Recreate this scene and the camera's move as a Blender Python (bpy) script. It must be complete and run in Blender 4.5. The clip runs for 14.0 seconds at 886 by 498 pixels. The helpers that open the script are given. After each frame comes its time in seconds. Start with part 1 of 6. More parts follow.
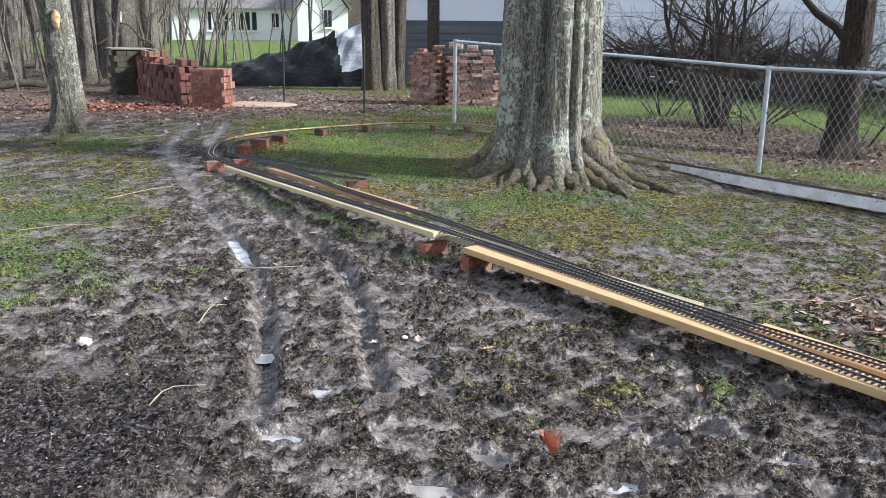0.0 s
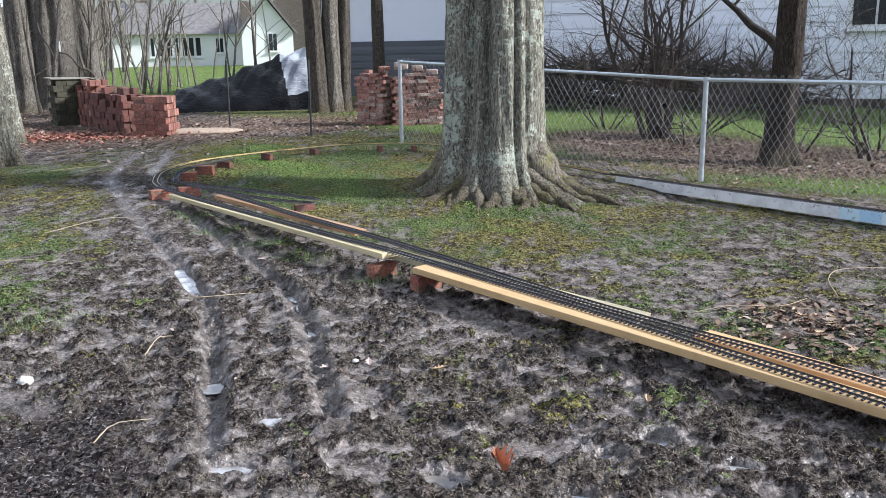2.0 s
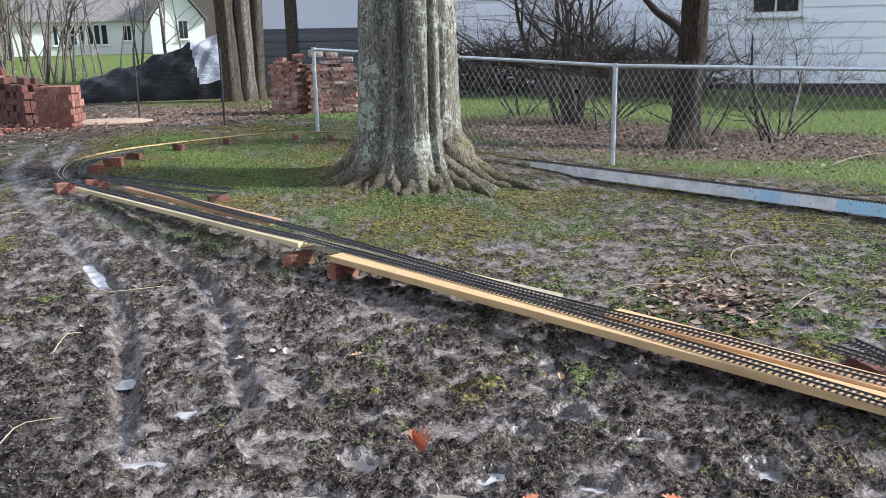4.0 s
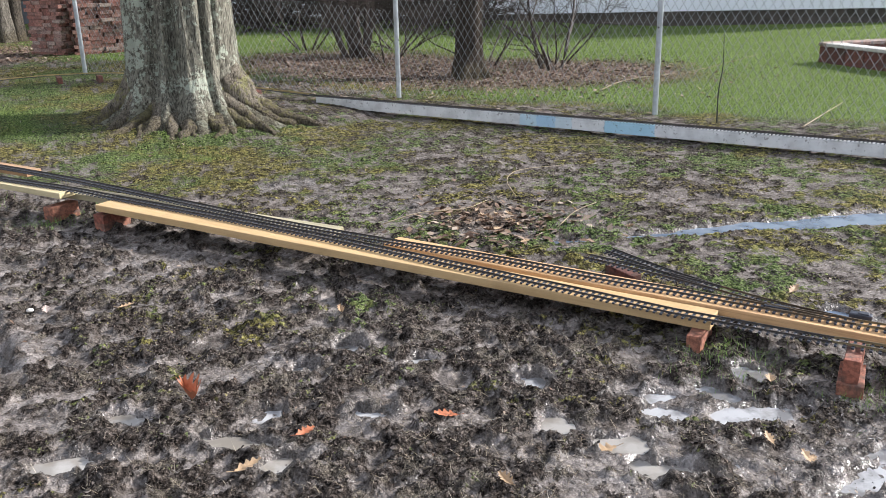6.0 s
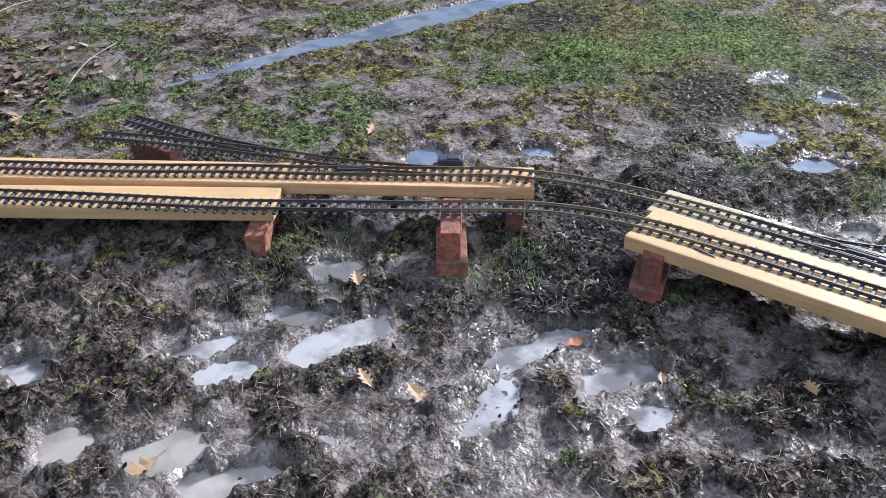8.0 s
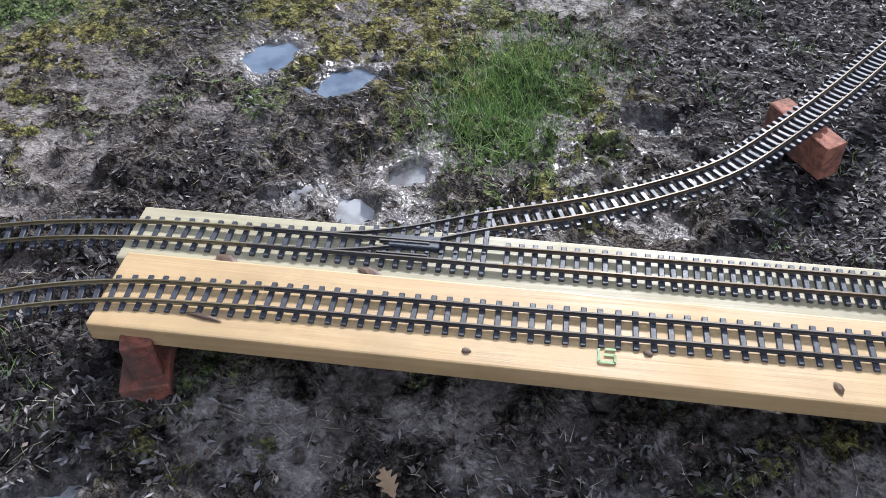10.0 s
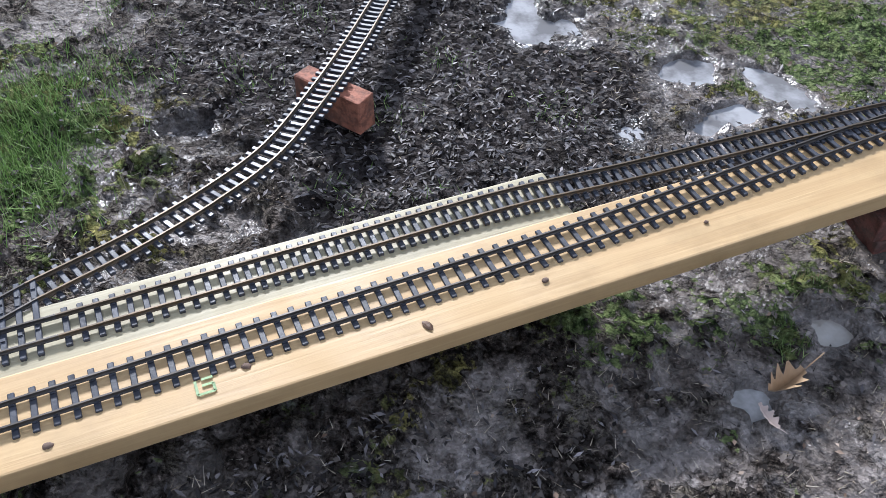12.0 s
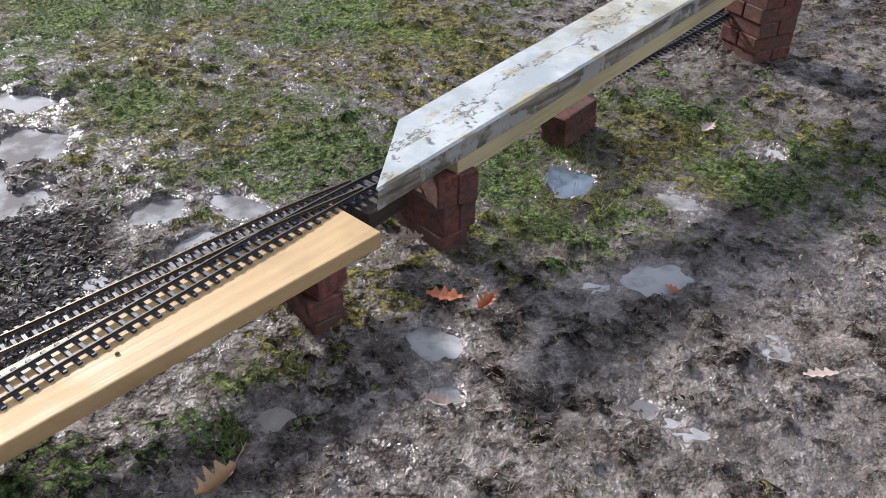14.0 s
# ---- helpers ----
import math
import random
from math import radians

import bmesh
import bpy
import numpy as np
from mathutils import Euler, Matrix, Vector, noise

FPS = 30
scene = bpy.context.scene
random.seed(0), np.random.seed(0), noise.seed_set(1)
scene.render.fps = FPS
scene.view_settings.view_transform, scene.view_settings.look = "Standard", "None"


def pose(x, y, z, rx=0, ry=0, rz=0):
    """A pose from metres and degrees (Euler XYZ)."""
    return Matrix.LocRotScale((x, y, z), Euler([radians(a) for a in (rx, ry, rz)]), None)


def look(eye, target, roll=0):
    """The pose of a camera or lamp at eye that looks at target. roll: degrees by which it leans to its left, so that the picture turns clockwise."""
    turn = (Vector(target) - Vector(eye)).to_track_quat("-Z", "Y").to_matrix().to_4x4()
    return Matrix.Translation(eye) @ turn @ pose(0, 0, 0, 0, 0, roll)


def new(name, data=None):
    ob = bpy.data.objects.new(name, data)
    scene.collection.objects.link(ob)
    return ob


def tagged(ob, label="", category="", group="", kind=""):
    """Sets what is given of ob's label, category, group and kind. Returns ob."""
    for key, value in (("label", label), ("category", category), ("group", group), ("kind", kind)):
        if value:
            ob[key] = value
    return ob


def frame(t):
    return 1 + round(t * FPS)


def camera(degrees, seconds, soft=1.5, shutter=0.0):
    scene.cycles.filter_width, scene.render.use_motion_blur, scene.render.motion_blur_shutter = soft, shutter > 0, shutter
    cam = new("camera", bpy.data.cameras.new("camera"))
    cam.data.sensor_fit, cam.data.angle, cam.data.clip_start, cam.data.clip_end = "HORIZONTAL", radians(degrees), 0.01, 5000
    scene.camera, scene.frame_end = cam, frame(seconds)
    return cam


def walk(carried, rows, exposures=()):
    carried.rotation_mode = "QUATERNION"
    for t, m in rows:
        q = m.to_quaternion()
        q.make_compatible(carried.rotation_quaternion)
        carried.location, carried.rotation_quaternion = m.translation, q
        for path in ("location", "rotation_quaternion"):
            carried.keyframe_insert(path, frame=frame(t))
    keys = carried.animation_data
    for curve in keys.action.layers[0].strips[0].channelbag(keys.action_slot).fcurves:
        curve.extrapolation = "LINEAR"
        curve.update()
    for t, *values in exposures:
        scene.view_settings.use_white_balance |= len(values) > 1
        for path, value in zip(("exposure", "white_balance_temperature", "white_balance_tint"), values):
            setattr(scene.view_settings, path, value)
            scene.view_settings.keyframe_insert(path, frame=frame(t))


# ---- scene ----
cam = camera(55.3, 14.0, 0.8)
METRES, EYE, TILT, LEAN, TURN = 3.371, 1.556, 0.0, 0.0, -2.4
ROWS = [
    (0.0, 0.0, 0.0, 0.0, 0.15, -14.46, -0.6),
    (0.5, 0.0071, 0.0037, 0.0008, -0.05, -14.05, 0.17),
    (1.0, 0.0108, 0.0058, 0.0007, -0.83, -13.9, 0.94),
    (1.5, 0.0116, 0.0015, 0.0028, -1.81, -13.66, 1.02),
    (2.0, 0.0126, -0.0014, 0.0032, -3.36, -13.23, 0.93),
    (4.5, 0.0302, -0.0172, 0.0019, -11.71, -14.95, 1.19),
    (5.0, 0.04, -0.0222, -0.0034, -15.62, -16.15, 1.35),
    (5.5, 0.0489, -0.0234, -0.0054, -19.37, -17.58, 1.62),
    (6.0, 0.0715, -0.0171, -0.0102, -22.33, -18.55, 1.29),
    (6.5, 0.1145, -0.001, -0.0178, -23.95, -20.23, 0.5),
    (7.0, 0.1484, 0.0773, -0.0341, -27.27, -23.66, 1.12),
    (7.5, 0.2065, 0.1531, -0.0288, -38.18, -26.79, 1.87),
    (8.0, 0.3212, 0.1902, -0.0532, -50.06, -32.57, 1.35),
    (8.5, 0.4255, 0.2063, -0.0581, -59.32, -37.35, 1.76),
    (11.0, 0.6364, 0.1924, -0.0863, -92.52, -45.9, 0.03),
    (11.5, 0.6333, 0.1789, -0.0869, -100.86, -46.01, -0.67),
    (12.0, 0.6247, 0.1689, -0.0849, -110.67, -45.36, -1.14),
    (12.5, 0.617, 0.1543, -0.0791, -122.06, -42.08, -1.83),
    (13.0, 0.5868, 0.1065, -0.0719, -130.02, -37.92, -1.78),
    (13.5, 0.5384, 0.0381, -0.0755, -131.61, -35.83, -2.02),
    (14.0, 0.506, 0.0314, -0.0722, -135.01, -35.48, -1.01),
]
walk(cam, [(t, pose(0, 0, EYE, TILT, LEAN, TURN) @ pose(METRES * x, METRES * y, METRES * z, 90 + pitch, roll, yaw)) for t, x, y, z, yaw, pitch, roll in ROWS], [(0.0, 0.92, 5780, 11), (2.0, 0.88, 5700, 11), (5.0, 0.88, 5900, 12), (6.5, 0.83, 6150, 11), (8.0, 0.68, 5620, 14), (8.5, 0.61, 5900, 13), (11.0, 0.54, 5480, 12), (13.0, 0.47, 5800, 12), (14.0, 0.40, 6050, 13)])

# ---- world, sun and exposure ----
world = bpy.data.worlds.new("sky")
scene.world = world
world.use_nodes = True
wt = world.node_tree
wt.nodes.clear()
w_out = wt.nodes.new("ShaderNodeOutputWorld")
w_bg = wt.nodes.new("ShaderNodeBackground")
w_sky = wt.nodes.new("ShaderNodeTexSky")
w_sky.sky_type = "NISHITA"
w_sky.sun_disc = False
SUN_ELEVATION, SUN_AZIMUTH = 29.0, 97.0
w_sky.sun_elevation = radians(SUN_ELEVATION)
w_sky.sun_rotation = radians(SUN_AZIMUTH)
w_co = wt.nodes.new("ShaderNodeTexCoord")
w_map = wt.nodes.new("ShaderNodeMapping")
w_map.inputs["Scale"].default_value = (1.0, 1.0, 2.2)
w_noise = wt.nodes.new("ShaderNodeTexNoise")
w_noise.inputs["Scale"].default_value = 2.3
w_noise.inputs["Detail"].default_value = 5.0
w_ramp = wt.nodes.new("ShaderNodeValToRGB")
w_ramp.color_ramp.elements[0].position = 0.44
w_ramp.color_ramp.elements[1].position = 0.56
w_mix = wt.nodes.new("ShaderNodeMix")
w_mix.data_type = "RGBA"
w_mix.inputs["B"].default_value = (15.5, 16.2, 17.4, 1.0)
wt.links.new(w_co.outputs["Generated"], w_map.inputs["Vector"])
wt.links.new(w_map.outputs["Vector"], w_noise.inputs["Vector"])
wt.links.new(w_noise.outputs["Fac"], w_ramp.inputs["Fac"])
wt.links.new(w_ramp.outputs["Color"], w_mix.inputs["Factor"])
wt.links.new(w_sky.outputs["Color"], w_mix.inputs["A"])
wt.links.new(w_mix.outputs["Result"], w_bg.inputs["Color"])
w_bg.inputs["Strength"].default_value = 0.055
wt.links.new(w_bg.outputs["Background"], w_out.inputs["Surface"])

sun = new("sun", bpy.data.lights.new("sun", "SUN"))
sun.data.energy = 5.0
sun.data.angle = radians(6)
sun.data.color = (1.0, 0.95, 0.87)
sun_dir = Vector((math.sin(radians(SUN_AZIMUTH)) * math.cos(radians(SUN_ELEVATION)),
                  math.cos(radians(SUN_AZIMUTH)) * math.cos(radians(SUN_ELEVATION)), math.sin(radians(SUN_ELEVATION))))
sun.matrix_world = look(sun_dir * 60, (0, 0, 0))


# ---- materials ----
class Mat:
    """A small builder of node materials."""

    def __init__(self, name, rough=0.7, metal=0.0, spec=0.5):
        self.m = bpy.data.materials.new(name)
        self.m.use_nodes = True
        self.t = self.m.node_tree
        self.b = self.t.nodes["Principled BSDF"]
        self.b.inputs["Roughness"].default_value = rough
        self.b.inputs["Metallic"].default_value = metal
        self.b.inputs["Specular IOR Level"].default_value = spec
        self.co = self.t.nodes.new("ShaderNodeTexCoord")
        self.geo = self.t.nodes.new("ShaderNodeNewGeometry")
        self.info = self.t.nodes.new("ShaderNodeObjectInfo")

    def coords(self, space="Object", scale=(1, 1, 1), rot=(0, 0, 0)):
        n = self.t.nodes.new("ShaderNodeMapping")
        n.inputs["Scale"].default_value = scale
        n.inputs["Rotation"].default_value = rot
        src = self.geo.outputs["Position"] if space == "World" else self.co.outputs[space]
        self.t.links.new(src, n.inputs["Vector"])
        return n.outputs["Vector"]

    def shifted(self, vec, amount=7.0):
        n = self.t.nodes.new("ShaderNodeVectorMath")
        n.operation = "ADD"
        s = self.math("MULTIPLY", self.info.outputs["Random"], amount)
        self.t.links.new(vec, n.inputs[0])
        self.t.links.new(s, n.inputs[1])
        return n.outputs["Vector"]

    def noise(self, vec, scale, detail=4.0, rough=0.55, distort=0.0):
        n = self.t.nodes.new("ShaderNodeTexNoise")
        n.inputs["Scale"].default_value = scale
        n.inputs["Detail"].default_value = detail
        n.inputs["Roughness"].default_value = rough
        n.inputs["Distortion"].default_value = distort
        self.t.links.new(vec, n.inputs["Vector"])
        return n.outputs["Fac"]

    def voronoi(self, vec, scale, out="Distance", feature="F1"):
        n = self.t.nodes.new("ShaderNodeTexVoronoi")
        n.feature = feature
        n.inputs["Scale"].default_value = scale
        self.t.links.new(vec, n.inputs["Vector"])
        return n.outputs[out]

    def ramp(self, fac, stops):
        n = self.t.nodes.new("ShaderNodeValToRGB")
        e = n.color_ramp.elements
        while len(e) < len(stops):
            e.new(0.5)
        for el, (p, c) in zip(e, stops):
            el.position = p
            el.color = (*c, 1) if isinstance(c, tuple) else (c, c, c, 1)
        self.t.links.new(fac, n.inputs["Fac"])
        return n.outputs["Color"]

    def mix(self, fac, a, b, mode="MIX"):
        n = self.t.nodes.new("ShaderNodeMix")
        n.data_type = "RGBA"
        n.blend_type = mode
        for key, v in (("Factor", fac), ("A", a), ("B", b)):
            if isinstance(v, bpy.types.NodeSocket):
                self.t.links.new(v, n.inputs[key])
            elif key == "Factor":
                n.inputs[key].default_value = v
            else:
                n.inputs[key].default_value = (*v, 1)
        return n.outputs["Result"]

    def math(self, op, a, b=0.0, clamp=False):
        n = self.t.nodes.new("ShaderNodeMath")
        n.operation = op
        n.use_clamp = clamp
        for i, v in enumerate((a, b)):
            if isinstance(v, bpy.types.NodeSocket):
                self.t.links.new(v, n.inputs[i])
            else:
                n.inputs[i].default_value = v
        return n.outputs["Value"]

    def attr(self, name, out="Fac"):
        n = self.t.nodes.new("ShaderNodeAttribute")
        n.attribute_name = name
        return n.outputs[out]

    def color(self, c):
        if isinstance(c, bpy.types.NodeSocket):
            self.t.links.new(c, self.b.inputs["Base Color"])
        else:
            self.b.inputs["Base Color"].default_value = (*c, 1)
        return self

    def rough(self, c):
        self.t.links.new(c, self.b.inputs["Roughness"])
        return self

    def warp(self, vec, scale, amount):
        n = self.t.nodes.new("ShaderNodeTexNoise")
        n.inputs["Scale"].default_value = scale
        n.inputs["Detail"].default_value = 3.0
        self.t.links.new(vec, n.inputs["Vector"])
        m = self.t.nodes.new("ShaderNodeVectorMath")
        m.operation = "MULTIPLY_ADD"
        self.t.links.new(n.outputs["Color"], m.inputs[0])
        m.inputs[1].default_value = (amount, amount, amount)
        self.t.links.new(vec, m.inputs[2])
        return m.outputs["Vector"]

    def spec(self, c):
        self.t.links.new(c, self.b.inputs["Specular IOR Level"])
        return self

    def bump(self, height, strength=0.5, distance=0.01):
        n = self.t.nodes.new("ShaderNodeBump")
        n.inputs["Strength"].default_value = strength
        n.inputs["Distance"].default_value = distance
        self.t.links.new(height, n.inputs["Height"])
        self.t.links.new(n.outputs["Normal"], self.b.inputs["Normal"])
        return self


def make_ground():
    k = Mat("wet_muddy_ground", 0.5, 0, 0.6)
    v = k.coords("World")
    big = k.noise(v, 1.1, 4, 0.6)
    mid = k.noise(v, 9.0, 5, 0.6, 0.6)
    fine = k.noise(v, 48.0, 5, 0.66)
    grit = k.noise(v, 170.0, 3, 0.7)
    lumps = k.voronoi(k.warp(v, 20.0, 0.05), 24.0)
    clumps = k.voronoi(k.warp(v, 55.0, 0.02), 62.0)
    crumbs = k.voronoi(k.warp(v, 130.0, 0.008), 150.0)
    bits = k.ramp(k.voronoi(k.warp(v, 60.0, 0.03), 66.0, "Color"), [(0.15, 0.6), (0.55, 0.98), (0.85, 1.3)])
    specks = k.ramp(k.voronoi(k.warp(v, 140.0, 0.01), 165.0, "Color"), [(0.15, 0.5), (0.6, 1.0), (0.92, 1.7)])
    speckle = k.mix(1.0, bits, specks, "MULTIPLY")
    small = k.noise(k.warp(v, 14.0, 0.04), 27.0, 5, 0.62, 0.4)
    clod = k.math("ADD", k.math("MULTIPLY", k.attr("clod"), 0.5), k.math("MULTIPLY", k.math("SUBTRACT", small, 0.5), 2.2))
    clod = k.math("ADD", clod, k.math("MULTIPLY", k.math("SUBTRACT", fine, 0.5), 1.2))
    clod = k.ramp(clod, [(0.02, 0.0), (0.46, 1.0)])
    clod = k.math("MAXIMUM", clod, k.ramp(k.attr("mulch"), [(0.3, 0.0), (0.5, 1.0)]))
    clod = k.math("MULTIPLY", clod, k.math("SUBTRACT", 1.0, k.math("MULTIPLY", k.ramp(k.attr("wet"), [(0.5, 0.0), (0.9, 1.0)]), 0.6)))
    silt = k.ramp(mid, [(0.38, (0.085, 0.070, 0.060)), (0.60, (0.245, 0.213, 0.195))])
    silt = k.mix(0.55, silt, k.mix(1.0, silt, speckle, "MULTIPLY"))
    dark = k.ramp(fine, [(0.40, (0.009, 0.0072, 0.0062)), (0.5, (0.050, 0.040, 0.034)), (0.60, (0.145, 0.120, 0.105))])
    dark = k.mix(1.0, dark, speckle, "MULTIPLY")
    thatch = k.ramp(grit, [(0.42, (0.05, 0.043, 0.034)), (0.58, (0.32, 0.28, 0.225))])
    dark = k.mix(k.ramp(k.noise(v, 6.5, 6, 0.7), [(0.54, 0.0), (0.58, 0.5)]), dark, thatch)
    mud = k.mix(clod, silt, dark)
    moss = k.ramp(k.noise(v, 26.0, 6, 0.75), [(0.42, (0.028, 0.024, 0.011)), (0.5, (0.135, 0.121, 0.042)), (0.58, (0.34, 0.30, 0.10))])
    grass = k.ramp(fine, [(0.42, (0.018, 0.028, 0.010)), (0.5, (0.075, 0.115, 0.034)), (0.58, (0.20, 0.25, 0.095))])
    turf = k.ramp(fine, [(0.42, (0.04, 0.066, 0.016)), (0.5, (0.13, 0.20, 0.042)), (0.58, (0.27, 0.35, 0.10))])
    green = k.mix(k.ramp(k.attr("green"), [(0.82, 0.0), (0.98, 1.0)]), k.mix(k.ramp(big, [(0.45, 0.0), (0.56, 1.0)]), moss, grass), turf)
    green = k.mix(0.5, green, k.mix(1.0, green, speckle, "MULTIPLY"))
    g = k.math("ADD", k.attr("green"), k.math("MULTIPLY", k.math("SUBTRACT", mid, 0.5), 1.9))
    g = k.math("ADD", g, k.math("MULTIPLY", k.math("SUBTRACT", fine, 0.5), 1.6))
    g = k.math("ADD", g, k.math("MULTIPLY", k.math("SUBTRACT", k.attr("clod"), 0.55), 0.3))
    g = k.math("SUBTRACT", g, k.math("MULTIPLY", k.ramp(k.attr("wet"), [(0.5, 0.0), (0.9, 1.0)]), 0.5))
    g = k.ramp(g, [(0.47, 0.0), (0.60, 0.9)])
    col = k.mix(g, mud, green)
    chips = k.ramp(k.voronoi(v, 70.0, "Color"), [(0.2, (0.007, 0.0056, 0.0056)), (0.6, (0.050, 0.043, 0.043)), (0.9, (0.19, 0.172, 0.168))])
    u = k.math("ADD", k.attr("mulch"), k.math("MULTIPLY", k.math("SUBTRACT", mid, 0.5), 1.2))
    col = k.mix(k.ramp(u, [(0.35, 0.0), (0.55, 0.85)]), col, chips)
    litter = k.ramp(k.voronoi(v, 24.0, "Color"), [(0.2, (0.04, 0.026, 0.02)), (0.55, (0.14, 0.095, 0.072)), (0.85, (0.32, 0.24, 0.19))])
    l = k.math("ADD", k.attr("litter"), k.math("MULTIPLY", k.math("SUBTRACT", mid, 0.5), 1.5))
    col = k.mix(k.ramp(l, [(0.42, 0.0), (0.58, 1.0)]), col, litter)
    k.color(col)
    soaked = k.math("MULTIPLY", k.ramp(k.attr("wet"), [(0.5, 0.0), (0.9, 1.0)]), k.math("SUBTRACT", 1.0, k.math("MULTIPLY", clod, 0.6)))
    matt = k.math("MAXIMUM", clod, g)
    shine = k.math("MULTIPLY", k.math("SUBTRACT", 1.0, matt), k.ramp(k.noise(v, 6.0, 5, 0.6), [(0.42, 0.2), (0.54, 1.0)]))
    shine = k.math("MULTIPLY", shine, k.math("ADD", 0.3, k.math("MULTIPLY", k.attr("wet"), 0.9)))
    shine = k.math("MAXIMUM", shine, soaked)
    k.rough(k.ramp(k.math("MAXIMUM", shine, k.math("MULTIPLY", k.math("SUBTRACT", 1.0, matt), 0.3)), [(0.0, 0.75), (0.3, 0.55), (0.6, 0.28), (1.0, 0.2)]))
    k.spec(k.ramp(k.math("MAXIMUM", shine, k.math("MULTIPLY", k.math("SUBTRACT", 1.0, matt), 0.3)), [(0.0, 0.03), (0.3, 0.10), (0.6, 0.42), (1.0, 0.75)]))
    hgt = k.math("SUBTRACT", k.math("MULTIPLY", fine, 0.55), k.math("MULTIPLY", lumps, 0.55))
    hgt = k.math("SUBTRACT", hgt, k.math("MULTIPLY", clumps, 0.40))
    hgt = k.math("ADD", hgt, k.math("SUBTRACT", k.math("MULTIPLY", grit, 0.14), k.math("MULTIPLY", crumbs, 0.16)))
    hgt = k.math("MULTIPLY", hgt, k.math("ADD", 0.22, k.math("MULTIPLY", k.math("MAXIMUM", clod, g), 0.78)))
    k.bump(hgt, 1.0, 0.045)
    return k.m


def make_pine(name, light, dark, streak=26.0):
    k = Mat(name, 0.55)
    v = k.shifted(k.coords("Object"))
    vs = k.shifted(k.coords("Object", (1.2, streak, streak)))
    grain = k.noise(vs, 1.6, 5, 0.6, 0.8)
    fine = k.noise(k.shifted(k.coords("Object", (3, 120, 120))), 2.0, 3)
    c = k.ramp(grain, [(0.40, dark), (0.54, light)])
    c = k.mix(0.3, c, k.ramp(fine, [(0.42, dark), (0.58, light)]))
    stain = k.ramp(k.noise(v, 3.0, 7, 0.7), [(0.38, 0.72), (0.52, 1.0)])
    c = k.mix(0.5, c, stain, "MULTIPLY")
    k.color(c).rough(k.ramp(k.noise(v, 6, 3), [(0.3, 0.4), (0.7, 0.7)])).bump(grain, 0.25, 0.004)
    return k.m


def make_brick(name, a, b, c):
    k = Mat(name, 0.85)
    v = k.shifted(k.coords("Object"))
    tone = k.ramp(k.info.outputs["Random"], [(0.0, a), (0.5, b), (1.0, c)])
    spots = k.ramp(k.noise(v, 45, 5, 0.7), [(0.42, 0.5), (0.58, 1.0)])
    dirt = k.ramp(k.noise(v, 9, 6, 0.7), [(0.46, 0.0), (0.62, 0.75)])
    col = k.mix(1.0, tone, spots, "MULTIPLY")
    col = k.mix(dirt, col, (0.085, 0.062, 0.05))
    k.color(col).bump(k.noise(v, 60, 5, 0.7), 0.55, 0.006)
    return k.m


def make_plain(name, col, rough=0.6, metal=0.0, var=0.25, scale=12.0, bump=0.2, dist=0.004):
    k = Mat(name, rough, metal)
    v = k.shifted(k.coords("Object"))
    n = k.noise(v, scale, 5, 0.6)
    lo = tuple(x * (1 - var) for x in col)
    hi = tuple(min(1.0, x * (1 + var)) for x in col)
    k.color(k.ramp(n, [(0.3, lo), (0.7, hi)]))
    k.rough(k.ramp(k.noise(v, scale * 0.6, 4), [(0.3, max(0.02, rough - 0.15)), (0.7, min(1.0, rough + 0.15))]))
    if bump:
        k.bump(k.noise(v, scale * 4, 4, 0.65), bump, dist)
    return k.m


def make_bark(name, dark, light, lichen, amount):
    k = Mat(name, 0.9, 0, 0.15)
    v = k.coords("Object")
    vs = k.coords("Object", (1.0, 1.0, 0.2))
    ridges = k.noise(vs, 38.0, 6, 0.68, 0.9)
    fine = k.noise(vs, 95.0, 4, 0.7)
    mid = tuple(0.5 * (a + b) for a, b in zip(dark, light))
    c = k.ramp(ridges, [(0.42, dark), (0.5, mid), (0.58, light)])
    c = k.mix(0.5, c, k.ramp(fine, [(0.42, dark), (0.58, light)]))
    patch = k.noise(v, 3.2, 7, 0.72, 0.5)
    speck = k.noise(v, 24.0, 5, 0.7)
    l = k.math("ADD", patch, k.math("MULTIPLY", k.math("SUBTRACT", speck, 0.5), 0.9))
    c = k.mix(k.ramp(l, [(0.60 - amount, 0.0), (0.66 - amount, 0.8)]), c, lichen)
    sep = k.t.nodes.new("ShaderNodeSeparateXYZ")
    k.t.links.new(k.co.outputs["Object"], sep.inputs[0])
    low = k.math("ADD", k.math("MULTIPLY", sep.outputs["Z"], -1.5), k.math("MULTIPLY", patch, 1.6))
    c = k.mix(k.ramp(low, [(0.35, 0.0), (0.6, 0.65)]), c, k.ramp(speck, [(0.42, (0.035, 0.028, 0.018)), (0.58, (0.13, 0.105, 0.06))]))
    k.color(c).bump(k.math("ADD", ridges, k.math("MULTIPLY", fine, 0.5)), 1.0, 0.05)
    return k.m


def make_leaf(name, a, b, c, gloss=0.25):
    k = Mat(name, 0.55, 0, gloss)
    v = k.shifted(k.coords("World"))
    col = k.ramp(k.geo.outputs["Random Per Island"], [(0.0, a), (0.5, b), (1.0, c)])
    k.color(k.mix(0.5, col, k.ramp(k.noise(v, 60, 4), [(0.3, 0.55), (0.7, 1.0)]), "MULTIPLY"))
    return k.m


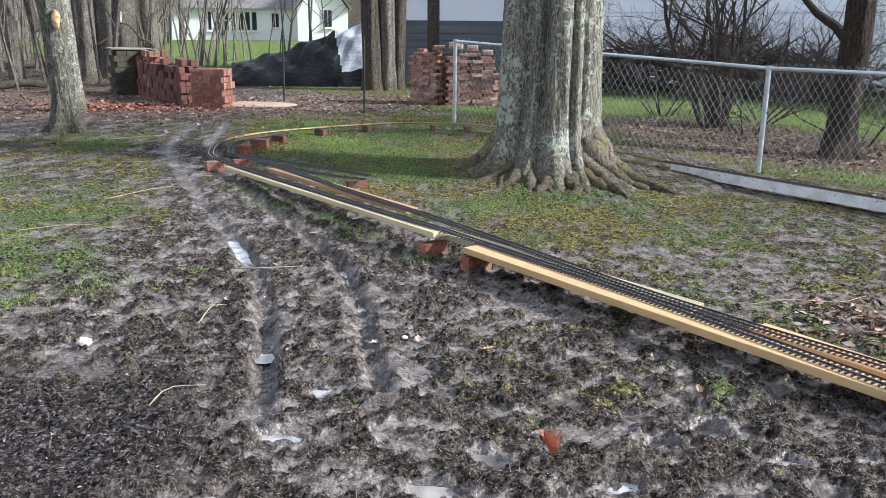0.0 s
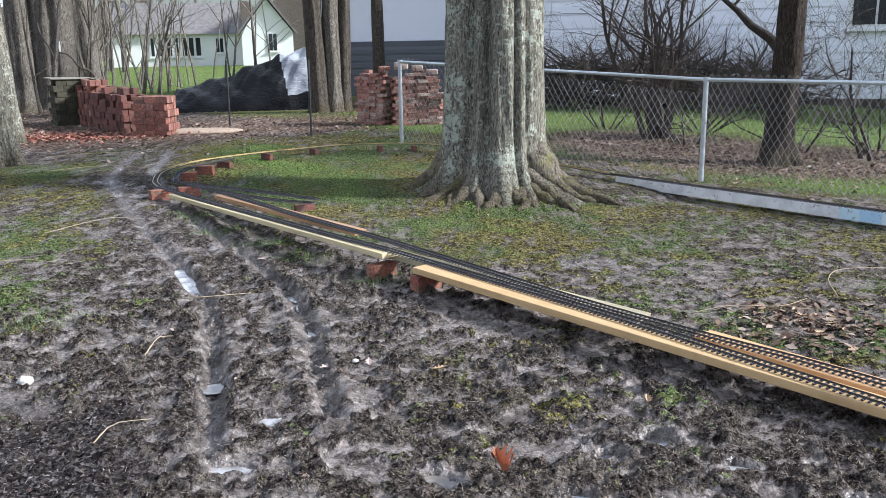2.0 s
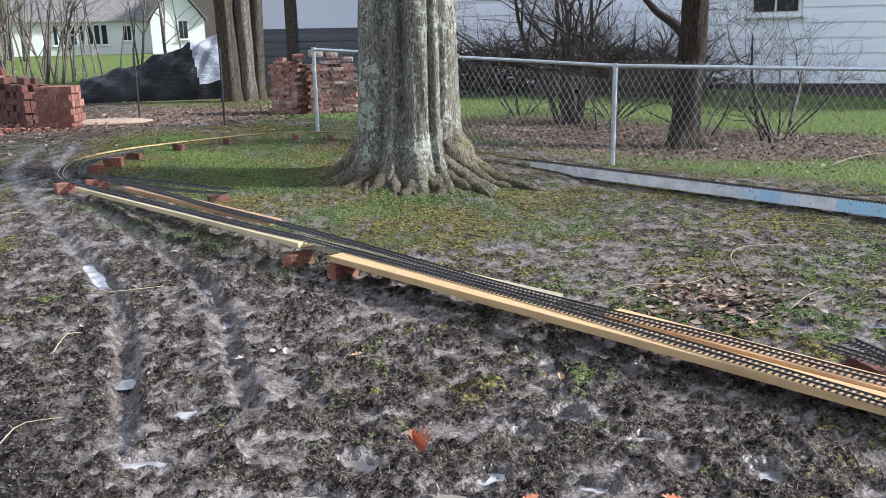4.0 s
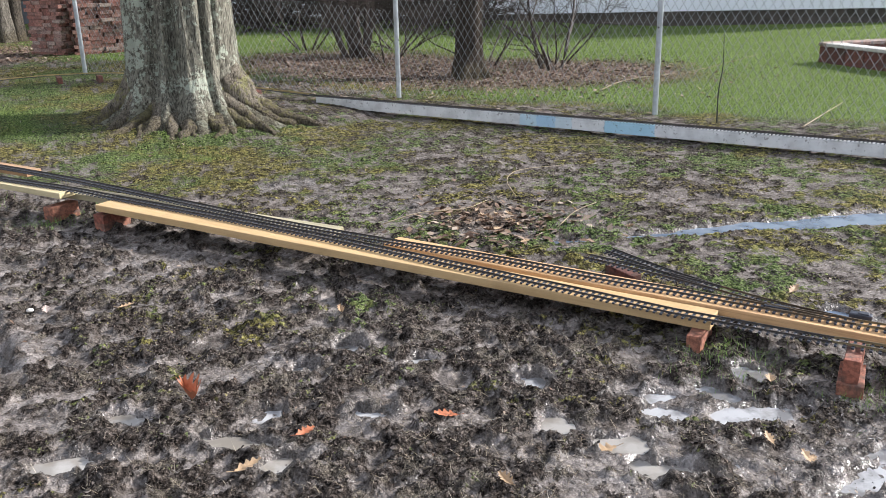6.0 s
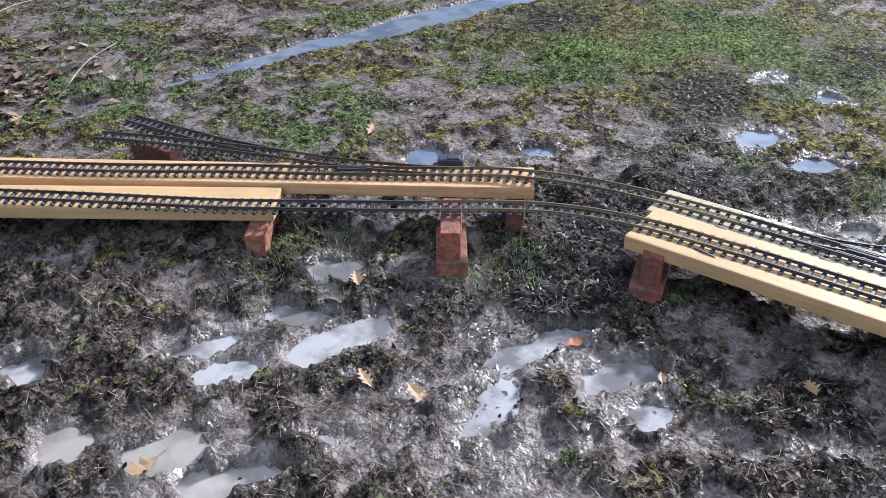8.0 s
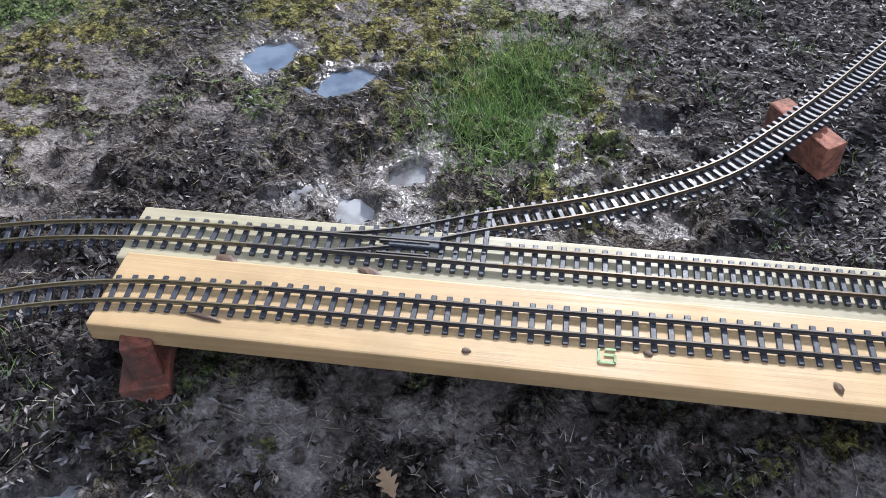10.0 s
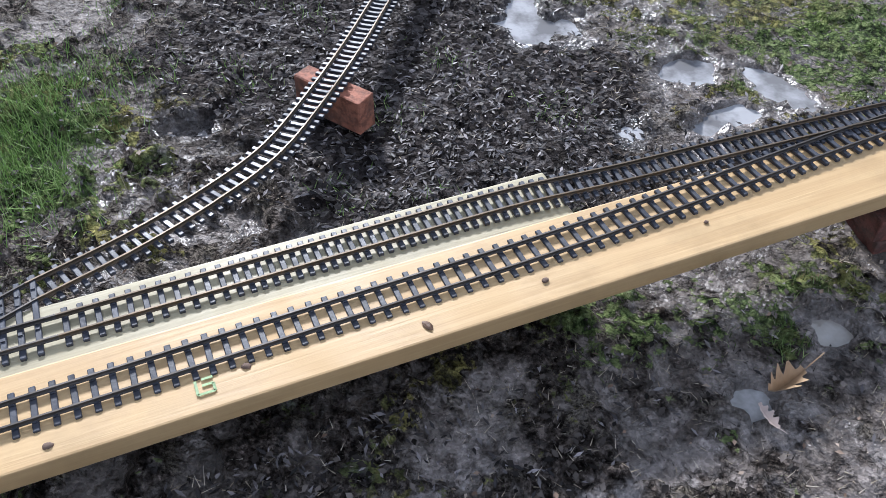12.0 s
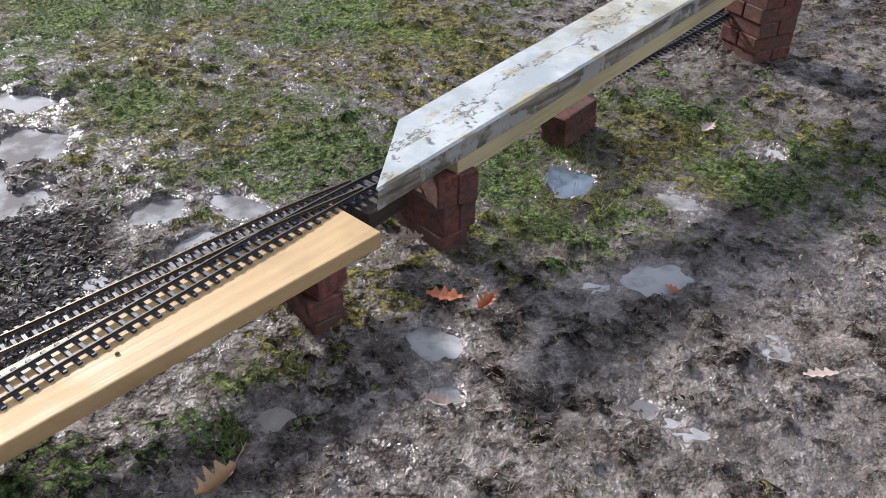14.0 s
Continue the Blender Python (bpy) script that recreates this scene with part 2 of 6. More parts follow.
def make_blades(name, a, b, c):
    k = Mat(name, 0.65, 0, 0.06)
    col = k.ramp(k.geo.outputs["Random Per Island"], [(0.0, a), (0.6, b), (1.0, c)])
    k.color(col)
    return k.m


def make_painted(name):
    k = Mat(name, 0.5)
    v = k.coords("Object")
    base = k.ramp(k.noise(v, 5, 5), [(0.42, (0.56, 0.55, 0.55)), (0.58, (0.72, 0.71, 0.71))])
    sep = k.t.nodes.new("ShaderNodeSeparateXYZ")
    k.t.links.new(k.co.outputs["Object"], sep.inputs[0])
    wob = k.math("MULTIPLY", k.math("SUBTRACT", k.noise(v, 9.0, 3), 0.5), 0.10)
    along = k.math("ADD", sep.outputs["X"], wob)
    c = base
    for lo, hi, tone, much in ((2.62, 2.80, (0.42, 0.62, 0.72), 0.7), (2.80, 3.0, (0.33, 0.55, 0.74), 0.8), (3.0, 3.17, (0.52, 0.66, 0.74), 0.6), (3.5, 3.98, (0.33, 0.60, 0.76), 0.8)):
        inside = k.math("MULTIPLY", k.math("GREATER_THAN", along, lo), k.math("LESS_THAN", along, hi))
        c = k.mix(k.math("MULTIPLY", inside, much), c, tone)
    chips = k.noise(v, 22, 5, 0.7)
    c = k.mix(k.ramp(chips, [(0.585, 0.0), (0.62, 0.6)]), c, (0.12, 0.10, 0.085))
    k.color(c).bump(chips, 0.3, 0.004)
    return k.m


def make_peeling(name):
    """Old pale blue-grey paint, cracked along the middle and flaked off along one edge."""
    k = Mat(name, 0.5)
    v = k.coords("Object")
    base = k.ramp(k.noise(v, 6, 6, 0.65), [(0.42, (0.36, 0.395, 0.41)), (0.58, (0.50, 0.53, 0.54))])
    wood = k.ramp(k.noise(k.coords("Object", (30, 2, 30)), 2.0, 5, 0.6), [(0.42, (0.17, 0.13, 0.075)), (0.58, (0.47, 0.39, 0.21))])
    sep = k.t.nodes.new("ShaderNodeSeparateXYZ")
    k.t.links.new(k.co.outputs["Object"], sep.inputs[0])
    wob = k.math("MULTIPLY", k.math("SUBTRACT", k.noise(k.coords("Object", (3, 1, 3)), 5.0, 6, 0.7), 0.5), 0.26)
    x = k.math("ADD", sep.outputs["X"], wob)
    edge = k.math("SUBTRACT", 2.915, x)
    c = k.mix(k.ramp(k.math("MULTIPLY", edge, 30.0), [(0.35, 0.0), (0.55, 0.9)]), base, wood)
    far = k.math("ADD", k.math("MULTIPLY", k.math("ADD", sep.outputs["Y"], 1.75), -0.9), k.math("MULTIPLY", k.math("SUBTRACT", k.noise(v, 5.0, 6, 0.7), 0.5), 1.6))
    c = k.mix(k.ramp(far, [(0.15, 0.0), (0.5, 0.75)]), c, k.ramp(k.noise(v, 14, 5, 0.7), [(0.42, (0.30, 0.265, 0.17)), (0.58, (0.50, 0.47, 0.38))]))
    crack = k.math("ABSOLUTE", k.math("SUBTRACT", x, 3.005))
    c = k.mix(k.ramp(k.math("MULTIPLY", crack, 10.0), [(0.02, 0.9), (0.06, 0.0)]), c, (0.10, 0.08, 0.05))
    stain = k.noise(k.coords("Object", (2.4, 1.0, 1.0)), 4.5, 6, 0.7, 0.4)
    near = k.ramp(k.math("MULTIPLY", crack, 10.0), [(0.1, 1.0), (0.75, 0.25)])
    c = k.mix(k.math("MULTIPLY", near, k.ramp(stain, [(0.555, 0.0), (0.60, 0.7)])), c, k.ramp(k.noise(v, 30, 4), [(0.42, (0.20, 0.165, 0.10)), (0.58, (0.45, 0.39, 0.25))]))
    c = k.mix(k.ramp(k.noise(v, 16, 6, 0.7), [(0.63, 0.0), (0.66, 0.8)]), c, (0.09, 0.078, 0.06))
    k.color(c).bump(stain, 0.4, 0.008)
    return k.m


def make_weathered(name):
    """A bare plank edge, grey and brown in patches."""
    k = Mat(name, 0.8)
    v = k.coords("Object")
    g = k.ramp(k.noise(k.coords("Object", (20, 1.5, 20)), 2.2, 6, 0.65), [(0.42, (0.14, 0.12, 0.09)), (0.58, (0.33, 0.30, 0.245))])
    c = k.mix(k.ramp(k.noise(v, 9, 6, 0.7), [(0.52, 0.0), (0.60, 0.45)]), g, (0.07, 0.062, 0.05))
    c = k.mix(k.ramp(k.noise(v, 7, 5, 0.7, 0.3), [(0.54, 0.0), (0.58, 0.7)]), c, (0.46, 0.45, 0.42))
    k.color(c).bump(k.noise(v, 60, 4), 0.4, 0.004)
    return k.m


def make_siding(name, col, var):
    k = Mat(name, 0.6)
    v = k.coords("World")
    n = k.noise(v, 0.8, 5, 0.6)
    k.color(k.ramp(n, [(0.3, tuple(x * (1 - var) for x in col)), (0.7, col)])).bump(k.noise(v, 20, 3), 0.1, 0.004)
    return k.m


def make_tarp(name, a, b):
    k = Mat(name, 0.38, 0, 0.12)
    v = k.coords("Object")
    k.color(k.ramp(k.noise(v, 2.2, 6, 0.6), [(0.42, a), (0.58, b)])).bump(k.noise(k.coords("Object", (1, 1, 2.5)), 4, 5, 0.6, 1.5), 0.6, 0.05)
    return k.m


M_GROUND = make_ground()
M_PINE = make_pine("yellow_pine", (0.55, 0.375, 0.185), (0.485, 0.318, 0.148))
M_PINE_PALE = make_pine("pale_treated_pine", (0.44, 0.385, 0.25), (0.34, 0.295, 0.185))
M_PINE_ORANGE = make_pine("orange_pine", (0.64, 0.40, 0.20), (0.50, 0.29, 0.135))
M_PINE_BROWN = make_pine("brown_wet_pine", (0.42, 0.26, 0.14), (0.27, 0.155, 0.08))
M_PINE_OLD = make_pine("weathered_board", (0.40, 0.33, 0.19), (0.21, 0.17, 0.095))
# dark brown wood, with the shade of the gap behind the pier painted in
M_SHADED_WOOD = make_pine("shaded_dark_wood", (0.075, 0.058, 0.045), (0.04, 0.031, 0.025))
M_GREY_WOOD = make_pine("grey_wood", (0.30, 0.28, 0.23), (0.13, 0.12, 0.10))
M_BRICK = make_brick("red_brick", (0.36, 0.125, 0.078), (0.30, 0.095, 0.06), (0.42, 0.17, 0.105))
M_BRICK_DARK = make_brick("dark_brick", (0.17, 0.062, 0.045), (0.22, 0.082, 0.06), (0.13, 0.05, 0.04))
M_BRICK_OLD = make_brick("old_brick", (0.50, 0.25, 0.19), (0.36, 0.16, 0.12), (0.54, 0.42, 0.35))
M_BRICK_STACK = make_brick("stacked_brick", (0.46, 0.20, 0.14), (0.25, 0.09, 0.065), (0.50, 0.26, 0.19))
M_TIE = make_plain("black_sleeper_plastic", (0.036, 0.039, 0.052), 0.48, 0, 0.4, 30, 0.15)
M_RAIL = make_plain("tarnished_brass_rail", (0.085, 0.075, 0.068), 0.55, 0.5, 0.35, 8, 0.0)
M_RAIL_BROWN = make_plain("brown_brass_rail", (0.125, 0.095, 0.066), 0.5, 0.6, 0.3, 8, 0.0)
M_RAIL_BRASS = make_plain("worn_brass_rail", (0.52, 0.41, 0.20), 0.36, 0.7, 0.25, 8, 0.0)
M_RAIL_WORN = make_plain("dull_brass_rail", (0.27, 0.22, 0.135), 0.38, 0.7, 0.25, 8, 0.0)
M_BEAM = make_painted("chipped_white_paint")
M_SLAB = make_peeling("peeling_paint")
M_SLAB_EDGE = make_weathered("weathered_plank_edge")
M_PINE_SOFT = make_pine("yellowed_pine", (0.60, 0.50, 0.30), (0.47, 0.385, 0.21))
M_BARK = make_bark("grey_bark", (0.055, 0.05, 0.04), (0.40, 0.375, 0.30), (0.56, 0.60, 0.49), 0.06)
M_ROOT = make_bark("mossy_brown_root", (0.04, 0.033, 0.025), (0.36, 0.31, 0.245), (0.25, 0.24, 0.10), 0.05)
M_BARK_MID = make_bark("grey_green_bark", (0.04, 0.037, 0.03), (0.27, 0.255, 0.205), (0.36, 0.38, 0.30), 0.03)
M_BARK_DARK = make_bark("dark_bark", (0.03, 0.025, 0.02), (0.16, 0.135, 0.108), (0.2, 0.19, 0.15), -0.06)
M_BARK_FAR = make_bark("brown_grey_bark", (0.055, 0.048, 0.04), (0.27, 0.24, 0.20), (0.32, 0.31, 0.26), 0.0)
M_BARK_BLACK = make_bark("wet_black_bark", (0.012, 0.010, 0.008), (0.085, 0.065, 0.05), (0.12, 0.11, 0.085), -0.08)
M_TWIG = make_plain("bare_twig", (0.055, 0.042, 0.034), 0.85, 0, 0.4, 9, 0.0)
M_STEEL = make_plain("galvanised_steel", (0.50, 0.53, 0.56), 0.42, 0.7, 0.15, 20, 0.0)
M_WIRE = make_plain("weathered_wire", (0.36, 0.37, 0.38), 0.5, 0.35, 0.2, 20, 0.0)
M_DISTANCE = make_bark("distant_woods", (0.045, 0.037, 0.032), (0.21, 0.175, 0.15), (0.2, 0.19, 0.17), -0.3)
M_STAKE = make_plain("dark_steel", (0.03, 0.034, 0.034), 0.6, 0.2, 0.3, 12, 0.0)
M_SIDING = make_siding("white_siding", (0.87, 0.88, 0.93), 0.04)
M_CREAM = make_siding("white_house_wall", (0.80, 0.80, 0.77), 0.05)
M_DARKWALL = make_siding("dark_grey_siding", (0.115, 0.12, 0.13), 0.15)
M_ROOF = make_plain("grey_shingles", (0.16, 0.15, 0.145), 0.9, 0, 0.3, 4, 0.3)
M_FOUND = make_plain("dark_foundation_block", (0.085, 0.072, 0.062), 0.9, 0, 0.35, 5, 0.4)
M_GLASS = make_plain("dark_window_glass", (0.022, 0.026, 0.03), 0.08, 0, 0.2, 3, 0.0)
M_WHITE = make_plain("white_trim", (0.75, 0.75, 0.74), 0.5, 0, 0.05, 8, 0.0)
M_TARP = make_tarp("black_tarpaulin", (0.003, 0.0033, 0.004), (0.010, 0.011, 0.012))
M_TARP_PALE = make_tarp("silver_tarpaulin", (0.20, 0.215, 0.24), (0.38, 0.40, 0.43))
M_LEAF = make_leaf("dead_leaf", (0.09, 0.055, 0.038), (0.22, 0.145, 0.10), (0.42, 0.34, 0.27))
M_LEAF_TAN = make_leaf("tan_dead_leaf", (0.42, 0.29, 0.17), (0.46, 0.33, 0.21), (0.38, 0.25, 0.14))
M_LEAF_BROWN = make_leaf("brown_dead_leaf", (0.12, 0.07, 0.045), (0.17, 0.10, 0.065), (0.2, 0.13, 0.09))
M_LEAF_PALE = make_leaf("pale_dead_leaf", (0.48, 0.38, 0.34), (0.42, 0.29, 0.24), (0.52, 0.45, 0.41))
M_TURF = make_blades("dark_torn_turf", (0.006, 0.005, 0.004), (0.035, 0.030, 0.024), (0.34, 0.30, 0.25))
M_STRAW = make_blades("pale_straw", (0.22, 0.18, 0.13), (0.33, 0.28, 0.21), (0.44, 0.39, 0.32))
M_STRAW_STICK = make_plain("pale_twig", (0.36, 0.29, 0.19), 0.7, 0, 0.25, 20, 0.0)
M_LEAF_RED = make_leaf("orange_dead_leaf", (0.46, 0.155, 0.07), (0.48, 0.19, 0.095), (0.38, 0.12, 0.06))
M_CHIP = make_leaf("dark_bark_mulch", (0.007, 0.0058, 0.0058), (0.052, 0.045, 0.046), (0.33, 0.30, 0.30), 0.25)
M_CRUMB = make_leaf("brown_mud_crumb", (0.009, 0.0072, 0.0062), (0.038, 0.031, 0.027), (0.20, 0.17, 0.15), 0.12)
M_GRASS = make_blades("green_grass", (0.019, 0.032, 0.010), (0.09, 0.145, 0.038), (0.24, 0.30, 0.12))
M_MOSSY = make_blades("mossy_turf", (0.022, 0.020, 0.008), (0.115, 0.105, 0.034), (0.30, 0.265, 0.10))
M_TUSSOCK = make_blades("bright_grass", (0.06, 0.11, 0.028), (0.20, 0.32, 0.08), (0.38, 0.48, 0.20))
M_LAWN = make_blades("lawn_grass", (0.04, 0.075, 0.016), (0.15, 0.245, 0.044), (0.30, 0.40, 0.11))
M_STONE = make_plain("pale_stone", (0.52, 0.49, 0.45), 0.85, 0, 0.15, 20, 0.3)
M_GREEN_PAINT = make_plain("green_crayon", (0.34, 0.47, 0.24), 0.7, 0, 0.3, 60, 0.0)


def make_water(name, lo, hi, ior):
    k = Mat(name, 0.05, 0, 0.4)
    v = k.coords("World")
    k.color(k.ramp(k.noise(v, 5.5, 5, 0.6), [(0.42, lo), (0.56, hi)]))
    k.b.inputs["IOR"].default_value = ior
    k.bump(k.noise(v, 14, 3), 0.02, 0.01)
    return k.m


# silt colour, paled further in place of the bright cloud it would reflect
M_WATER = make_water("silty_sky_pale_water", (0.17, 0.163, 0.16), (0.40, 0.395, 0.40), 1.5)
M_WATER_BROWN = make_water("muddy_brown_water", (0.23, 0.205, 0.175), (0.34, 0.315, 0.285), 1.8)
M_RUBBLE = make_leaf("red_brick_rubble", (0.20, 0.07, 0.05), (0.34, 0.13, 0.09), (0.42, 0.25, 0.19))
M_MOSSY_STONE = make_plain("dark_mossy_block", (0.05, 0.046, 0.028), 0.95, 0, 0.5, 5, 0.6, 0.02)
M_SAND = make_plain("pale_sandy_dirt", (0.36, 0.27, 0.2), 0.95, 0, 0.3, 9, 0.5, 0.02)
# blue-grey base paints in part of the sky's reflection; the high IOR adds the rest
M_WATER_SKY = make_water("sky_tinted_rain_water", (0.10, 0.13, 0.18), (0.17, 0.21, 0.27), 2.5)
M_KNOT = make_plain("dark_knot", (0.09, 0.045, 0.022), 0.6, 0, 0.4, 60, 0.2)
M_MUD = make_plain("dried_mud", (0.15, 0.10, 0.075), 0.9, 0, 0.3, 60, 0.3)


# ---- mesh helpers ----
def mesh_of(name, bm, material):
    me = bpy.data.meshes.new(name)
    bm.normal_update()
    bm.to_mesh(me)
    bm.free()
    me.materials.append(material)
    return me


def part(name, bm, material, parent=None, label="", smooth=False):
    """Links a bmesh as one mesh object, under a thing or a part if one is given."""
    me = mesh_of(name, bm, material)
    if smooth:
        me.shade_smooth()
    ob = new(name, me)
    if parent:
        ob.parent = parent
    if label:
        tagged(ob, label)
    return ob


def empty(name, m, label, category, group="", kind=""):
    ob = new(name)
    ob.empty_display_size = 0.05
    ob.matrix_basis = m
    return tagged(ob, label, category, group, kind)


def box(sx, sy, sz, at=(0, 0, 0), bevel=0.0, segments=1, bm=None):
    """A box whose base's middle stands at the place given."""
    tmp = bmesh.new()
    bmesh.ops.create_cube(tmp, size=1, matrix=Matrix.Translation((at[0], at[1], at[2] + sz / 2)) @ Matrix.Diagonal((sx, sy, sz, 1)))
    if bevel:
        bmesh.ops.bevel(tmp, geom=tmp.edges[:], offset=bevel, segments=segments, affect="EDGES", profile=0.6)
    if bm is None:
        return tmp
    me = bpy.data.meshes.new("tmp")
    tmp.to_mesh(me)
    tmp.free()
    bm.from_mesh(me)
    bpy.data.meshes.remove(me)
    return bm


def tube(points, radii, sides=8, bm=None, cap=True):
    """A tapered tube along a line of points."""
    bm = bm or bmesh.new()
    rings = []
    n = len(points)
    for i, p in enumerate(points):
        p = Vector(p)
        d = (Vector(points[min(i + 1, n - 1)]) - Vector(points[max(i - 1, 0)]))
        d = d.normalized() if d.length > 1e-9 else Vector((0, 0, 1))
        a = d.cross(Vector((0, 0, 1)) if abs(d.z) < 0.9 else Vector((1, 0, 0))).normalized()
        b = d.cross(a)
        r = radii[i] if hasattr(radii, "__len__") else radii
        rings.append([bm.verts.new(p + r * (math.cos(2 * math.pi * k / sides) * a + math.sin(2 * math.pi * k / sides) * b)) for k in range(sides)])
    for r0, r1 in zip(rings, rings[1:]):
        for k in range(sides):
            bm.faces.new((r0[k], r0[(k + 1) % sides], r1[(k + 1) % sides], r1[k]))
    if cap:
        bm.faces.new(rings[0][::-1])
        bm.faces.new(rings[-1])
    return bm


def smooth_line(points, step=0.05):
    """A Catmull-Rom line through the points, resampled to even steps."""
    p = [Vector(q) for q in points]
    p = [2 * p[0] - p[1]] + p + [2 * p[-1] - p[-2]]
    out = []
    for i in range(1, len(p) - 2):
        for k in range(24):
            t = k / 24
            out.append(0.5 * ((2 * p[i]) + (p[i + 1] - p[i - 1]) * t + (2 * p[i - 1] - 5 * p[i] + 4 * p[i + 1] - p[i + 2]) * t * t
                              + (3 * p[i] - p[i - 1] - 3 * p[i + 1] + p[i + 2]) * t ** 3))
    out.append(p[-2])
    dist = [0.0]
    for a, b in zip(out, out[1:]):
        dist.append(dist[-1] + (b - a).length)
    count = max(2, int(round(dist[-1] / step)))
    res, j = [], 0
    for k in range(count + 1):
        d = dist[-1] * k / count
        while j < len(dist) - 2 and dist[j + 1] < d:
            j += 1
        f = (d - dist[j]) / max(1e-9, dist[j + 1] - dist[j])
        res.append(out[j].lerp(out[j + 1], min(1, f)))
    return res


def vnoise(x, y, seed=0):
    """Value noise on arrays, 0 to 1."""
    xi, yi = np.floor(x).astype(np.int64), np.floor(y).astype(np.int64)
    fx, fy = x - xi, y - yi
    fx, fy = fx * fx * (3 - 2 * fx), fy * fy * (3 - 2 * fy)

    def h(a, b):
        n = (a * 374761393 + b * 668265263 + seed * 974634777) & 0xFFFFFFFF
        n = ((n ^ (n >> 13)) * 1274126177) & 0xFFFFFFFF
        return ((n ^ (n >> 16)) & 0xFFFF) / 65535.0

    a, b, c, d = h(xi, yi), h(xi + 1, yi), h(xi, yi + 1), h(xi + 1, yi + 1)
    return (a * (1 - fx) + b * fx) * (1 - fy) + (c * (1 - fx) + d * fx) * fy


def fbm(x, y, octaves=4, seed=0):
    s, a, t = 0.0, 1.0, 0.0
    for o in range(octaves):
        s = s + a * vnoise(x * 2 ** o + 17.3 * o, y * 2 ** o - 9.1 * o, seed + o)
        t += a
        a *= 0.55
    return s / t


def smoothstep(a, b, x):
    t = np.clip((x - a) / (b - a), 0, 1)
    return t * t * (3 - 2 * t)


# ---- the lie of the land ----
def land(x, y):
    """The smooth height of the ground: level here, rising towards the back."""
    x, y = np.asarray(x, float), np.asarray(y, float)
    s = 0.8 * y - 0.6 * x
    r = np.hypot(x, y)
    return 0.25 * smoothstep(4.5, 10.5, s) + 0.5 * smoothstep(18, 70, r)


def gz(x, y):
    return float(land(x, y))


BIG = (1.47, 9.0)
FENCE = [(-0.1, 13.25), (0.67, 12.49), (2.4, 11.3), (4.03, 9.52), (5.88, 7.0), (7.68, 4.54), (9.5, 2.1), (11.3, -0.35)]


def beyond_fence(x, y):
    """Metres beyond the fence line, negative on this side."""
    x, y = np.asarray(x, float), np.asarray(y, float)
    return (x - 5.88) * 0.806 + (y - 7.0) * 0.592


def segment_distance(x, y, pts):
    d = np.full(np.shape(x), 1e9)
    for (ax, ay), (bx, by) in zip(pts, pts[1:]):
        ux, uy = bx - ax, by - ay
        t = np.clip(((x - ax) * ux + (y - ay) * uy) / (ux * ux + uy * uy), 0, 1)
        d = np.minimum(d, np.hypot(x - ax - t * ux, y - ay - t * uy))
    return d


RUT_A = [(-0.62, 3.2), (-0.69, 3.85), (-0.80, 4.52), (-0.96, 5.3), (-1.385, 6.4), (-2.1, 8.0), (-2.75, 9.7), (-3.0, 12.2)]
RUT_B = [(-0.12, 3.5), (-0.215, 4.16), (-0.274, 4.72), (-0.474, 5.58), (-0.95, 6.7), (-1.8, 8.4), (-2.35, 10.0), (-2.6, 12.4)]
STREAM = [(2.75, 3.89), (3.02, 3.83), (3.18, 3.77), (3.44, 3.70), (3.75, 3.65), (4.2, 3.52), (4.57, 3.42), (4.95, 3.30), (5.6, 3.1), (6.4, 2.95)]
# standing water: middle x, y, half length, half width, turn in degrees
GREY_PUDDLES = [
    (2.31, 1.90, 0.152, 0.046, -16), (2.31, 2.07, 0.062, 0.033, -48), (2.53, 2.14, 0.060, 0.040, -76), (2.61, 1.44, 0.149, 0.030, -27), (2.62, 1.22, 0.087, 0.040, -37),
    (2.06, 2.16, 0.093, 0.024, -24), (2.03, 2.04, 0.069, 0.033, -41), (1.74, 2.46, 0.058, 0.036, -54), (1.09, 2.51, 0.061, 0.034, -40), (1.19, 3.07, 0.080, 0.035, -5),
    (1.44, 2.82, 0.050, 0.028, -35), (2.55, 1.47, 0.080, 0.032, -23), (1.85, 1.70, 0.039, 0.026, -28), (-0.49, 3.06, 0.077, 0.030, -12), (-0.40, 3.50, 0.047, 0.028, 0),
    (0.98, 2.96, 0.064, 0.030, -22), (-0.70, 3.92, 0.048, 0.030, 13),
]
GREY_PUDDLES += [
    (3.61, 0.96, 0.036, 0.034, -79), (3.47, 1.06, 0.040, 0.040, -82), (4.03, -0.63, 0.120, 0.050, -10), (4.29, -0.85, 0.064, 0.080, 59), (2.71, -1.05, 0.045, 0.048, 58),
    (3.44, -0.88, 0.085, 0.032, -85), (3.48, -1.10, 0.085, 0.030, 8), (3.66, -0.92, 0.052, 0.045, 45), (4.27, -0.85, 0.12, 0.07, 30), (4.59, -0.97, 0.10, 0.07, 30),
    (2.58, -0.94, 0.030, 0.020, 57), (2.71, -0.40, 0.028, 0.024, 80), (2.46, -1.62, 0.090, 0.048, 54),
]
BROWN_PUDDLES = [
    (1.79, 1.93, 0.089, 0.043, -34), (1.80, 1.75, 0.107, 0.035, -43), (1.65, 2.13, 0.050, 0.055, -43), (0.73, 2.32, 0.066, 0.042, -27), (0.30, 2.86, 0.068, 0.030, -27),
    (0.61, 2.54, 0.114, 0.038, -40), (0.10, 2.64, 0.109, 0.040, -20), (2.78, -0.66, 0.033, 0.027, 36),
]
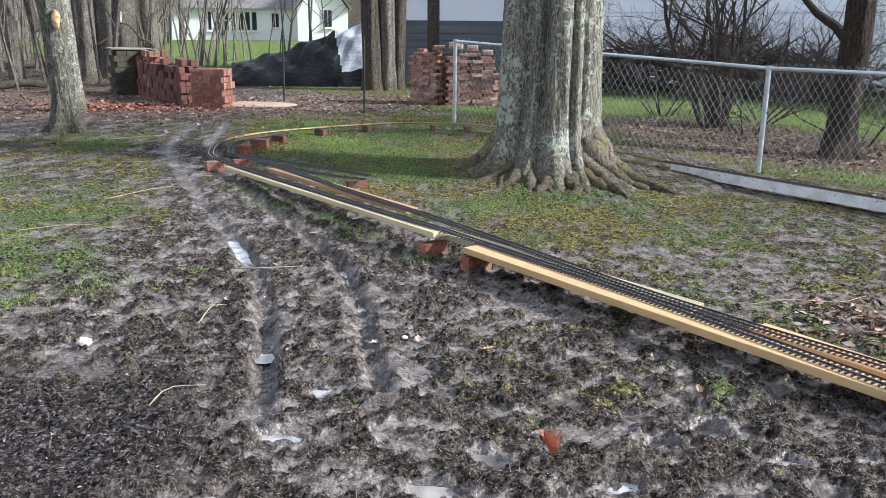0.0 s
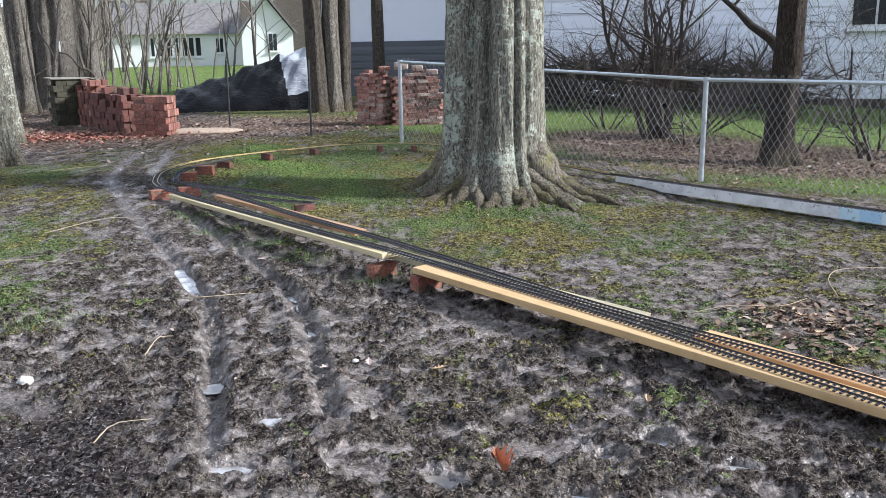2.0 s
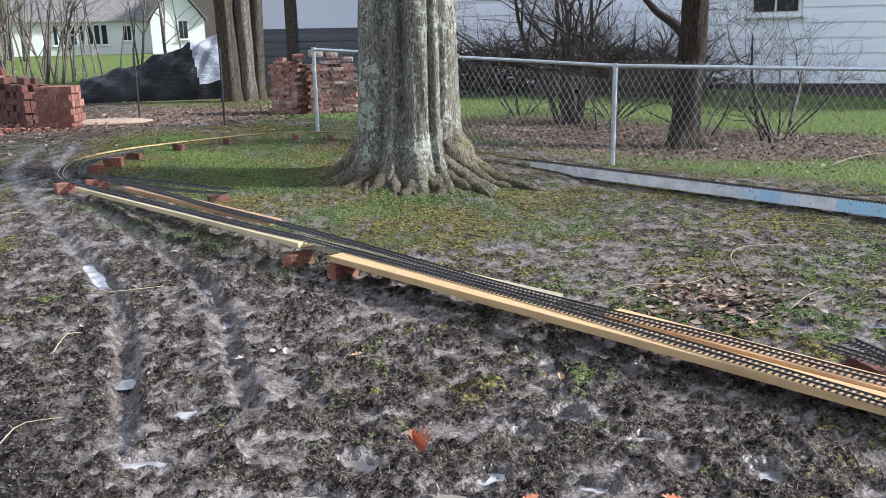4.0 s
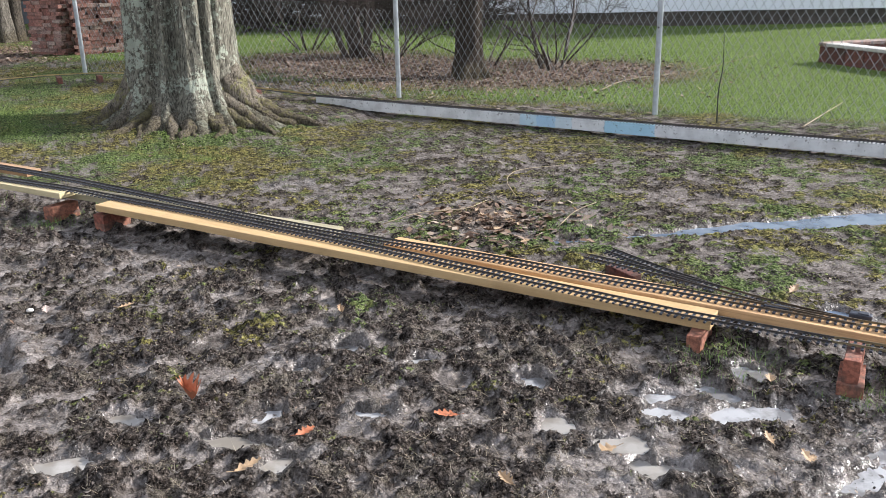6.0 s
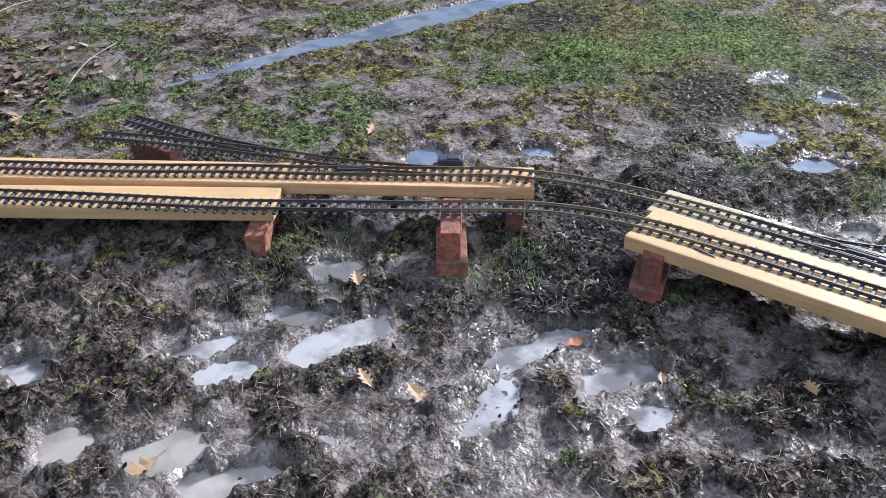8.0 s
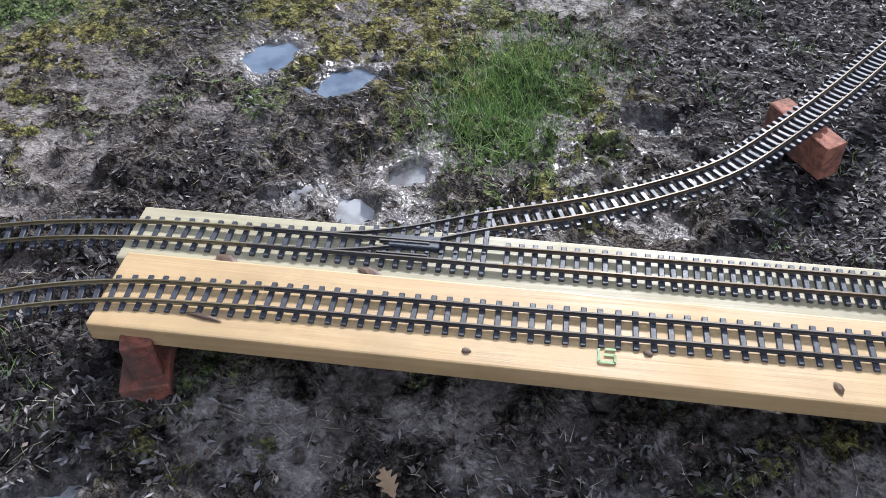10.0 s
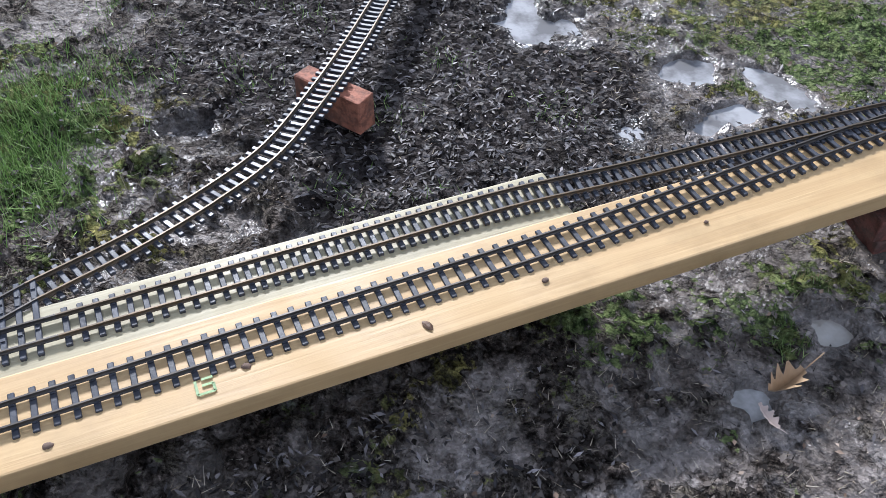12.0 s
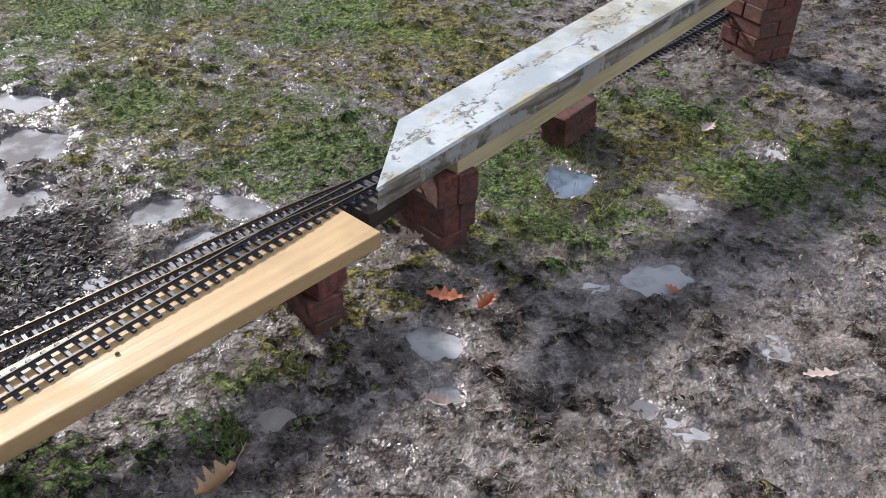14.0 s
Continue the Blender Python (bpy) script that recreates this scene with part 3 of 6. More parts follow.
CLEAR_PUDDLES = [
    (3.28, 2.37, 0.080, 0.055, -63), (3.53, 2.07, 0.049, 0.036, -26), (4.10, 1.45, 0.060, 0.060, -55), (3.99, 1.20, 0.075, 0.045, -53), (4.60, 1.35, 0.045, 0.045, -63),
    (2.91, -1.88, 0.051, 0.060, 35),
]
PUDDLES = GREY_PUDDLES + BROWN_PUDDLES + CLEAR_PUDDLES
# ragged films of water over soaked silt
SOAKED = [
    (2.33, 1.42, 0.136, 0.055, 3), (2.51, 1.12, 0.071, 0.05, -27), (4.70, 1.60, 0.10, 0.09, -56), (2.34, 1.42, 0.10, 0.09, -40), (2.02, 1.67, 0.064, 0.03, -34), (0.75, 2.66, 0.074, 0.045, -9),
    (3.51, 1.22, 0.073, 0.041, -40), (4.05, -0.64, 0.15, 0.09, -11), (3.89, 0.39, 0.071, 0.04, 85), (3.46, -1.10, 0.116, 0.045, 5), (3.66, -0.92, 0.06, 0.05, 50), (2.55, -2.0, 0.105, 0.047, -15),
    (2.55, -1.5, 0.06, 0.04, 50), (2.57, -2.47, 0.066, 0.048, 28), (2.19, -1.22, 0.117, 0.035, 5), (2.11, -1.56, 0.05, 0.04, 57), (4.27, -0.85, 0.13, 0.10, 26),
]
SOAKED += [(3.46, -0.63, 0.05, 0.03, 3), (4.59, -0.97, 0.11, 0.10, 30), (3.99, -0.70, 0.10, 0.08, 44)]
# bare patches of smooth damp silt
DAMP = [(2.5, -0.72, 0.25, 0.16, 30), (1.75, 6.0, 0.35, 0.2, -50), (1.9, 5.35, 0.3, 0.10, -45), (2.25, 5.0, 0.25, 0.08, -30), (-1.75, 4.25, 0.2, 0.1, 0), (2.15, -1.9, 0.3, 0.2, 30), (2.0, -1.3, 0.3, 0.2, 60)]
STREAM_HALF = ((2.7, 3.2, 3.75, 4.5, 6.4), (0.03, 0.05, 0.085, 0.125, 0.16))


def clods(x, y):
    """Where torn turf stands proud of the smooth mud, 0 to 1."""
    wx = (fbm(x * 3.1, y * 3.1, 3, 31) - 0.5) * 0.9
    t = fbm(x * 11.0 + wx, y * 11.0 - wx, 5, 3)
    cover = 0.47 + 0.20 * (fbm(x * 1.1, y * 1.1, 2, 8) - 0.5)
    south = 1 - smoothstep(-0.9, 0.1, y)
    cover = cover - 0.04 * smoothstep(4.8, 6.5, y) + 0.09 * south + 0.05 * np.exp(-((x + 0.4) ** 2 + (y - 5.2) ** 2) / 1.3 ** 2) + 0.09 * np.exp(-((x - 2.1) ** 2 + (y - 1.55) ** 2) / 0.85 ** 2)
    t = t * (1 - 0.65 * south) + fbm(x * 26, y * 26, 3, 5) * 0.65 * south
    return smoothstep(cover - 0.05, cover + 0.04 + 0.03 * south, t)


def pool(x, y, hollows, grow_by, ragged, inner, outer):
    """1 within the given hollows, 0 outside them."""
    w = (fbm(x * 15, y * 15, 4, 41) - 0.5) * ragged
    best = np.zeros(np.shape(x))
    for px, py, la, lb, turn in hollows:
        near = (np.abs(x - px) < 0.8) & (np.abs(y - py) < 0.8)
        if not near.any():
            continue
        c, s = math.cos(radians(turn)), math.sin(radians(turn))
        xx, yy = x[near], y[near]
        u, v = ((xx - px) * c + (yy - py) * s) / (la + grow_by), (-(xx - px) * s + (yy - py) * c) / (lb + grow_by)
        best[near] = np.maximum(best[near], 1 - smoothstep(inner, outer, np.hypot(u, v) + w[near]))
    return best


def puddle_depth(x, y):
    """1 in the middle of a puddle, 0 outside."""
    return pool(x, y, PUDDLES, 0.012, 1.3, 0.85, 1.2)


def stream_offset(x, y):
    """Distance from the stream's middle, in halves of its width."""
    d = np.maximum(0, segment_distance(x, y, STREAM) + (fbm(x * 5, y * 5, 4, 5) - 0.5) * 0.13)
    return d / np.interp(x, *STREAM_HALF)


def wetness(x, y):
    """Soaked mud round the puddles, the stream and the ruts."""
    best = np.maximum(pool(x, y, PUDDLES, 0.035, 2.0, 0.8, 1.6), pool(x, y, SOAKED, 0.02, 2.2, 0.7, 1.3))
    best = np.maximum(best, 0.7 * pool(x, y, DAMP, 0.02, 2.2, 0.7, 1.3))
    w = (fbm(x * 7, y * 7, 4, 43) - 0.5) * 2.2
    d = np.minimum(segment_distance(x, y, RUT_A), segment_distance(x, y, RUT_B))
    best = np.maximum(best, 0.8 * (1 - smoothstep(0.05, 0.13, d + w * 0.05)))
    best = np.maximum(best, 0.8 * (1 - smoothstep(1.0, 1.5, stream_offset(x, y))))
    yard = np.exp(-((x - 2.4) ** 2 + (y + 1.4) ** 2) / 0.8 ** 2) + np.exp(-((x - 2.3) ** 2 + (y - 1.4) ** 2) / 0.6 ** 2) + 0.9 * np.exp(-((x - 3.9) ** 2 + (y + 0.95) ** 2) / 0.5 ** 2)
    churned = 0.5 * (1 - smoothstep(-0.2, 0.4, 0.82 * (x - 1.45) + 0.57 * (y - 4.1)))
    best = np.maximum(best, churned)
    return np.clip(np.maximum(best, 0.8 * yard * smoothstep(0.5, 0.62, fbm(x * 5, y * 5, 4, 47))), 0, 1)


def ground_detail(x, y):
    """Height with torn turf, ruts, puddle hollows and the little stream."""
    x, y = np.asarray(x, float), np.asarray(y, float)
    z = land(x, y)
    here = np.clip(1.0 - smoothstep(-0.2, 1.0, beyond_fence(x, y)), 0, 1)
    fade = (1.0 - smoothstep(8, 15, np.hypot(x - 1.5, y - 2.5))) * here
    fade = fade * (1.0 - 0.45 * smoothstep(3.5, 8.0, np.hypot(x - 1.5, y - 2.0)))
    near = 1.0 - smoothstep(0.0, 1.0, 0.82 * (x - 1.45) + 0.57 * (y - 4.1))
    near = 0.55 + 0.45 * near * (0.2 + 0.8 * smoothstep(-0.6, 0.6, y))
    c = clods(x, y) * (1 - 0.65 * mulch_amount(x, y))
    big = (fbm(x * 1.7, y * 1.7, 3, 15) - 0.5) * 0.04
    tread = (fbm(x * 4.2, y * 4.2, 2, 23) - 0.5) * 0.05
    rough = (fbm(x * 19, y * 19, 3, 19) - 0.5)
    crumb = (fbm(x * 46, y * 46, 2, 29) - 0.5)
    z = z + fade * near * (big + tread * (0.4 + 0.6 * c) + 0.018 * c + rough * (0.018 + 0.040 * c) + crumb * (0.010 + 0.024 * c))
    z = z + 0.06 * np.exp(-(np.hypot(x - BIG[0], y - BIG[1]) / 1.05) ** 4) * (1 + 1.2 * rough)
    z = z + 0.05 * np.exp(-(np.hypot(x - 2.75, y - 9.15) / 0.75) ** 4)
    for rut, depth in ((RUT_A, 0.052), (RUT_B, 0.046)):
        d = segment_distance(x, y, rut) + (fbm(x * 5, y * 5, 3, 51) - 0.5) * 0.05
        worn = (0.35 + 0.9 * fbm(x * 2.3, y * 2.3, 2, 53)) * (1 - 0.65 * smoothstep(6.0, 8.0, y))
        z = z - depth * worn * np.exp(-(d / 0.05) ** 4) + 0.022 * worn * np.exp(-((d - 0.11) / 0.05) ** 2)
    z = z - 0.065 * np.exp(-stream_offset(x, y) ** 4)
    p = pool(x, y, SOAKED, 0.0, 2.4, 0.55, 1.1)
    z = z * (1 - p) + (land(x, y) - 0.013 + rough * 0.016 + crumb * 0.016) * p
    p = puddle_depth(x, y)
    z = z * (1 - p) + (land(x, y) - 0.026 + rough * 0.012) * p
    return z


def green_amount(x, y):
    """How much moss and grass covers the ground."""
    b = beyond_fence(x, y)
    g = np.full(np.shape(x), 0.06)
    inner = smoothstep(-0.1, 0.5, 0.82 * (x - 1.45) + 0.57 * (y - 4.4))
    g = g + 0.34 * inner * (1 - smoothstep(2.9, 3.6, x) * (1 - smoothstep(1.6, 2.6, y)))
    lawn = smoothstep(-0.3, 0.8, b)
    g = g + 0.72 * lawn
    for cx, cy, r, a in ((-2.9, 5.6, 1.3, 0.26), (-3.8, 9.6, 1.2, 0.3), (-0.6, 9.6, 1.6, 0.30), (0.3, 8.2, 1.2, 0.16), (1.4, 7.4, 0.9, 0.22),
                         (4.05, 0.80, 0.28, 0.45), (4.9, 1.8, 0.8, 0.3), (4.1, 2.3, 0.7, 0.3), (4.4, -2.4, 1.3, 0.48), (5.6, -1.7, 1.2, 0.42),
                         (3.55, -2.3, 0.5, 0.3), (2.75, -2.4, 0.5, 0.5), (1.9, -2.6, 0.6, 0.2), (2.2, -1.0, 0.2, 0.3), (0.9, 3.55, 0.35, 0.3),
                         (1.5, 3.3, 0.4, 0.2), (0.3, 3.7, 0.4, 0.2), (-1.7, 11.8, 1.0, 0.3), (-1.6, 4.2, 0.5, 0.2), (1.3, 12.8, 1.2, 0.35), (-2.4, 7.2, 1.3, 0.16), (-3.4, 7.6, 1.2, 0.16), (4.3, 1.25, 0.6, 0.34), (3.75, 0.55, 0.3, 0.3),
                         (4.8, 2.2, 0.8, 0.15), (5.6, 1.6, 1.0, 0.3), (5.1, 0.9, 0.6, 0.25), (-2.6, 6.3, 0.8, 0.10), (-2.2, 5.2, 0.6, 0.10), (-3.2, 7.0, 0.8, 0.10), (3.9, -1.75, 0.7, 0.12), (4.9, -1.7, 0.8, 0.14), (4.3, -1.25, 0.4, 0.1), (-3.0, 8.2, 1.4, 0.22), (-3.6, 10.6, 1.5, 0.32), (-1.6, 12.8, 1.3, 0.34), (-0.5, 10.2, 1.3, 0.24), (0.6, 10.6, 1.0, 0.2), (3.5, -1.35, 0.5, 0.36), (3.95, -1.0, 0.4, 0.28), (2.86, 0.15, 0.22, 0.3), (2.92, -0.25, 0.20, 0.38), (2.92, -0.62, 0.20, 0.42), (2.95, -1.0, 0.2, 0.4), (2.85, -1.6, 0.3, 0.3), (2.72, -1.65, 0.3, 0.3)):
        g = g + a * np.exp(-((x - cx) ** 2 + (y - cy) ** 2) / r ** 2)
    g = g - 0.36 * np.exp(-((x - 4.15) ** 2 + (y + 0.2) ** 2) / 0.7 ** 2)
    for rut in (RUT_A, RUT_B):
        g = g - 0.25 * np.exp(-(segment_distance(x, y, rut) / 0.3) ** 2)
    g = g + 0.12 * smoothstep(26, 40, np.hypot(x, y)) - 0.6 * litter_amount(x, y)
    return np.clip(g + (fbm(x * 1.6, y * 1.6, 5, 21) - 0.5) * (0.9 - 0.5 * lawn), 0, 1)


def litter_amount(x, y):
    l = np.zeros(np.shape(x))
    for cx, cy, r, a in ((-3.6, 15.0, 2.2, 0.6), (-1.0, 16.2, 2.0, 0.55), (-7.5, 15.0, 3.5, 0.6), (5.8, 11.3, 1.9, 0.9), (7.7, 10.4, 1.4, 0.8),
                         (4.1, 12.7, 1.6, 0.85), (2.62, 4.45, 0.4, 0.55), (-12, 22, 7, 0.6), (1.0, 22, 5, 0.5)):
        l = l + a * np.exp(-((x - cx) ** 2 + (y - cy) ** 2) / r ** 2)
    return np.clip(l, 0, 1)


def mulch_amount(x, y):
    m = np.zeros(np.shape(x))
    for cx, cy, r, a in ((4.1, -0.15, 0.62, 0.95), (3.55, -0.25, 0.45, 0.8), (4.7, -0.4, 0.4, 0.5), (2.8, 0.5, 0.35, 0.35), (-1.5, 3.1, 0.9, 0.7), (3.5, 1.45, 0.4, 0.6), (2.9, 1.6, 0.35, 0.6), (4.35, 1.75, 0.4, 0.5), (4.9, 2.85, 0.45, 0.6), (5.2, 1.3, 0.5, 0.45), (3.9, 1.0, 0.3, 0.35)):
        m = m + a * np.exp(-((x - cx) ** 2 + (y - cy) ** 2) / r ** 2)
    return np.clip(m * (0.55 + 0.9 * fbm(x * 3.3, y * 3.3, 3, 91)), 0, 1)


def axis_lines(lo, hi, step, far):
    mid = np.arange(lo, hi + 1e-6, step)
    out, d, g = [], step, 0.0
    while g < far:
        d *= 1.04
        g += d
        out.append(g)
    out = np.array(out)
    return np.concatenate([lo - out[::-1], mid, hi + out])


def build_ground():
    xs = axis_lines(-1.6, 4.6, 0.0145, 900)
    ys = axis_lines(-2.6, 5.2, 0.0145, 900)
    gx, gy = np.meshgrid(xs, ys)
    z = ground_detail(gx, gy)
    co = np.stack([gx, gy, z], -1).reshape(-1, 3)
    nx, ny = len(xs), len(ys)
    i = np.arange(nx * ny).reshape(ny, nx)
    quads = np.stack([i[:-1, :-1], i[:-1, 1:], i[1:, 1:], i[1:, :-1]], -1).reshape(-1, 4)
    me = bpy.data.meshes.new("ground")
    me.vertices.add(len(co))
    me.vertices.foreach_set("co", co.ravel())
    me.loops.add(quads.size)
    me.loops.foreach_set("vertex_index", quads.ravel().astype(np.int32))
    me.polygons.add(len(quads))
    me.polygons.foreach_set("loop_start", np.arange(0, quads.size, 4, dtype=np.int32))
    me.update(calc_edges=True)
    me.shade_smooth()
    for name, f in (("green", green_amount), ("litter", litter_amount), ("mulch", mulch_amount), ("clod", clods), ("wet", wetness)):
        a = me.attributes.new(name, "FLOAT", "POINT")
        a.data.foreach_set("value", f(gx, gy).ravel())
    me.materials.append(M_GROUND)
    return tagged(new("ground", me), "churned wet brown mud with moss, thin grass and dead leaves", "ground", "", "structure")


build_ground()


def build_puddle(px, py, la, lb, turn, level, material, label):
    bm = bmesh.new()
    c, s = math.cos(radians(turn)), math.sin(radians(turn))
    ring = []
    for k in range(24):
        a = 2 * math.pi * k / 24
        u, v = (la * 1.35 + 0.02) * math.cos(a), (lb * 1.45 + 0.02) * math.sin(a)
        ring.append(bm.verts.new((u * c - v * s, u * s + v * c, 0)))
    bm.faces.new(ring)
    ob = part("water", bm, material)
    ob.location = (px, py, level)
    return tagged(ob, label, "puddle", "puddles", "structure")


pool_count = 0
for pools, material, label in ((GREY_PUDDLES, M_WATER, "shallow silty puddle, sky grey painted in, lying in trampled mud"), (BROWN_PUDDLES, M_WATER_BROWN, "opaque brown puddle lying in churned mud"),
                               (SOAKED, M_WATER, "ragged film of water, pale sky painted in, over soaked silt"),
                               (CLEAR_PUDDLES, M_WATER_SKY, "small puddle mirroring the sky, blue partly painted in, among wet grass")):
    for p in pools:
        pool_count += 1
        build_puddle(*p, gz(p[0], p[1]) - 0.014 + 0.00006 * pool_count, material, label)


def water_ribbon(name, plan, level, width, material, label):
    bm = bmesh.new()
    pts = smooth_line([(x, y, gz(x, y) + level) for x, y in plan], 0.12)
    rows = []
    for i, p in enumerate(pts):
        d = (pts[min(i + 1, len(pts) - 1)] - pts[max(i - 1, 0)]).normalized()
        n = Vector((-d.y, d.x, 0))
        rows.append((bm.verts.new(p + n * width), bm.verts.new(p - n * width)))
    for a, b in zip(rows, rows[1:]):
        bm.faces.new((a[0], a[1], b[1], b[0]))
    return tagged(part(name, bm, material), label, "water", "", "structure")


water_ribbon("water_stream", STREAM, -0.026, 0.30, M_WATER_SKY, "narrow run of rain water across the muddy grass")
water_ribbon("water_rut", RUT_A[2:5], -0.040, 0.06, M_WATER, "muddy water standing in a tyre rut")
water_ribbon("water_rut", RUT_B[1:4], -0.038, 0.05, M_WATER, "muddy water standing in a tyre rut")


# ---- grass, torn turf, straw and litter ----
def loose_mesh(name, co, faces, sizes, material, label, category):
    """One mesh of many small loose pieces."""
    me = bpy.data.meshes.new(name)
    me.vertices.add(len(co))
    me.vertices.foreach_set("co", co.ravel().astype(np.float32))
    me.loops.add(len(faces))
    me.loops.foreach_set("vertex_index", faces.astype(np.int32))
    me.polygons.add(len(faces) // sizes)
    me.polygons.foreach_set("loop_start", np.arange(0, len(faces), sizes, dtype=np.int32))
    me.update(calc_edges=True)
    me.materials.append(material)
    return tagged(new(name, me), label, category, "", "stuff")


RNG = np.random.default_rng(12)


def spots(count, rmin, rmax):
    """Places spread more thickly towards the middle of the yard."""
    r = np.exp(RNG.uniform(math.log(rmin), math.log(rmax), count))
    a = np.where(RNG.random(count) < 0.9, RNG.uniform(radians(-50), radians(170), count), RNG.uniform(-math.pi, math.pi, count))
    return 1.2 + r * np.sin(a), 0.3 + r * np.cos(a), r


def clear_of_things(x, y):
    """False under boards, the beam and the big trunk."""
    ok = np.hypot(x - 1.47, y - 9.0) > 0.78
    for pts, w in (([(-1.8, 8.75), (0.24, 5.78)], 0.07), ([(0.42, 5.49), (2.59, 2.41)], 0.075), ([(1.77, 3.99), (3.13, 1.83)], 0.075), ([(3.1, 1.42), (3.1, -1.1)], 0.17),
                   ([(3.0, 9.35), (6.52, 3.7)], 0.08), ([(3.0, -1.1), (3.05, -4.2)], 0.1)):
        ok &= segment_distance(x, y, pts) > w
    return ok


def blades(name, x, y, z, length, width, flat, material, label, category="grass"):
    n = len(x)
    a = RNG.uniform(0, 2 * math.pi, n)
    tilt = np.clip(RNG.normal(flat, 0.3, n), 0.05, 1.5)
    s = width / 2
    px, py = np.cos(a + math.pi / 2) * s, np.sin(a + math.pi / 2) * s
    lx, ly, lz = np.cos(a) * np.sin(tilt) * length, np.sin(a) * np.sin(tilt) * length, np.cos(tilt) * length
    co = np.stack([np.stack([x - px, y - py, z - 0.003], -1), np.stack([x + px, y + py, z - 0.003], -1), np.stack([x + lx, y + ly, z + lz], -1)], 1)
    return loose_mesh(name, co.reshape(-1, 3), np.arange(3 * n), 3, material, label, category)


def scatter_growth():
    x, y, r = spots(1150000, 1.0, 34)
    keep = clear_of_things(x, y)
    x, y, r = x[keep], y[keep], r[keep]
    g = green_amount(x, y)
    c = clods(x, y)
    m = mulch_amount(x, y)
    w = puddle_depth(x, y)
    fine = fbm(x * 9, y * 9, 3, 61)
    dry = (w < 0.1) & (stream_offset(x, y) > 1.15)
    patch = fbm(x * 4.0, y * 4.0, 3, 71)
    lush = dry & (g + 0.9 * (patch - 0.5) + 0.4 * (fine - 0.5) > 0.58)
    soaked = wetness(x, y)
    dry &= soaked < 0.62
    lush &= soaked < 0.62
    yard = 0.82 * (x - 1.45) + 0.57 * (y - 4.1) < 0
    lush &= ~yard | (y < 0.2) | (RNG.random(len(x)) < 0.6)
    lush &= (c > 0.3) | (RNG.random(len(x)) < 0.35)
    turf = dry & ~lush & ((c > 0.4) | (y < 0.3) & (RNG.random(len(x)) < 0.5)) & (RNG.random(len(x)) < 0.20 - 0.12 * m) & (r < 12)
    lawn = lush & (beyond_fence(x, y) > 0.2)
    grassy = lush & ~lawn & ((g + 0.8 * (fbm(x * 1.1, y * 1.1, 3, 81) - 0.5) > 0.72) | yard)
    mossy = lush & ~grassy & ~lawn
    for name, k, ln, wd, fl, mat, label in (
            ("grass", grassy, (0.010, 0.032), 0.0026, 0.8, M_GRASS, "short thin green grass in patches"),
            ("lawn", lawn, (0.008, 0.018), 0.0022, 0.6, M_LAWN, "bright green mown lawn beyond the fence"),
            ("turf", mossy, (0.006, 0.016), 0.0026, 0.9, M_MOSSY, "low yellow-green mossy turf"),
            ("torn_turf", turf, (0.006, 0.020), 0.0022, 1.1, M_TURF, "dark torn turf and matted dead grass")):
        xx, yy, rr = x[k], y[k], r[k]
        n = len(xx)
        scale = np.clip(rr / 4.0, 0.8, 3.2)
        blades(name, xx, yy, ground_detail(xx, yy), RNG.uniform(*ln, n) * np.clip(scale, 0.9, 1.5), wd * scale, fl, mat, label)
    # pale straw lying about
    k = dry & (RNG.random(len(x)) < 0.030 + 0.06 * (y < -0.6)) & (r < 14)
    xx, yy = x[k], y[k]
    blades("straw", xx, yy, ground_detail(xx, yy) + 0.004, RNG.uniform(0.015, 0.05, len(xx)) * np.where(yy < 0.5, 0.55, 1.0), 0.0026 * np.clip(r[k] / 4, 0.8, 2), 1.35, M_STRAW, "pale dead grass stalks lying on mud", "straw")
    # sparse tufts in the mulch
    for cx, cy, n in ((3.92, -0.32, 70), (4.02, 0.2, 90), (3.5, 0.12, 60), (4.5, 0.1, 120), (3.62, -0.48, 60), (3.75, -0.1, 50), (4.3, -0.05, 60), (3.38, -0.1, 50), (4.55, 0.45, 160)):
        xx, yy = RNG.normal(cx, 0.05, n), RNG.normal(cy, 0.04, n)
        blades("tuft", xx, yy, ground_detail(xx, yy), RNG.uniform(0.012, 0.035, n), 0.0024, 0.8, M_TUSSOCK, "sparse tuft of green grass in bark mulch")
    # long tussock
    n = 1600
    xx, yy = RNG.normal(3.95, 0.15, n), RNG.normal(0.76, 0.10, n)
    blades("tussock", xx, yy, ground_detail(xx, yy), RNG.uniform(0.03, 0.075, n), 0.0026, 0.75, M_TUSSOCK, "thick tussock of longer green grass")
    for cx, cy in ((2.83, 1.72), (0.08, 5.72), (-0.42, 6.42), (-0.75, 6.85), (-1.15, 7.3), (-1.5, 7.8), (3.0, -1.9), (2.5, 2.2), (-2.6, 5.2), (-1.9, 5.0), (-2.9, 6.0), (-2.3, 4.7), (2.93, 4.0), (3.88, 0.72), (4.10, 0.62), (4.2, 0.55), (3.78, 0.85)):
        n = 380
        xx, yy = RNG.normal(cx, 0.13, n), RNG.normal(cy, 0.10, n)
        blades("tussock", xx, yy, ground_detail(xx, yy), RNG.uniform(0.02, 0.055, n), 0.0026, 0.7, M_TUSSOCK, "small tuft of green grass")


scatter_growth()


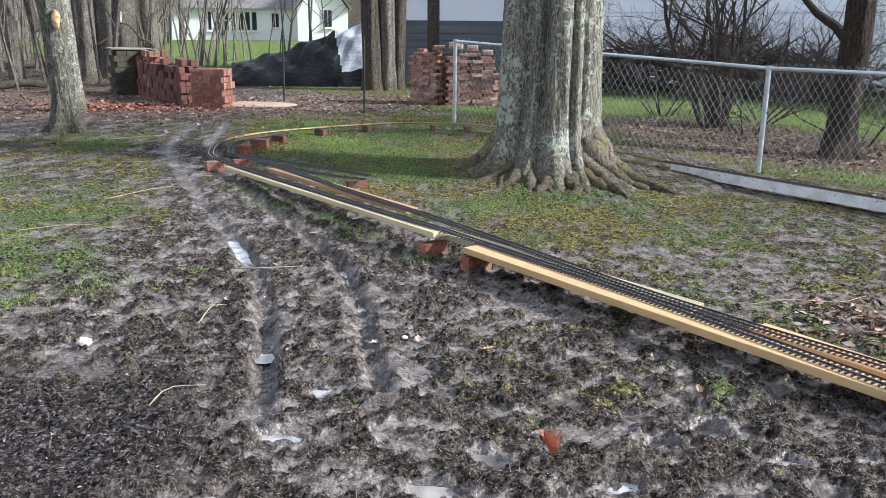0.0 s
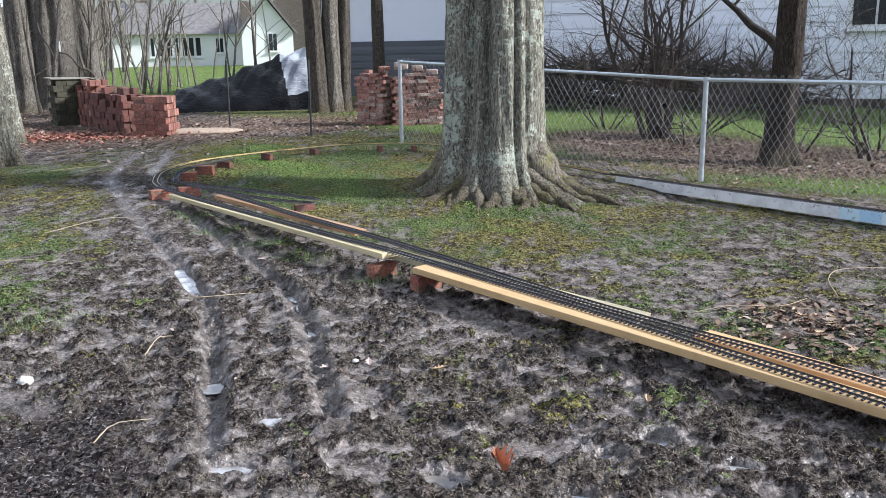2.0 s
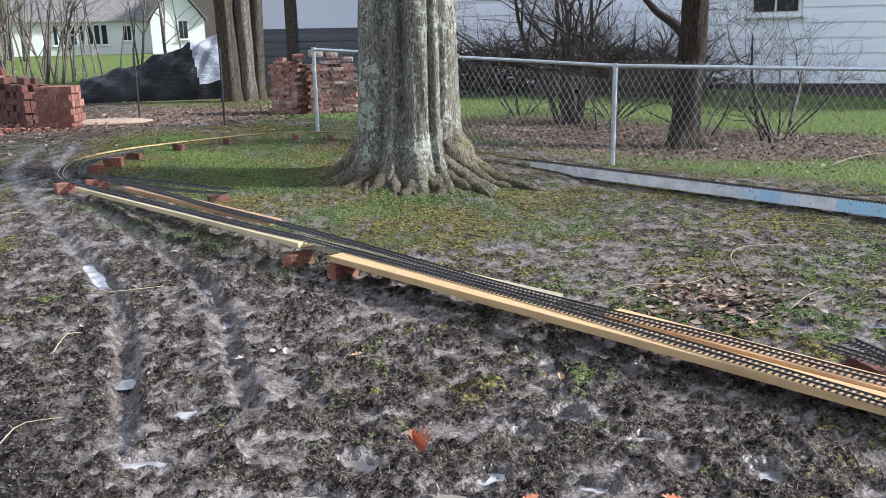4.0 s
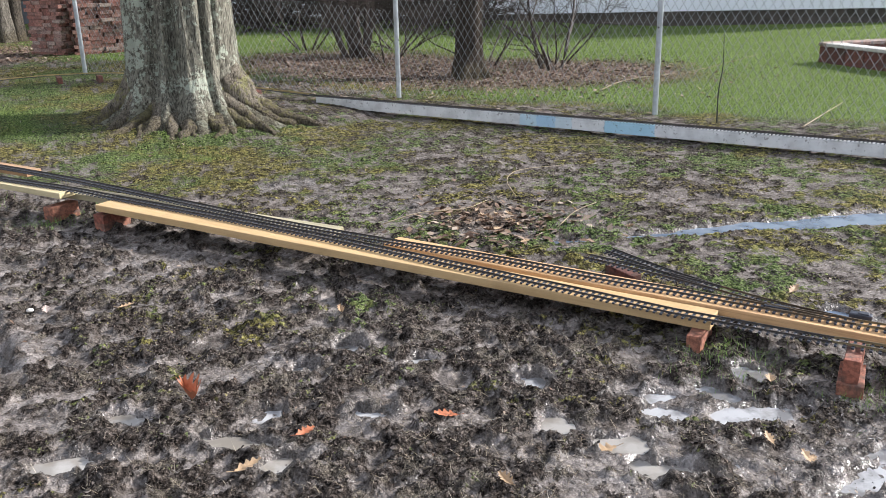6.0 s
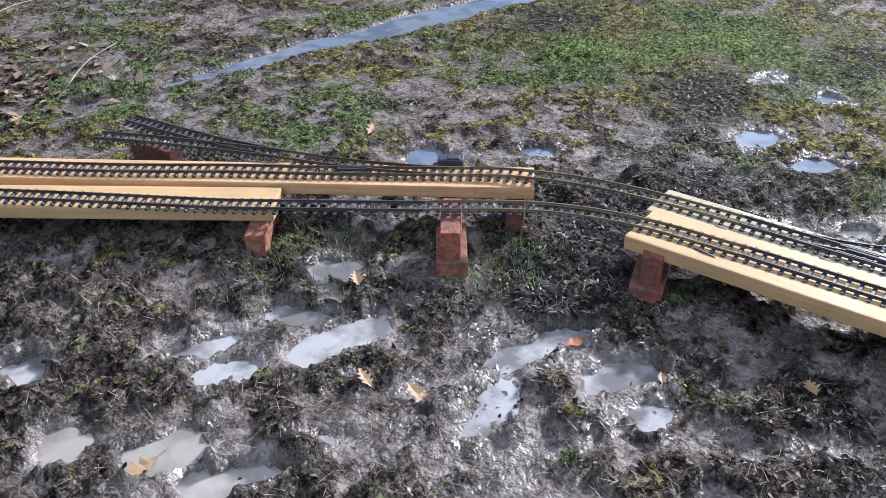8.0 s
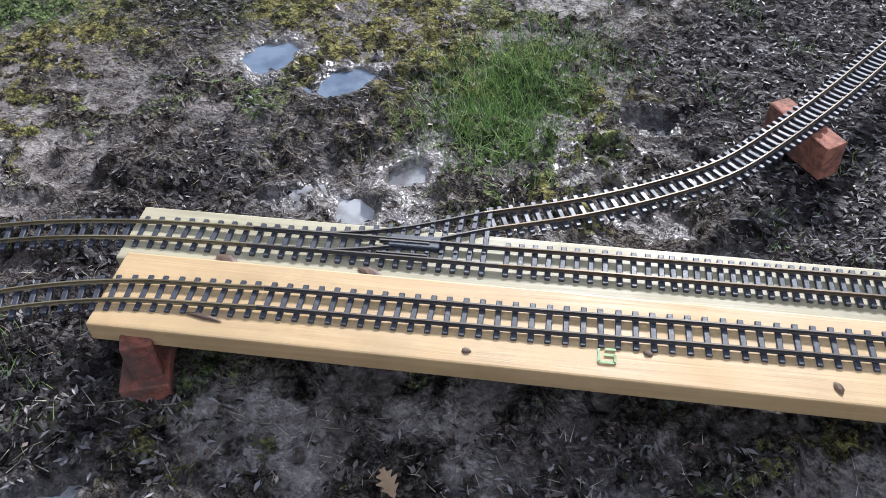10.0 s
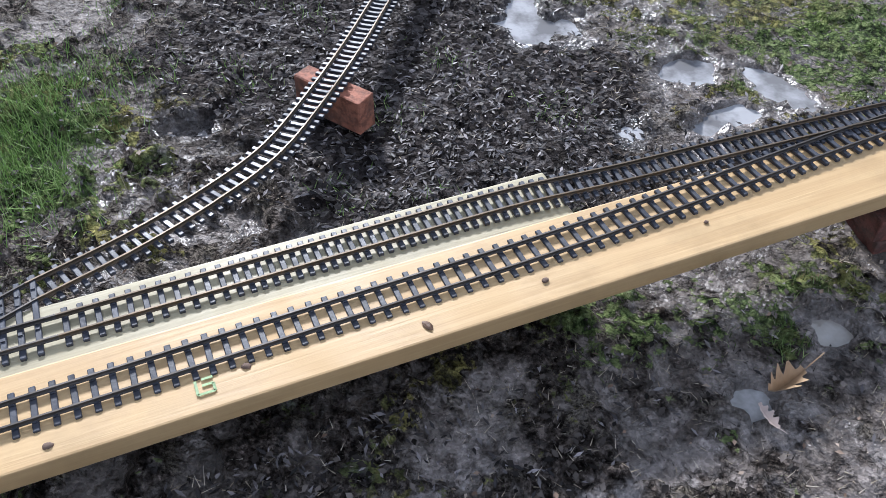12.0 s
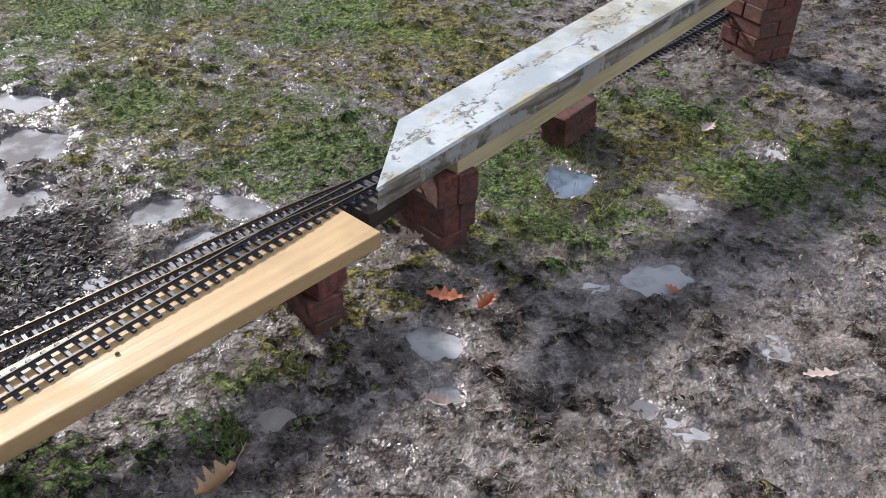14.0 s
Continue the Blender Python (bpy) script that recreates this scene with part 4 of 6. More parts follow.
def flakes(name, x, y, size, lift, material, label, category, long=1.7):
    """Small curled flakes of four corners and two faces."""
    n = len(x)
    z = ground_detail(x, y) + lift
    a = RNG.uniform(0, 2 * math.pi, n)
    u = np.stack([np.cos(a), np.sin(a), RNG.normal(0, 0.28, n)], -1) * (size * long / 2)[:, None]
    v = np.stack([-np.sin(a), np.cos(a), RNG.normal(0, 0.28, n)], -1) * (size / 2)[:, None]
    c = np.stack([x, y, z], -1)
    up = np.zeros((n, 3))
    up[:, 2] = np.abs(RNG.normal(0, 0.25, n)) * size
    co = np.stack([c - u, c - v * 0.9 + up, c + u, c + v + up * 0.6], 1)
    idx = (np.arange(n) * 4)[:, None] + np.array([0, 1, 2, 0, 2, 3])
    return loose_mesh(name, co.reshape(-1, 3), idx.ravel(), 3, material, label, category)


def scatter_litter():
    x, y, r = spots(420000, 1.0, 30)
    keep = clear_of_things(x, y)
    x, y, r = x[keep], y[keep], r[keep]
    m, l = mulch_amount(x, y), litter_amount(x, y)
    dice = RNG.random(len(x))
    dry = puddle_depth(x, y) < 0.2
    k = dry & (dice < m * 0.95) & (r < 6)
    flakes("mulch", x[k], y[k], RNG.uniform(0.003, 0.008, k.sum()), 0.003, M_CHIP, "dark wet bark mulch and wood chips", "mulch", 3.2)
    k = (dice < l * 0.8) & (r > 2.5)
    flakes("leaf_litter", x[k], y[k], RNG.uniform(0.02, 0.048, k.sum()), 0.008, M_LEAF, "brown dead leaves lying in drifts", "leaf litter")
    k = dry & (RNG.random(len(x)) < 0.008) & (r < 16)
    flakes("leaf_scraps", x[k], y[k], RNG.uniform(0.004, 0.013, k.sum()) * np.clip(r[k] / 3, 0.8, 2.2), 0.006, M_LEAF, "scraps of pale dead leaves on mud", "leaf litter")
    k = dry & (RNG.random(len(x)) < 0.13) & (r < 9) & (clods(x, y) > 0.3)
    flakes("mud_crumbs", x[k], y[k], RNG.uniform(0.004, 0.014, k.sum()), 0.003, M_CRUMB, "dark crumbs of mud and rotten leaves", "mud", 1.6)


scatter_litter()


def oak_leaf(x, y, size, turn, curl, material, label, lift=0.012):
    """A lobed dead leaf, bent along its midrib."""
    bm = bmesh.new()
    side = [(0.0, 0.015)]
    for k in range(1, 22):
        t = k / 22
        side.append((t, (0.05 + 0.24 * math.sin(math.pi * t ** 0.85)) * (0.72 + 0.28 * math.cos(t * 26))))
    side.append((1.0, 0.0))
    mid = [bm.verts.new((t - 0.5, 0, 0)) for t, _ in side]
    for s in (-1, 1):
        edge = [bm.verts.new((t - 0.5 + 0.25 * w, s * w, 0)) for t, w in side[:-1]] + [mid[-1]]
        for k in range(len(side) - 1):
            vs = [mid[k], mid[k + 1], edge[k + 1], edge[k]]
            vs = list(dict.fromkeys(vs))
            bm.faces.new(vs if s < 0 else vs[::-1])
    tube([(-0.5, 0, 0), (-0.75, 0.03, 0.03)], 0.012, 4, bm)
    rng = random.Random(int(x * 100) + int(y * 37))
    for v in bm.verts:
        v.co.z += curl * (abs(v.co.y) * 1.1 + 0.35 * v.co.x ** 2 * 2) + 0.04 * noise.noise((v.co.x * 5 + x * 9, v.co.y * 5, y))
    bm.transform(Matrix.Scale(size * 0.78, 4))
    ob = part("leaf", bm, material)
    z = float(ground_detail(np.array([x]), np.array([y]))[0])
    ob.matrix_basis = pose(x, y, max(z, gz(x, y) - 0.02) + lift, rng.uniform(-14, 14), rng.uniform(-14, 14), turn)
    return tagged(ob, label, "leaf", "fallen leaves")


ORANGE, TAN, PALE = "curled orange-red dead leaf lying on mud", "tan dead oak leaf lying on wet mud", "pale pinkish dead leaf lying on wet mud"
oak_leaf(0.52, 2.81, 0.20, 100, 1.7, M_LEAF_RED, ORANGE, 0.03)
for x, y, s, t, c in ((0.84, 2.44, 0.10, 20, 0.4), (1.32, 2.34, 0.11, 160, 0.3), (2.78, -1.17, 0.12, 30, 0.35), (2.68, -1.20, 0.10, 100, 1.2), (2.66, 1.38, 0.12, -30, 0.15), (2.40, -1.62, 0.07, 10, 0.3)):
    oak_leaf(x, y, s, t, c, M_LEAF_RED, ORANGE)
oak_leaf(2.70, -0.45, 0.13, 100, 1.5, M_LEAF_TAN, "curled tan dead leaf beside a small puddle", 0.02)
for x, y, s, t, c in ((0.62, 2.32, 0.12, 10, 0.3), (2.20, 1.71, 0.08, 70, 0.3), (2.25, 1.59, 0.10, 80, 0.4), (2.23, 1.56, 0.06, 10, 0.4), (2.77, 0.84, 0.09, 30, 0.5), (3.31, 2.67, 0.11, 20, 0.5),
                      (2.62, 1.14, 0.05, 30, 0.4), (2.47, 1.98, 0.10, 50, 0.5), (1.71, 1.94, 0.12, 170, 0.3), (1.31, 1.88, 0.09, 100, 0.8), (1.3, 3.46, 0.09, 80, 0.9), (0.4, 3.95, 0.1, 20, 0.5)):
    oak_leaf(x, y, s, t, c, M_LEAF_TAN, TAN)
for x, y, s, t, c in ((2.66, -0.39, 0.07, 10, 0.6), (2.57, -0.92, 0.09, 20, 0.9), (3.02, -1.30, 0.09, 60, 0.8), (2.0, -1.56, 0.1, 40, 0.3), (2.75, -2.43, 0.11, 90, 0.4),
                      (3.79, -2.46, 0.1, 30, 0.4), (2.62, -1.72, 0.05, 40, 0.4), (-0.16, 4.09, 0.12, 30, 0.4), (0.05, 4.12, 0.1, 90, 0.4), (4.35, 1.3, 0.07, 40, 0.6), (3.78, 1.1, 0.06, 10, 0.7)):
    oak_leaf(x, y, s, t, c, M_LEAF_PALE, PALE)
rng_l = random.Random(3)
for _ in range(34):
    x, y = rng_l.gauss(2.55, 0.32), rng_l.gauss(4.3, 0.22)
    if float(clear_of_things(np.array([x]), np.array([y]))[0]):
        oak_leaf(x, y, rng_l.uniform(0.05, 0.10), rng_l.uniform(0, 360), rng_l.uniform(0.2, 1.1), M_LEAF_TAN if rng_l.random() < 0.5 else M_LEAF_BROWN, "dead oak leaf in a drift beside the track", 0.02)


def stick(points, radius, label, material=None):
    pts = smooth_line([(x, y, gz(x, y) + z) for x, y, z in points], 0.06)
    o = pts[0].copy()
    bm = tube([p - o for p in pts], [0.62 * radius * (1 - 0.6 * i / len(pts)) for i in range(len(pts))], 6)
    ob = part("twig", bm, material or M_STRAW_STICK, smooth=True)
    ob.location = o
    return tagged(ob, label, "twig", "fallen twigs")


stick([(2.99, 4.82, 0.03), (3.03, 5.0, 0.09), (3.3, 5.28, 0.07), (3.76, 5.4, 0.03)], 0.0055, "pale curved fallen twig on mossy ground")
stick([(2.84, 4.03, 0.03), (3.02, 4.12, 0.08), (3.21, 4.17, 0.1)], 0.006, "thin pale twig lying over leaves")
stick([(1.95, 4.6, 0.03), (2.2, 4.62, 0.06), (2.5, 4.6, 0.05), (2.75, 4.75, 0.04)], 0.006, "thin pale twig lying over leaves")
stick([(-1.09, 3.32, 0.02), (-1.05, 3.48, 0.03), (-0.91, 3.52, 0.025)], 0.005, "short curved twig on dark mud")
stick([(-1.13, 4.33, 0.02), (-1.1, 4.56, 0.05), (-1.04, 4.63, 0.03), (-0.95, 4.66, 0.02)], 0.006, "short curved twig beside a tyre rut")
stick([(6.3, 8.6, 0.03), (6.9, 8.8, 0.1), (8.0, 8.9, 0.12), (9.2, 9.0, 0.25)], 0.011, "long fallen branch lying on the lawn")
stick([(6.52, 5.65, 0.02), (7.1, 5.95, 0.04), (7.65, 6.2, 0.08)], 0.012, "fallen branch lying on the lawn")
stick([(6.08, 6.3, 0.0), (6.07, 6.3, 0.3), (6.12, 6.32, 0.55), (6.13, 6.35, 0.85)], 0.012, "dark dead stem standing by the fence", M_STAKE)
for pts in ([(-4.1, 11.6, 0.03), (-3.4, 11.75, 0.05), (-2.7, 11.6, 0.03)], [(-3.6, 10.2, 0.02), (-3.0, 10.35, 0.05), (-2.4, 10.3, 0.02)], [(-2.6, 7.2, 0.02), (-2.2, 7.6, 0.05), (-1.9, 7.7, 0.02)],
            [(-2.9, 6.2, 0.02), (-2.5, 6.35, 0.04), (-2.1, 6.3, 0.02)], [(3.9, 6.2, 0.02), (4.2, 5.9, 0.06), (4.6, 5.7, 0.03)]):
    stick(pts, 0.006, "thin pale fallen stick on muddy grass")
stick([(-1.13, 5.35, 0.04), (-0.95, 5.30, 0.06), (-0.7, 5.42, 0.04)], 0.007, "thin pale twig between tyre ruts")


def log(a, b, radius, label):
    bm = tube([Vector(a).lerp(Vector(b), i / 8) + Vector((0, 0, 0.04 * math.sin(i * 1.3))) for i in range(9)], [radius * (1 - 0.04 * i) for i in range(9)], 12)
    for v in bm.verts:
        v.co += 0.02 * noise.noise_vector(v.co * 4)
    return tagged(part("log", bm, M_BARK_DARK, smooth=True), label, "log", "fallen logs")


log((-13.2, 25.8, gz(-13, 26) + 0.1), (-10.9, 27.0, gz(-11, 27) + 0.12), 0.16, "dark fallen log lying at the edge of the woods")
log((-9.6, 18.1, gz(-9.6, 18) + 0.08), (-7.9, 19.1, gz(-8, 19) + 0.1), 0.11, "dark fallen log lying in leaf litter")
log((-5.08, 17.58, 1.16), (-5.62, 17.42, 1.67), 0.022, "thin pole leaning on the brick stack")
for x, y, s in ((-1.63, 4.07, 0.042), (-0.02, 4.14, 0.018), (2.62, 0.98, 0.014)):
    bm = bmesh.new()
    bmesh.ops.create_icosphere(bm, subdivisions=2, radius=s)
    for v in bm.verts:
        v.co *= 1 + 0.35 * noise.noise(v.co * 30 + Vector((x, y, 0)))
        v.co.z *= 0.6
    ob = part("stone", bm, M_STONE)
    ob.location = (x, y, gz(x, y) + s * 0.25 + 0.01)
    tagged(ob, "pale broken stone lying on mud", "stone", "stones")


# ---- boards, bricks and track ----
def board(label, a, b, width, thick, side, material, name="board", group="boards under the track"):
    """A plank whose top near edge runs from a to b; side +1 lays its width to the left of that way."""
    a, b = Vector(a), Vector(b)
    d = b - a
    length = d.length
    ux = d.normalized()
    uy = Vector((-ux.y, ux.x, 0)).normalized() * side
    uz = ux.cross(uy)
    if uz.z < 0:
        uz = -uz
    m = Matrix((ux, uy, uz)).transposed().to_4x4()
    m.translation = a
    bm = box(length, width, thick, (length / 2, width / 2, -thick), 0.004, 2)
    if side < 0:
        bmesh.ops.recalc_face_normals(bm, faces=bm.faces[:])
    for v in bm.verts:
        v.co.z += 0.0012 * math.sin(v.co.x * 7)
    ob = part(name, bm, material)
    ob.matrix_basis = m
    tagged(ob, label, "board", group)
    return ob


BRICK = (0.203, 0.092, 0.057)


def brick_mesh(size=BRICK, seed=1, material=None):
    rng = random.Random(seed)
    bm = box(*size, (0, 0, 0), 0.003, 1)
    for v in bm.verts:
        v.co += Vector((rng.uniform(-1, 1), rng.uniform(-1, 1), rng.uniform(-0.6, 0.6))) * 0.0013
    return mesh_of("brick", bm, material or M_BRICK)


BRICKS = [brick_mesh(seed=s) for s in range(4)]
BRICKS_DARK = [brick_mesh(seed=s, material=M_BRICK_DARK) for s in range(4)]
BRICKS_OLD = [brick_mesh(seed=s, material=M_BRICK_OLD) for s in range(4)]


def lay(meshes, parent, m, i=0):
    ob = new("brick", meshes[i % len(meshes)])
    ob.parent = parent
    ob.matrix_basis = m
    return ob


def pier(x, y, turn, courses, meshes, label, z=None, group="brick piers"):
    """A dry pier: courses of (layout, turn, dx, dy); flat, edge or end."""
    base = empty("brick_pier", pose(x, y, gz(x, y) - 0.012 if z is None else z, 0, 0, turn), label, "brick pier", group)
    h = 0.0
    for i, (how, t, dx, dy) in enumerate(courses):
        if how == "flat":
            lay(meshes, base, pose(dx, dy, h, 0, 0, t), i)
            h += BRICK[2]
        elif how == "two":
            for s in (-1, 1):
                lay(meshes, base, pose(dx, dy, h, 0, 0, t) @ pose(0, s * 0.049, 0), i + (s > 0))
            h += BRICK[2]
        elif how == "edge":
            lay(meshes, base, pose(dx, dy, h + BRICK[1] / 2, 0, 0, t) @ pose(0, BRICK[2] / 2, 0, 90), i)
            h += BRICK[1]
        elif how == "edges":
            for k in (-1, 1):
                lay(meshes, base, pose(dx, dy, h + BRICK[1] / 2, 0, 0, t) @ pose(0, BRICK[2] / 2 + k * 0.0295, 0, 90), i + (k > 0))
            h += BRICK[1]
        elif how == "end":
            lay(meshes, base, pose(dx, dy, h + BRICK[0] / 2, 0, 0, t) @ pose(-BRICK[2] / 2, 0, 0, 0, 90), i)
            h += BRICK[0]
    return base


GAUGE, TIE_L, TIE_W, TIE_H = 0.045, 0.088, 0.0105, 0.008
RAIL_PROFILE = [(-0.0036, 0), (0.0036, 0), (0.0036, 0.0013), (0.0008, 0.0022), (0.0008, 0.0056), (0.0016, 0.0064), (0.0016, 0.0084), (-0.0016, 0.0084),
                (-0.0016, 0.0064), (-0.0008, 0.0056), (-0.0008, 0.0022), (-0.0036, 0.0013)]


def sweep(points, profile, offset, lift):
    bm = bmesh.new()
    rings, n = [], len(points)
    for i, p in enumerate(points):
        d = points[min(i + 1, n - 1)] - points[max(i - 1, 0)]
        d.z = 0
        d.normalize()
        s = Vector((d.y, -d.x, 0))
        rings.append([bm.verts.new(p + s * (offset + u) + Vector((0, 0, lift + w))) for u, w in profile])
    k = len(profile)
    for a, b in zip(rings, rings[1:]):
        for j in range(k):
            bm.faces.new((a[j], b[j], b[(j + 1) % k], a[(j + 1) % k]))
    bm.faces.new(rings[0])
    bm.faces.new(rings[-1][::-1])
    bmesh.ops.recalc_face_normals(bm, faces=bm.faces[:])
    return bm


def tie_mesh(length=TIE_L):
    bm = box(length, TIE_W, TIE_H, (0, 0, 0), 0.0012, 1)
    for s in (-1, 1):
        for o in (-0.0055, 0.0055):
            box(0.0035, 0.007, 0.0022, (s * GAUGE / 2 + o, 0, TIE_H), 0, 1, bm)
    return mesh_of("sleeper", bm, M_TIE)


TIE = tie_mesh()


def track(label, points, rail_material, spacing=0.030, group="lengths of model track", joined=False):
    """A length of model railway: two rails, and sleepers under them. The points give the underside of the sleepers."""
    line = smooth_line(points, 0.03)
    top = empty("track", Matrix(), label, "model railway track", group)
    for s in (-1, 1):
        part("rail", sweep(line, RAIL_PROFILE, s * (GAUGE / 2 + 0.0012), TIE_H), rail_material, top)
    marks = smooth_line(points, spacing)
    rng = random.Random(len(marks))
    if joined:
        bm = bmesh.new()
    for i, p in enumerate(marks[:-1]):
        d = marks[i + 1] - p
        a = math.atan2(d.y, d.x) + math.pi / 2 + rng.uniform(-0.025, 0.025)
        slope = math.atan2(d.z, math.hypot(d.x, d.y))
        q = p + d * 0.5
        if joined:
            tmp = box(TIE_L, TIE_W, TIE_H, (0, 0, 0))
            tmp.transform(Matrix.Translation(q) @ Matrix.Rotation(a, 4, "Z"))
            me = bpy.data.meshes.new("t")
            tmp.to_mesh(me)
            tmp.free()
            bm.from_mesh(me)
            bpy.data.meshes.remove(me)
        else:
            t = new("sleeper", TIE)
            t.parent = top
            t.matrix_basis = Matrix.Translation(q) @ Matrix.Rotation(a, 4, "Z") @ Matrix.Rotation(-slope, 4, "X")
    if joined:
        tagged(part("sleepers", bm, M_TIE, top), kind="stuff")
    return top


def z_line(points, zs):
    """Spread heights along a plan of points: zs are (how far along the list, height)."""
    idx, val = [a for a, _ in zs], [b for _, b in zs]
    return [(x, y, float(np.interp(i, idx, val))) for i, (x, y) in enumerate(points)]


# near track: from the loop to under the painted slab
N1 = [(-1.98, 8.72, 0.262), (-1.57, 8.17, 0.238), (-0.87, 7.23, 0.223), (-0.17, 6.29, 0.209), (0.22, 5.80, 0.199), (0.48, 5.55, 0.165)]
N2 = z_line([(0.48, 5.55), (1.02, 4.76), (1.47, 4.08), (1.85, 3.47), (2.165, 2.965), (2.45, 2.50)], [(0, 0.165), (5, 0.122)])
N3A = z_line([(2.45, 2.50), (2.645, 2.18), (2.765, 1.975)], [(0, 0.122), (2, 0.139)])
N3 = z_line([(2.765, 1.975), (2.80, 1.92), (2.945, 1.68), (3.02, 1.42), (3.036, 1.12)], [(0, 0.139), (4, 0.158)])
N4 = z_line([(3.036, 1.12), (3.04, 0.65), (3.043, 0.35), (3.045, 0.0), (3.05, -0.25)], [(0, 0.158), (4, 0.172)])
N5 = z_line([(3.05, -0.25), (3.066, -0.55), (3.088, -0.95), (3.107, -1.32), (3.10, -1.9), (3.09, -2.6), (3.10, -3.4), (3.12, -4.6)], [(0, 0.172), (2, 0.182), (3, 0.17), (5, 0.14), (7, 0.13)])
I1 = [(-1.88, 9.0, 0.272), (-1.24, 8.2, 0.253), (-0.55, 7.2, 0.222), (0.17, 6.17, 0.205), (0.76, 5.32, 0.175)]
I2 = z_line([(0.76, 5.32), (1.285, 4.57), (1.735, 3.945), (2.09, 3.45), (2.40, 2.955), (2.60, 2.66), (2.70, 2.50)], [(0, 0.175), (1, 0.142), (2, 0.131), (6, 0.132)])
I3 = z_line([(2.70, 2.50), (2.80, 2.345), (2.99, 2.06)], [(0, 0.132), (2, 0.133)])
I4 = z_line([(2.99, 2.06), (3.09, 1.885), (3.162, 1.66), (3.192, 1.42), (3.195, 1.19)], [(0, 0.133), (4, 0.152)])
T1 = z_line([(3.195, 1.19), (3.197, 0.95), (3.198, 0.70)], [(0, 0.152), (2, 0.152)])
I4B = z_line([(3.198, 0.70), (3.20, 0.55), (3.20, 0.41)], [(0, 0.152), (2, 0.153)])
I5 = z_line([(3.20, 0.41), (3.20, 0.04), (3.196, -0.16), (3.178, -0.38), (3.155, -0.66), (3.128, -0.95), (3.115, -1.2)], [(0, 0.153), (3, 0.162), (5, 0.1835), (6, 0.175)])
T1B = z_line([(3.195, 1.19), (3.199, 1.05), (3.232, 0.90), (3.300, 0.735)], [(0, 0.152), (3, 0.146)])
BR = z_line([(3.300, 0.735), (3.37, 0.55), (3.456, 0.385), (3.554, 0.245), (3.70, 0.11), (3.90, -0.05), (4.15, -0.235), (4.60, -0.58), (5.1, -0.95)],
            [(0, 0.146), (1, 0.14), (4, 0.118), (8, 0.075)])
T2B = z_line([(2.99, 2.06), (2.915, 2.21), (2.835, 2.40), (2.77, 2.60)], [(0, 0.133), (3, 0.134)])
STUB_A = z_line([(2.77, 2.60), (2.68, 2.84), (2.60, 3.04), (2.51, 3.24)], [(0, 0.134), (3, 0.132)])
STUB_B = z_line([(2.77, 2.60), (2.725, 2.80), (2.695, 3.0), (2.665, 3.27)], [(0, 0.134), (3, 0.132)])
T3B = [(-1.75, 8.85, 0.268), (-1.31, 8.60, 0.25), (-0.93, 8.36, 0.235), (-0.62, 8.14, 0.22), (-0.36, 7.95, 0.21)]
T3C = [(-1.45, 8.50, 0.256), (-1.05, 8.10, 0.24), (-0.72, 7.86, 0.228), (-0.40, 7.72, 0.214)]


def points_track(label, main, branch, rail_material, spacing=0.0285, lever=None):
    """A set of points: both routes' rails, long sleepers, a black frog plate and check rails."""
    top = empty("track_points", Matrix(), label, "model railway track", "sets of points")
    a, b = smooth_line(main, 0.02), smooth_line(branch, 0.02)
    for line in (a, b):
        for s in (-1, 1):
            part("rail", sweep(line, RAIL_PROFILE, s * (GAUGE / 2 + 0.0012), TIE_H), rail_material, top)
    marks, other = smooth_line(main, spacing), smooth_line(branch, spacing)
    frog, frog_gap = None, 9.0
    for i in range(min(len(marks), len(other)) - 1):
        p, q = marks[i].lerp(marks[i + 1], 0.5), other[i].lerp(other[i + 1], 0.5)
        d = marks[i + 1] - marks[i]
        gap = q - p
        gap.z = 0
        t = new("sleeper", TIE)
        t.parent = top
        c = p + gap * 0.5
        t.matrix_basis = Matrix.Translation(c) @ Matrix.Rotation(math.atan2(d.y, d.x) + math.pi / 2, 4, "Z") @ Matrix.Diagonal(((TIE_L + gap.length) / TIE_L, 1, 1, 1))
        if abs(gap.length - GAUGE) < frog_gap:
            frog_gap, frog = abs(gap.length - GAUGE), (c, d)
    if frog:
        c, d = frog
        ang = math.degrees(math.atan2(d.y, d.x))
        pl = part("frog", box(0.10, 0.032, 0.0135, (0, 0, 0.001), 0.002), M_TIE, top, "black plastic frog plate")
        pl.matrix_basis = pose(c.x, c.y, c.z, 0, 0, ang)
        for line, s in ((a, 1), (a, -1)):
            i = min(range(len(line)), key=lambda k: (line[k] - c).length)
            seg = line[max(0, i - 3):i + 3]
            if len(seg) > 2:
                part("check_rail", sweep(seg, RAIL_PROFILE, s * (GAUGE / 2 - 0.006), TIE_H), rail_material, top)
    if lever:
        x, y, z, ang = lever
        mb = part("point_motor", box(0.085, 0.036, 0.026, (0, 0, 0), 0.007, 3), M_TIE, top, "black plastic point motor box")
        mb.matrix_basis = pose(x, y, z, 0, 0, ang)
        part("motor_lid", box(0.04, 0.03, 0.004, (0.01, 0, 0.026), 0.0015), M_TIE, mb)
    return top


